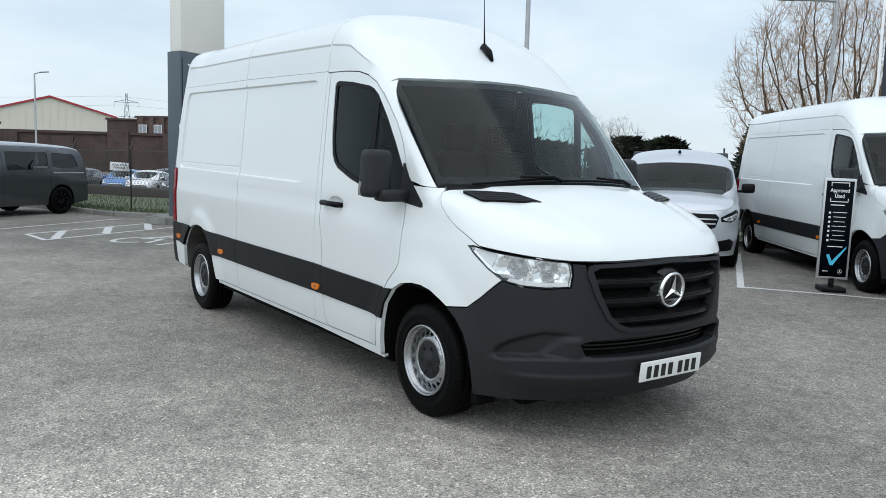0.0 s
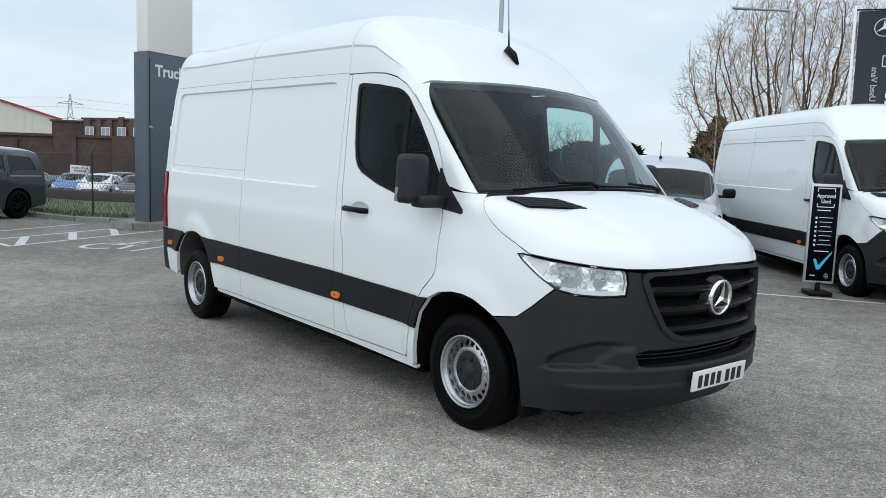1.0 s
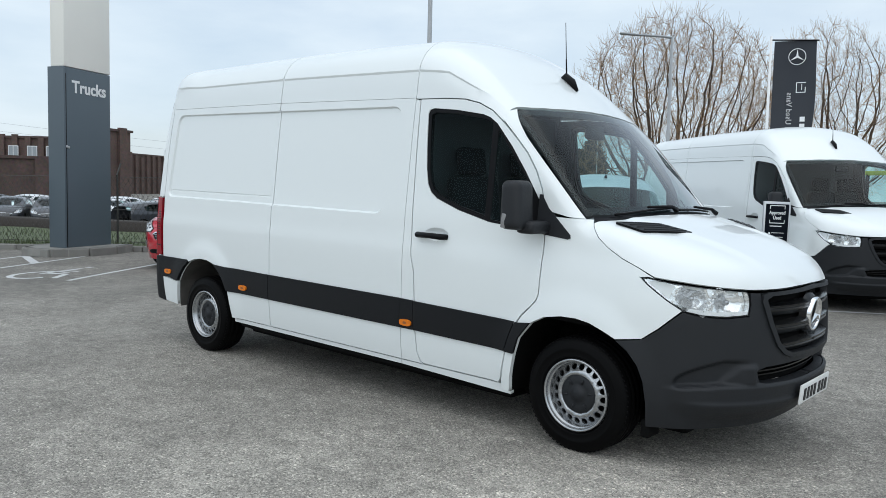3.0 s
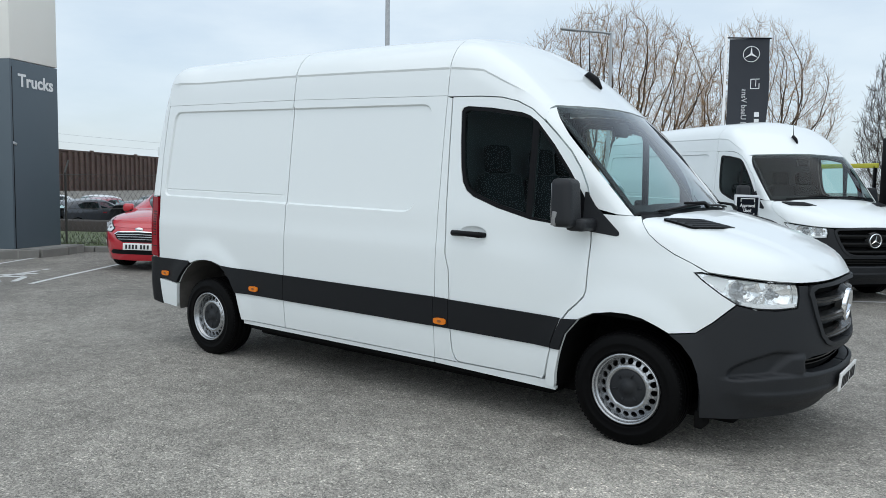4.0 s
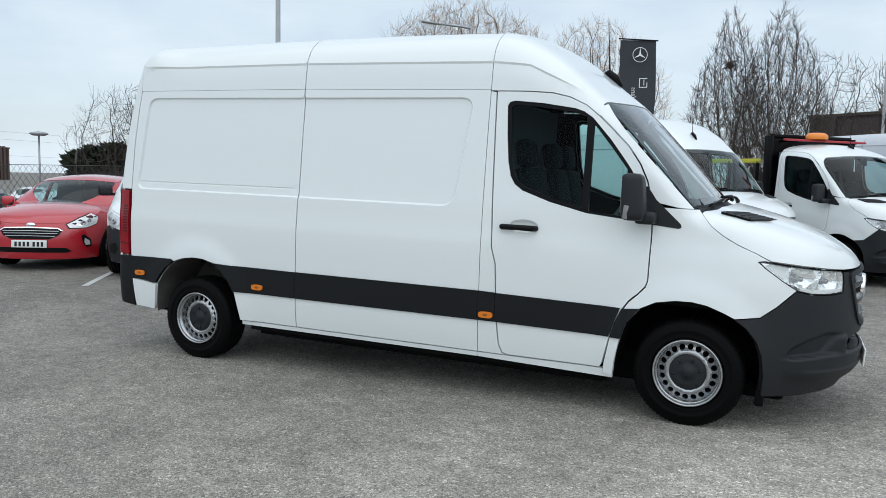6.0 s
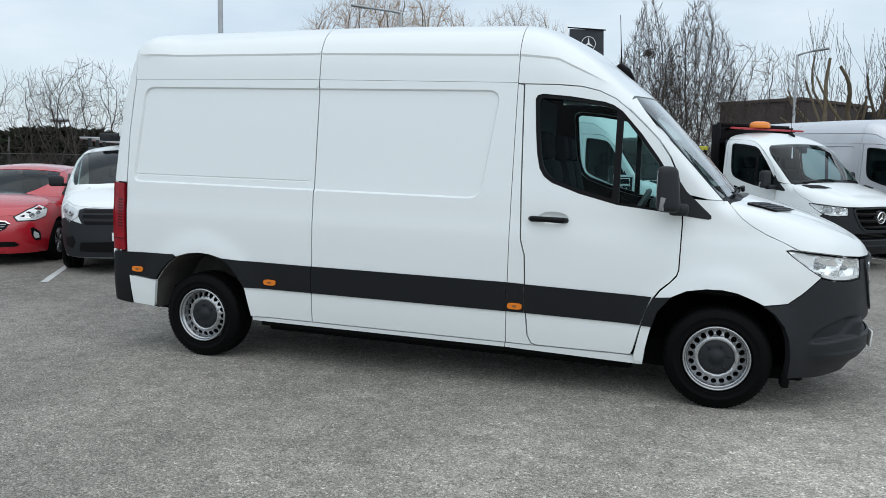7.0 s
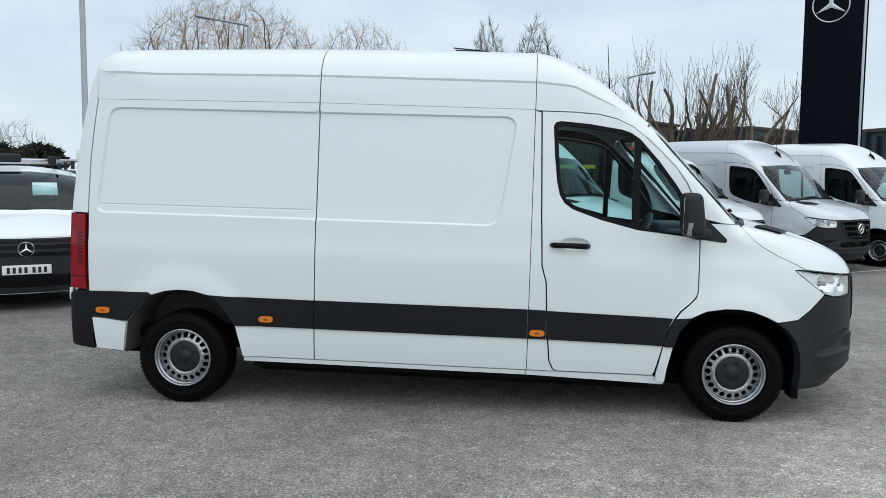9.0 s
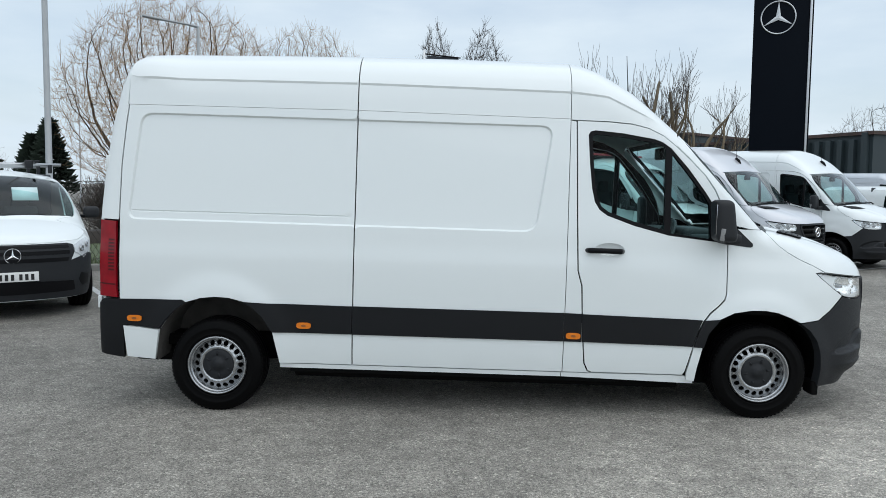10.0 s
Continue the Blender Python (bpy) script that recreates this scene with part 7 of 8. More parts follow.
# ---- other vehicles ----
def car(name, m, paint, spec, label, category="car", group="parked vehicles"):
    """A parked vehicle from its profile: sides to the gutter with window openings, top panels, arches, lamps, wheels."""
    sc = spec["wide"]
    hz, hw = spec["half"]
    hf = curve_through(hz, [w * sc for w in hw])
    top = curve_through(*spec["top"])
    hood = curve_through(*spec["hood"])
    drop = spec.get("drop", 0.09)
    tail = curve_through(*spec["tail"])
    sh = Shell(hf, lambda x, z: 0 * x, top, lambda x: 0 * np.asarray(x, float) + drop, hood, spec.get("hood_drop", 0.07), lambda x: 0 * np.asarray(x, float) + spec.get("soft", 0.16), spec["nose_from"], curve_through(*spec["nose"]), tail, 0.14, spec.get("axis", 0.8))
    sh.plan = spec.get("plan", 2.7)
    wb, r = spec["wb"], spec["r"]
    v = thing(name, m, label, category, group)
    core = (-wb / 2, 0, 0.8)
    nf = spec["nose_from"]
    mid = nf + 0.9 * math.pi / 2
    s = sh.side

    def both(nm, loop, place, material, lab="", **kw):
        me = patch(nm, loop, place, material, core=core, **kw)
        put(nm, me, v, label=lab); put(nm, mirrored(me), v, label=lab)

    z0 = spec["sill"]
    ra = r + 0.055

    def arch(x):
        return [(x + ra * math.cos(a), r + ra * math.sin(a)) for a in np.linspace(math.pi, 0, 13)]

    loop = [(spec["back"], z0 + 0.08), (-wb - ra, z0)] + arch(-wb) + [(-wb + ra, z0), (-ra, z0)] + arch(0) + [(ra, z0 - 0.02), (mid, z0 - 0.03)] + [(mid if u is None else u, z) for u, z in spec["edge"]]
    holes = [rounded(w, 0.05, 4) for w in spec["windows"]]
    both("body_side", loop, s(), paint, step=0.08, holes=holes, edge=0.02)
    for w in holes:
        both("side_window", inset(w, -0.006), s(-0.012), spec.get("glass", GLASS_DARK), step=0.12, edge=0)
    for w in spec.get("pillars", ()):
        both("window_pillar", w, s(0.002), BLACK, step=0.08, edge=0.01)
    for nm, lp, mt, out, lab in spec.get("marks", ()):
        both(nm, [(mid if u is None else u, z) for u, z in lp], s(out), mt, lab, step=0.05, edge=0.012 if out > 0 else 0)
        if nm in ("headlight", "lamp_glass") and mt is CARLAMP and "far" not in spec:
            c2 = np.mean([(mid if u is None else u, z) for u, z in lp], 0)
            for sgn in (1, -1):
                for du, rr_ in ((-0.055, 0.030), (0.055, 0.036)):
                    c = s(out + 0.002)(np.array([[c2[0] + du, c2[1] - du * 0.35]]))[0]
                    nrm = s(out + 0.1)(np.array([[c2[0] + du, c2[1] - du * 0.35]]))[0] - c
                    rot = Vector(nrm * [1, sgn, 1]).to_track_quat("Y", "Z").to_matrix().to_4x4()
                    part("lamp_bowl", lathe([(0.0, 0.004), (rr_ * 0.5, 0.004), (rr_ * 0.62, 0.014), (rr_, 0.012), (rr_ * 1.1, 0.0)], 18), STEEL, v, m=Matrix.Translation(c * [1, sgn, 1]) @ rot)
    ed = [(mid if u is None else u, z) for u, z in spec["edge"]]
    i0, i1 = 5, spec.get("header", 8)
    nose3 = s()(resample(ed[:i0 + 1], 0.06, False))
    corner = nose3[-1]
    cowl = [(corner[0], corner[1] + 0.015), (corner[0] + 0.07, corner[1] * 0.6), (corner[0] + 0.12, 0.0)]
    cowl3 = sh.above()(resample(cowl, 0.08, False))
    o = (corner[0] - 0.25, 0, ed[0][1] - 0.22)
    lp = angles(o, np.concatenate([cowl3[::-1], nose3[::-1][1:]]))
    loop = np.concatenate([lp, (lp * [-1, 1])[1:-1][::-1]])
    put("bonnet", patch("bonnet", inset(loop, 0.004), sh.dome(o), paint, step=0.05, core=(0.2, 0, 0.4), edge=0.015), v)

    def strip(name, pts, material, out, step=0.08):
        full = [(x, y) for x, y in pts] + [(x, -y) for x, y in pts[::-1] if abs(y) > 1e-6]
        put(name, patch(name, full, sh.above(out), material, step=step, core=(-1, 0, 0.4), edge=0.01 if material is paint else 0), v)

    e3 = s()(np.array(ed))
    wf = s()(resample(ed[i0:i1 + 1], 0.05, False))
    rfe = s()(resample(ed[i1:-1], 0.06, False))
    ws = [(cowl[2][0] - 0.02, 0.0), (cowl[1][0] - 0.02, cowl[1][1])] + [(p[0] - 0.004, p[1] + 0.006) for p in wf] + [(e3[i1][0] + 0.05, e3[i1][1] * 0.5), (e3[i1][0] + 0.07, 0.0)]
    strip("windscreen", ws, GLASS, -0.004)
    rf = [(e3[i1][0] + 0.062, 0.0), (e3[i1][0] + 0.042, e3[i1][1] * 0.5)] + [(p[0], p[1] + 0.006) for p in rfe] + [(e3[-2][0], 0.0)]
    strip("roof", rf, paint, 0.001)
    bm = bmesh.new()
    add_box(bm, (-wb / 2, 0, z0 + 0.12), (wb + 1.1, sc * 1.5, 0.24), 0.03)
    part("underbody", bm, VOID, v)
    bm = bmesh.new()
    add_box(bm, (-wb * 0.52, 0, 0.62), (wb * 0.8, sc * 1.55, 0.5), 0.05)
    add_box(bm, (-0.45 + spec.get("dash", 0), 0, spec.get("dash_z", 0.88)), (0.4, sc * 1.5, 0.16), 0.05)
    for x in spec.get("seats", (-1.15,)):
        for y in (-0.36, 0.36):
            add_box(bm, (x, y, 0.95), (0.14, 0.44, 0.62), 0.05, rot=pose(0, 0, 0, 0, -12, 0))
            add_box(bm, (x - 0.1, y, 1.32), (0.1, 0.24, 0.16), 0.04)
    part("cabin", bm, INTERIOR, v)
    if "bulkhead" in spec:
        bx, bz = spec["bulkhead"]
        part("bulkhead", box((bx, 0, bz / 2 + 0.25), (0.04, sc * 1.72, bz - 0.4), 0.02), BULK, v)
    for ax in (0.0, -wb):
        me_l = [(ax + ra * math.cos(a), r + ra * math.sin(a)) for a in np.linspace(math.pi, 0, 13)]
        arch_liner(v, [(ax - ra, z0)] + me_l + [(ax + ra, z0)], sh)
        for sgn in (1, -1):
            wheel_at(v, ax, -(sc - 0.118) * sgn, r, sgn, r, spec.get("wheel", "alloy"))
    for sgn in (1, -1):
        mx, my, mz = spec["mirror"]
        mi = new("wing_mirror"); mi.parent = v
        part("mirror_housing", box((mx, -(sc + my) * sgn, mz), (0.10, 0.20, 0.15), 0.05, seg=3), spec.get("mirror_mat", paint), mi)
        part("mirror_arm", box((mx + 0.02, -(sc - 0.02) * sgn, mz - 0.05), (0.06, 0.14, 0.04), 0.01), BLACK, mi)
    number_plate(v, pose(spec["plate"][0], 0, spec["plate"][1], 0, -4, 0), 0.52, PLATEW)
    return v, sh, mid


def repaint(t, old, fresh):
    for o in t.children_recursive:
        if o.type == "MESH" and o.data.materials and o.data.materials[0] == old:
            o.material_slots[0].link = "OBJECT"
            o.material_slots[0].material = fresh


HATCH = dict(
    wide=0.868, half=([0.1, 0.2, 0.35, 0.6, 0.85, 0.95, 1.2, 1.4, 1.6], [0.90, 0.93, 0.965, 1.0, 0.995, 0.97, 0.86, 0.75, 0.62]),
    top=([-3.4, -3.15, -2.95, -2.6, -2.0, -1.5, -1.05, -0.8, -0.05, 0.6], [0.7, 1.0, 1.28, 1.40, 1.46, 1.476, 1.45, 1.38, 0.93, 0.5]),
    hood=([-1.0, -0.1, 0.2, 0.5, 0.7, 0.9], [1.06, 1.0, 0.955, 0.87, 0.76, 0.6]), drop=0.12, hood_drop=0.09, soft=0.12,
    nose_from=0.05, nose=([0.1, 0.25, 0.45, 0.6, 0.75, 1.0], [0.70, 0.76, 0.775, 0.76, 0.72, 0.6]), tail=([0.1, 0.5, 0.9, 1.3], [-3.12, -3.22, -3.16, -2.95]),
    wb=2.49, r=0.305, sill=0.2, back=-3.1, axis=0.8,
    edge=[(None, 0.70), (1.1, 0.705), (0.75, 0.735), (0.35, 0.85), (0.0, 0.935), (-0.12, 0.965), (-0.35, 1.09), (-0.62, 1.235), (-0.85, 1.335), (-1.2, 1.385), (-1.7, 1.40), (-2.3, 1.37), (-2.75, 1.30), (-2.98, 1.15), (-3.08, 0.95)],
    windows=[[(-0.30, 0.975), (-0.95, 1.305), (-1.32, 1.335), (-1.32, 0.965)], [(-1.42, 0.965), (-1.42, 1.338), (-2.1, 1.315), (-2.42, 1.20), (-2.30, 1.0)]],
    marks=[("headlight_edge", [(0.395, 0.80), (0.48, 0.868), (0.74, 0.800), (0.965, 0.700), (0.93, 0.632), (0.68, 0.636), (0.48, 0.69)], BLACK, 0.002, ""),
           ("headlight", [(0.41, 0.80), (0.49, 0.855), (0.74, 0.787), (0.945, 0.694), (0.915, 0.645), (0.68, 0.648), (0.49, 0.70)], CARLAMP, 0.004, "swept-back clear headlight"),
           ("headlight_rim", [(0.50, 0.735), (0.60, 0.765), (0.82, 0.68), (0.70, 0.67)], CHROME, 0.008, ""),
           ("grille", [(1.02, 0.60), (1.07, 0.632), (None, 0.645), (None, 0.475), (1.19, 0.475), (1.07, 0.53)], BLACK, 0.004, "black slatted grille"),
           ("grille_frame", [(1.005, 0.60), (1.065, 0.646), (None, 0.660), (None, 0.643), (1.075, 0.630), (1.035, 0.60)], CHROME, 0.008, ""),
           ("grille_slat", [(1.06, 0.600), (None, 0.607), (None, 0.599), (1.06, 0.592)], ALU, 0.008, ""),
           ("grille_slat", [(1.08, 0.565), (None, 0.570), (None, 0.562), (1.08, 0.557)], ALU, 0.008, ""),
           ("grille_slat", [(1.11, 0.525), (None, 0.530), (None, 0.522), (1.12, 0.517)], ALU, 0.008, ""),
           ("lower_grille", [(0.90, 0.30), (0.97, 0.345), (None, 0.355), (None, 0.275), (0.95, 0.275)], BLACK, 0.004, ""),
           ("fog_recess", [(0.58, 0.36), (0.60, 0.46), (0.72, 0.545), (0.76, 0.53), (0.74, 0.42), (0.68, 0.35)], BLACK, 0.004, ""), ("fog_lamp", [(0.62, 0.39), (0.635, 0.45), (0.71, 0.49), (0.72, 0.43), (0.69, 0.38)], CARLAMP, 0.009, ""),
           ("door_gap", [(-0.33, 0.28), (-0.34, 0.93), (-0.333, 0.93), (-0.322, 0.28)], BLACK, 0.001, ""),
           ("door_gap", [(-1.40, 0.28), (-1.37, 0.95), (-1.362, 0.95), (-1.392, 0.28)], BLACK, 0.001, ""),
           ("door_handle", [(-1.30, 0.835), (-1.30, 0.865), (-1.12, 0.865), (-1.12, 0.835)], RED, 0.03, "")],
    mirror=(-0.42, 0.09, 1.0), plate=(0.835, 0.405), seats=(-1.3, -2.1), dash=0.1)
HATCH.update(top=(HATCH["top"][0], [z if z < 1 else 1 + (z - 1) * 0.94 for z in HATCH["top"][1]]), edge=[(x, z if z < 1 else 1 + (z - 1) * 0.94) for x, z in HATCH["edge"]], windows=[[(x, z if z < 1 else 1 + (z - 1) * 0.94) for x, z in w] for w in HATCH["windows"]])
red_car, fsh, fmid = car("hatchback", in_bay(-0.90, 1.5, -9), RED, HATCH, "bright red five-door hatchback with chrome-edged grille")
fb = fsh.side(0.01)(np.array([[fmid, 0.685]]))[0]
part("badge", lathe([(0.0, 0.012), (0.05, 0.008), (0.055, 0.0)], 24), CHROME, red_car, m=Matrix.Translation(fb) @ Matrix.Rotation(radians(-90), 4, "Z") @ Matrix.Diagonal((1.3, 1, 0.6, 1)))

MID_VAN = dict(
    wide=0.955, half=([0.1, 0.25, 0.45, 0.8, 1.05, 1.4, 1.75, 2.0], [0.93, 0.955, 0.985, 1.0, 0.985, 0.93, 0.84, 0.74]),
    top=([-4.4, -4.0, -2.5, -1.4, -1.0, -0.75, 0.22, 0.9], [1.84, 1.89, 1.905, 1.90, 1.86, 1.78, 1.10, 0.6]),
    hood=([-1.0, -0.1, 0.25, 0.5, 0.75, 0.95], [1.32, 1.215, 1.16, 1.10, 1.01, 0.88]), drop=0.13, hood_drop=0.10, soft=0.14,
    nose_from=0.05, nose=([0.1, 0.22, 0.4, 0.6, 0.8, 1.1], [0.76, 0.83, 0.845, 0.83, 0.81, 0.74]), tail=([0.1, 0.5, 1.3, 1.9], [-4.2, -4.24, -4.22, -4.08]),
    wb=3.2, r=0.335, sill=0.24, back=-4.15, axis=1.0,
    edge=[(None, 0.93), (1.0, 0.94), (0.72, 0.96), (0.45, 1.03), (0.15, 1.12), (-0.02, 1.155), (-0.3, 1.32), (-0.6, 1.52), (-0.85, 1.68), (-1.1, 1.76), (-2.0, 1.79), (-4.0, 1.76), (-4.12, 1.4)],
    windows=[[(-0.28, 1.17), (-0.88, 1.60), (-1.35, 1.62), (-1.35, 1.12)]],
    marks=[("bumper", [(0.40, 0.28), (0.36, 0.55), (0.42, 0.70), (0.60, 0.74), (0.75, 0.70), (0.90, 0.66), (None, 0.66), (None, 0.22), (0.6, 0.22)], PLASTIC, 0.010, "dark grey plastic bumper"),
           ("grille", [(0.90, 0.70), (0.84, 0.82), (0.84, 0.91), (0.90, 0.93), (None, 0.925), (None, 0.665), (1.0, 0.665)], PLASTIC, 0.010, "dark grille with three bars"),
           ("grille_gap", [(0.90, 0.80), (0.90, 0.845), (None, 0.845), (None, 0.80)], BLACK, 0.014, ""),
           ("grille_gap", [(0.93, 0.715), (0.91, 0.76), (None, 0.76), (None, 0.715)], BLACK, 0.014, ""),
           ("grille_gap", [(0.90, 0.875), (0.90, 0.91), (None, 0.91), (None, 0.875)], BLACK, 0.014, ""),
           ("headlight", [(0.50, 0.93), (0.56, 0.985), (0.72, 0.945), (0.83, 0.90), (0.83, 0.82), (0.70, 0.74), (0.58, 0.80)], CARLAMP, 0.010, "clear headlight"),
           ("lower_intake", [(0.85, 0.30), (0.88, 0.42), (None, 0.44), (None, 0.29)], BLACK, 0.014, ""),
           ("fog_recess", [(0.60, 0.36), (0.60, 0.47), (0.76, 0.50), (0.80, 0.42), (0.74, 0.34)], BLACK, 0.013, ""),
           ("door_gap", [(-0.38, 0.32), (-0.39, 1.12), (-0.382, 1.12), (-0.372, 0.32)], BLACK, 0.001, "")],
    mirror=(-0.35, 0.13, 1.20), mirror_mat=PLASTIC, plate=(0.915, 0.565), seats=(-1.4,), dash=0.05, dash_z=1.08, wheel="steel", bulkhead=(-1.85, 1.66))
low2 = lambda z: z if z < 1.2 else 1.2 + (z - 1.2) * 0.80
dip = lambda u, z: z - 0.06 if u is None or u > 0.4 else low2(z)
MID_VAN.update(top=(MID_VAN["top"][0], [low2(z) for z in MID_VAN["top"][1]]), hood=(MID_VAN["hood"][0], [1.30, 1.19, 1.12, 1.05, 0.95, 0.81]), edge=[(x, dip(x, z)) for x, z in MID_VAN["edge"]], windows=[[(x, low2(z)) for x, z in w] for w in MID_VAN["windows"]],
            marks=[(n, [(x, z if n in ("bumper", "lower_intake", "fog_recess", "door_gap") else z - 0.06) for x, z in l], *r) for n, l, *r in MID_VAN["marks"]], plate=(0.915, 0.50))
mid_van, vsh, vmid = car("delivery_van", in_bay(1.15, 0.38, 2), WHITE, MID_VAN, "white mid-size van with dark bumper and roof bars", "van")
star_logo(mid_van, pose(0.885, 0, 0.74, 90, 0, 90), 0.085, CHROME)
part("badge_disc", lathe([(0.0, 0.0), (0.08, 0.0), (0.085, -0.03)], 24), BLACK, mid_van, m=Matrix.Translation((0.868, 0, 0.74)) @ Matrix.Rotation(radians(-90), 4, "Z"))
for y0 in (0.30,):
    c = vsh.above(-0.03)(np.array([[-0.38, y0]]))[0]
    part("price_sheet", box((0, 0, 0), (0.006, 0.30, 0.20), rot=pose(0, 0, 0, 0, -34, 0)), PAPER, mid_van, "pale price sheet inside the windscreen", m=Matrix.Translation(c))
bm = bmesh.new()
for x in (-1.2, -2.3, -3.4):
    add_tube(bm, [(x, -0.86, 1.84), (x, 0.86, 1.84)], 0.022, 8)
part("roof_bar", bm, ALU, mid_van)
bm = bmesh.new()
for x in (-1.2, -2.3, -3.4):
    for y in (-0.72, 0.72):
        add_box(bm, (x, y, 1.78), (0.06, 0.05, 0.12), 0.01)
add_tube(bm, [(-0.95, -0.35, 1.87), (-3.6, -0.35, 1.87)], 0.045, 10)
add_box(bm, (-1.05, -0.25, 1.86), (0.14, 0.62, 0.12), 0.03)
add_box(bm, (-1.15, 0.45, 1.84), (0.10, 0.10, 0.12), 0.02)
add_tube(bm, [(-1.0, 0.55, 1.88), (-3.5, 0.55, 1.88)], 0.02, 6)
part("roof_rack_load", bm, PLASTIC, mid_van, "dark roof rack fittings and tube")


SMALL_VAN = dict(MID_VAN, wide=0.93,
    top=([-4.0, -3.6, -2.2, -1.3, -0.95, -0.7, 0.1, 0.9], [1.72, 1.80, 1.82, 1.81, 1.76, 1.67, 1.08, 0.5]),
    hood=([-1.0, -0.1, 0.25, 0.5, 0.75, 0.95], [1.25, 1.16, 1.11, 1.05, 0.96, 0.82]), wb=3.0, r=0.32, tail=([0.1, 0.5, 1.3, 1.9], [-3.6, -3.64, -3.6, -3.5]), back=-3.5,
    edge=[(None, 0.86), (1.0, 0.87), (0.72, 0.90), (0.45, 0.98), (0.15, 1.07), (-0.02, 1.10), (-0.3, 1.26), (-0.6, 1.44), (-0.85, 1.60), (-1.1, 1.68), (-2.0, 1.70), (-3.4, 1.66), (-3.5, 1.3)],
    windows=[[(-0.28, 1.12), (-0.85, 1.52), (-1.30, 1.54), (-1.30, 1.08)]],
    marks=[("grille", [(0.95, 0.64), (0.90, 0.78), (0.94, 0.83), (None, 0.84), (None, 0.60), (1.05, 0.60)], BLACK, 0.008, "black slatted grille"),
           ("grille_slat", [(0.95, 0.70), (None, 0.71), (None, 0.69), (0.955, 0.68)], ALU, 0.014, ""),
           ("grille_slat", [(0.93, 0.765), (None, 0.775), (None, 0.755), (0.935, 0.745)], ALU, 0.014, ""),
           ("headlight", [(0.48, 0.87), (0.55, 0.895), (0.75, 0.835), (0.87, 0.785), (0.86, 0.72), (0.70, 0.71), (0.56, 0.76)], BLACK, 0.008, "dark-edged clear headlight"),
           ("lamp_glass", [(0.54, 0.845), (0.72, 0.80), (0.85, 0.765), (0.80, 0.735), (0.68, 0.735), (0.58, 0.775)], CARLAMP, 0.012, ""),
           ("lower_intake", [(0.62, 0.30), (0.60, 0.42), (0.70, 0.47), (0.90, 0.44), (None, 0.46), (None, 0.27), (0.8, 0.27)], BLACK, 0.008, ""),
           ("lower_trim", [(0.60, 0.30), (0.9, 0.285), (None, 0.285), (None, 0.265), (0.9, 0.262), (0.60, 0.275)], ALU, 0.014, "")],
    mirror_mat=BLACK, wheel="alloy", plate=(0.90, 0.52), header=7, bulkhead=(-1.75, 1.72))
small_van, csh, cmid = car("compact_van", in_bay(6.27, 1.2, 3), SILVERBLUE, SMALL_VAN, "small silver van with black grille parked nose out", "van")
cb = csh.above()(np.array([[-0.86, 0.0]]))[0]
bm = bmesh.new()
add_tube(bm, [cb + np.array([-0.05, 0, 0.01]), cb + np.array([0.03, 0, 0.03])], [0.03, 0.02], 8)
add_tube(bm, [cb + np.array([-0.02, 0, 0.03]), cb + np.array([-0.10, 0, 0.28])], [0.006, 0.004], 6)
part("aerial", bm, BLACK, small_van)

CAMPER = dict(MID_VAN, wide=0.955,
    top=([-4.2, -3.95, -3.6, -2.2, -1.2, -0.9, -0.65, 0.2, 0.9], [1.45, 1.78, 1.90, 1.95, 1.95, 1.90, 1.82, 1.10, 0.6]), wb=3.0, r=0.345, tail=([0.1, 0.5, 0.9, 1.3, 1.9], [-3.92, -3.96, -3.93, -3.88, -3.72]), back=-3.85, soft=0.13,
    edge=[(None, 0.93), (1.0, 0.94), (0.72, 0.96), (0.45, 1.03), (0.15, 1.12), (-0.02, 1.155), (-0.3, 1.36), (-0.6, 1.60), (-0.8, 1.72), (-1.0, 1.80), (-2.0, 1.83), (-3.5, 1.80), (-3.68, 1.70), (-3.80, 1.3)],
    windows=[[(-0.25, 1.17), (-0.75, 1.60), (-1.22, 1.66), (-1.22, 1.12)], [(-1.42, 1.14), (-1.42, 1.66), (-2.62, 1.665), (-2.62, 1.15)], [(-2.74, 1.15), (-2.74, 1.66), (-3.42, 1.62), (-3.58, 1.24)]],
    marks=MID_VAN["marks"] + [("slide_rail", [(-2.75, 1.045), (-2.75, 1.075), (-3.72, 1.075), (-3.72, 1.045)], ALU, 0.008, "bright sliding door rail"), ("door_gap", [(-2.68, 0.35), (-2.68, 1.72), (-2.672, 1.72), (-2.672, 0.35)], BLACK, 0.001, ""), ("door_gap", [(-1.32, 0.35), (-1.32, 1.72), (-1.312, 1.72), (-1.312, 0.35)], BLACK, 0.001, ""), ("door_handle", [(-1.55, 0.98), (-1.55, 1.01), (-1.72, 1.01), (-1.72, 0.98)], GREYP, 0.03, ""), ("door_handle", [(-1.08, 0.98), (-1.08, 1.01), (-1.25, 1.01), (-1.25, 0.98)], GREYP, 0.03, "")],
    glass=GLASS_PRIVACY, wheel="dark", seats=(-1.3, -2.4), bulkhead=(-2.0, 1.6))
lower = lambda z: z if z < 0.9 else 0.9 + (z - 0.9) * 0.82
CAMPER.update(top=(CAMPER["top"][0], [lower(z) for z in CAMPER["top"][1]]), hood=(MID_VAN["hood"][0], [lower(z) for z in MID_VAN["hood"][1]]), edge=[(x, lower(z)) for x, z in CAMPER["edge"]],
                   windows=[[(x, lower(z)) for x, z in w] for w in CAMPER["windows"]], marks=[(n, [(x, lower(z)) for x, z in l], *r) for n, l, *r in CAMPER["marks"]])
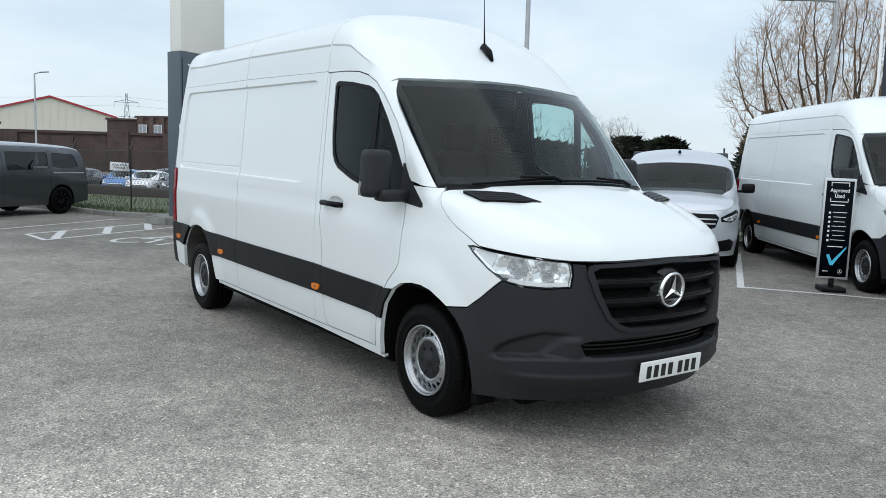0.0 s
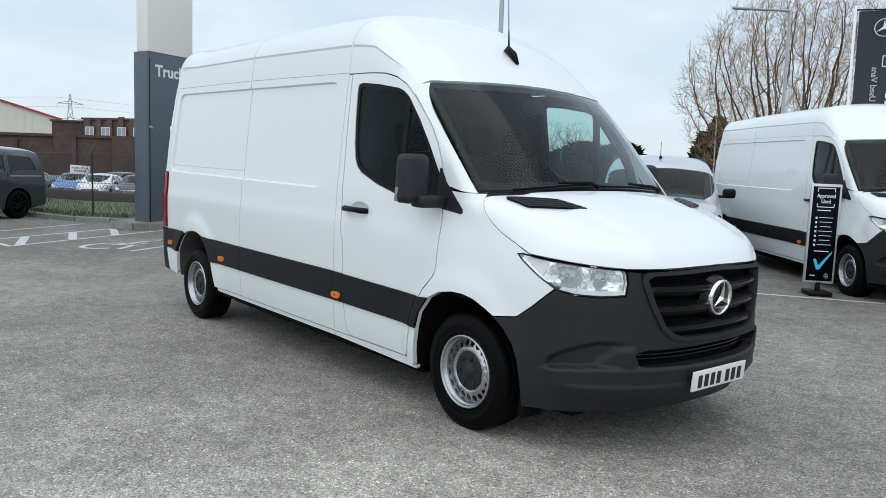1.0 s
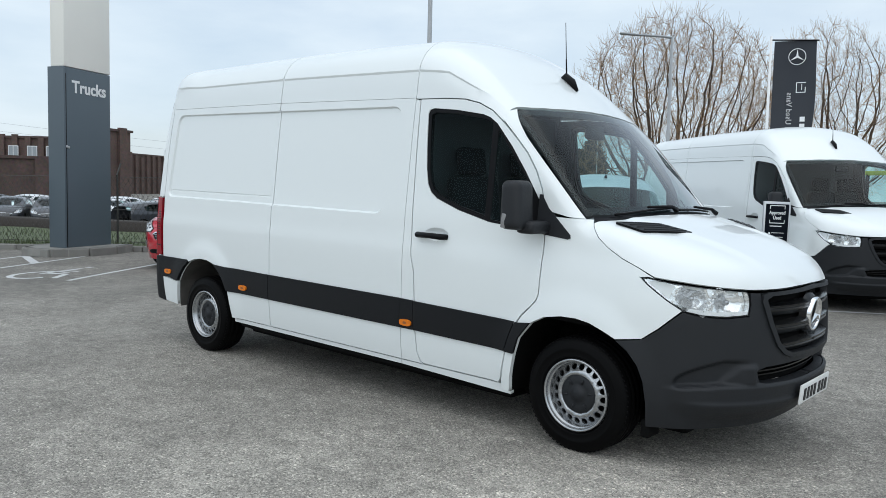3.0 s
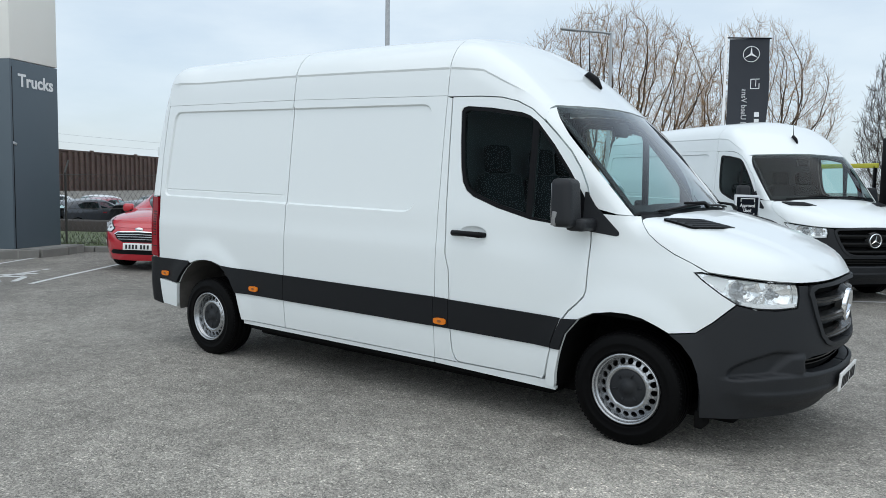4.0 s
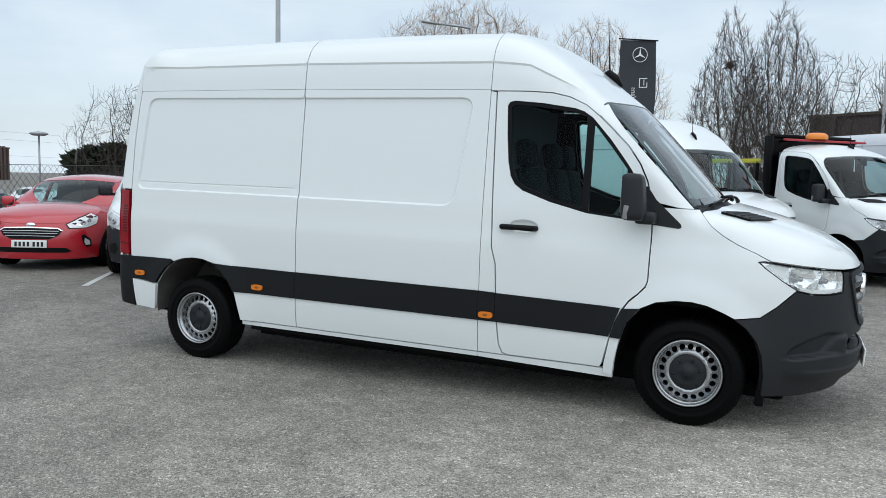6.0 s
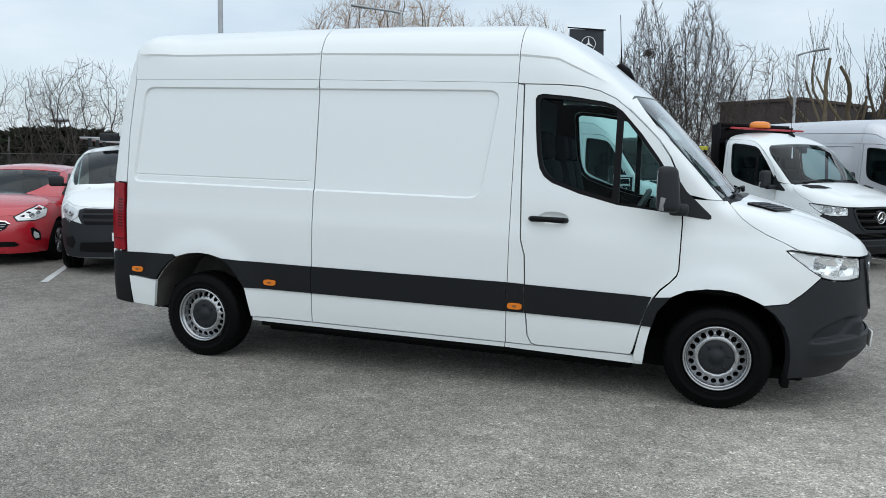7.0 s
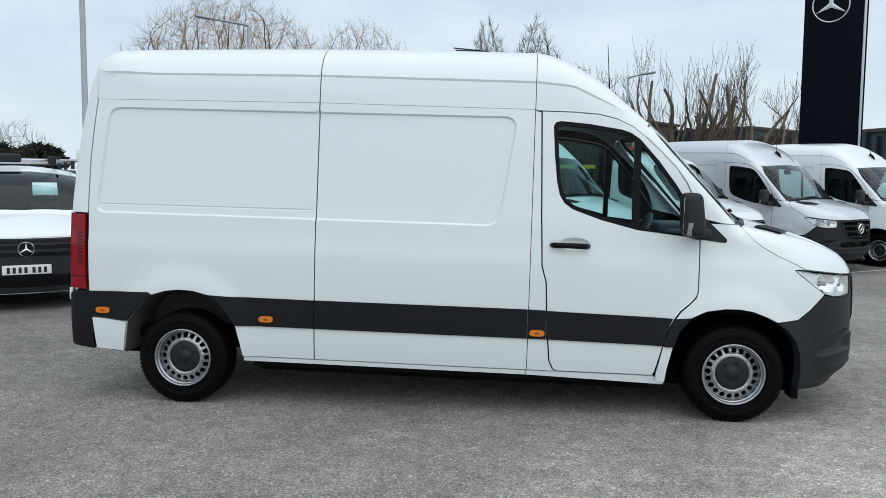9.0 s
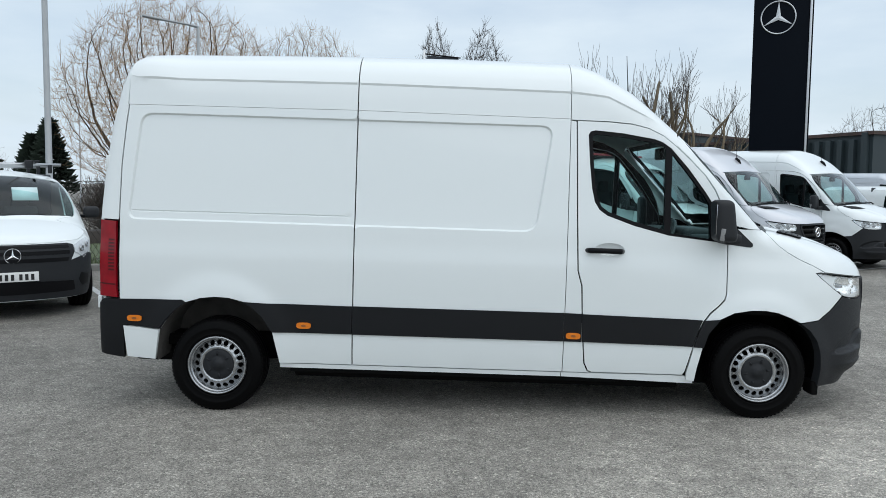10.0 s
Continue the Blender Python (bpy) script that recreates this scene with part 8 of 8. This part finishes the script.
car("camper_van", in_bay(-9.65, 0.66, 0), GREYP, CAMPER, "dark grey window van with black alloy wheels", "van")

white_car = tagged(copy_thing(small_van, Matrix.Translation((12.0, 16.5, 0)) @ Matrix.Rotation(radians(-60), 4, "Z")), "small white van beyond the end of the row")
repaint(white_car, SILVERBLUE, WHITE)

# cars in the staff car park beyond the fence
far_specs = dict(HATCH, far=1)
first = {}
for i, (e, d, turn, paint, lab) in enumerate((
        (-22.9, 18.4, 25, BLUEP, "bright blue parked car behind the fence"), (-20.9, 18.0, 25, WHITEP, "white parked hatchback behind the fence"), (-18.4, 18.0, 25, DARKP, "charcoal parked hatchback behind the fence"), (-16.2, 18.3, 30, DARKP, "charcoal parked car behind the fence"),
        (-12.6, 19.0, 60, WHITEP, "white parked car behind the fence"), (-10.9, 22.0, 175, REDP, "maroon parked car in a far row"), (-9.0, 17.6, 150, DARKP, "dark parked saloon behind the fence"), (-6.2, 18.0, 150, DARKP, "dark parked car behind the fence"), (-3.4, 18.0, 150, WHITEP, "white parked car behind the fence"),
        (-26.5, 18.5, 25, DARKP, "dark parked car behind the fence"), (-29.5, 18.5, 25, WHITEP, "white parked car behind the fence"), (-20.0, 25.0, 0, DARKP, "dark parked car in a far row"), (-17.2, 25.0, 0, WHITEP, "white parked car in a far row"), (-14.2, 25.0, 0, WHITEP, "white parked car in a far row"), (-11.2, 26.0, 0, DARKP, "dark parked car in a far row"), (-8.4, 26.0, 0, WHITEP, "pale parked car in a far row"), (-5.2, 26.0, 0, REDP, "maroon parked car in a far row"), (-23.0, 25.0, 0, WHITEP, "white parked car in a far row"), (-26.0, 25.0, 0, DARKP, "dark parked car in a far row"))):
    m = Matrix.Translation(Vector((*bay(e - 3, d + 6)[:2], -DROP))) @ Matrix.Rotation(radians(OUT + turn), 4, "Z")
    if not first:
        first["car"] = car("parked_car", m, paint, far_specs, lab, "car", "cars beyond the fence")[0]
    else:
        c = copy_thing(first["car"], m)
        tagged(c, lab)
        for o in c.children_recursive:
            if o.type == "MESH" and o.data.materials and o.data.materials[0] == BLUEP:
                o.material_slots[0].link = "OBJECT"
                o.material_slots[0].material = paint

# ---- the row of large vans ----


def van_pose(x, y, heading):
    return Matrix.Translation((x, y, ground_z(x, y))) @ Matrix.Rotation(radians(heading), 4, "Z") @ Matrix.Rotation(RAKE * 0.6, 4, "Y")


v2 = tagged(copy_thing(van, van_pose(-0.479, 7.308, -39.8)), "white high-roof panel van parked behind a display board")


def lengthen(t, by):
    """A longer load space: the panels behind the cab stretched, all behind them moved back."""
    k = (1.513 + by) / 1.513
    go = lambda x: x if x > -1.43 else (-1.43 + (x + 1.43) * k if x > -2.943 else x - by)
    for o in t.children:
        if o.type == "EMPTY":
            if o.matrix_basis.translation.x < -2:
                o.matrix_basis = Matrix.Translation((-by, 0, 0)) @ o.matrix_basis
            continue
        xs = [c[0] for c in o.bound_box]
        x0, x1 = min(xs), max(xs)
        if x0 < -1.45 and o.matrix_basis.translation.length < 1e-6:
            a, b = go(x0), go(x1)
            f = (b - a) / (x1 - x0)
            o.matrix_basis = Matrix.Translation((a - x0 * f, 0, 0)) @ Matrix.Diagonal((f, 1, 1, 1))


lengthen(v2, 0.66)
v4 = tagged(copy_thing(van, van_pose(4.354, 9.96, -47.0)), "silver high-roof panel van in the parked row")
repaint(v4, WHITE, SILVER)
v5 = tagged(copy_thing(van, van_pose(6.68, 11.11, -50.4)), "white high-roof panel van at the end of the row")
v6 = tagged(copy_thing(van, van_pose(20.6, 33.0, -56)), "silver-blue panel van standing beyond the parked row")
repaint(v6, WHITE, SILVERBLUE)
for t in (v2, v4, v5, v6):
    for o in [o for o in t.children_recursive if o.name.split(".")[0] in ("number_plate", "plate_bar")]:
        bpy.data.objects.remove(o)

truck = thing("tipper_truck", van_pose(1.927, 8.515, -43.5), "white tipper truck cab with black headboard and amber beacon", "truck")
van_cab(truck, LOW, WHITE)
for o in [o for o in truck.children_recursive if o.name.split(".")[0] in ("number_plate", "plate_bar")]:
    bpy.data.objects.remove(o)
for x in (0.0, -3.66):
    for sgn in (1, -1):
        wheel_at(truck, x, -0.862 * sgn, 0.335, sgn)
part("headboard", box((-1.66, 0, 1.62), (0.05, 1.98, 1.5), 0.006), BLACK, truck)
for y in (-0.98, 0.98):
    part("headboard_post", box((-1.62, y, 1.60), (0.16, 0.05, 1.56), 0.006), BLACK, truck)
for z in (1.3, 1.7, 2.05, 2.39):
    part("headboard_rail", box((-1.61, 0, z), (0.05, 1.9, 0.05), 0.005), BLACK, truck)
part("tipper_body", box((-3.3, 0, 1.05), (3.2, 2.05, 0.42), 0.02), PLASTIC, truck)
part("chassis", box((-3.0, 0, 0.62), (4.0, 0.9, 0.22), 0.02), VOID, truck)
part("light_bar", box((-1.30, 0, 2.31), (0.07, 1.9, 0.035), 0.01), REDTRIM, truck, "red crossbar over the cab")
bm = bmesh.new()
for y in (-0.7, 0.7):
    add_box(bm, (-1.45, y, 2.30), (0.36, 0.04, 0.04))
part("bar_bracket", bm, BLACK, truck)
bc = lathe([(0.0, 0.085), (0.03, 0.09), (0.075, 0.115), (0.12, 0.105), (0.150, 0.075), (0.158, 0.03), (0.15, 0.0)], 28, axis="z")
part("beacon", bc, BEACON, truck, "amber rotating beacon", m=Matrix.Translation((-1.30, -0.22, 2.335)) @ Matrix.Diagonal((1, 1.35, 1, 1)))
part("side_rail", box((-2.55, -0.98, 1.95), (1.5, 0.04, 0.075), 0.008), YELLOW, truck, "bright yellow side rail")
for x in (-1.86, -2.55, -3.22):
    part("rail_post", box((x, -0.98, 1.60), (0.05, 0.04, 0.70), 0.006), BLACK, truck)
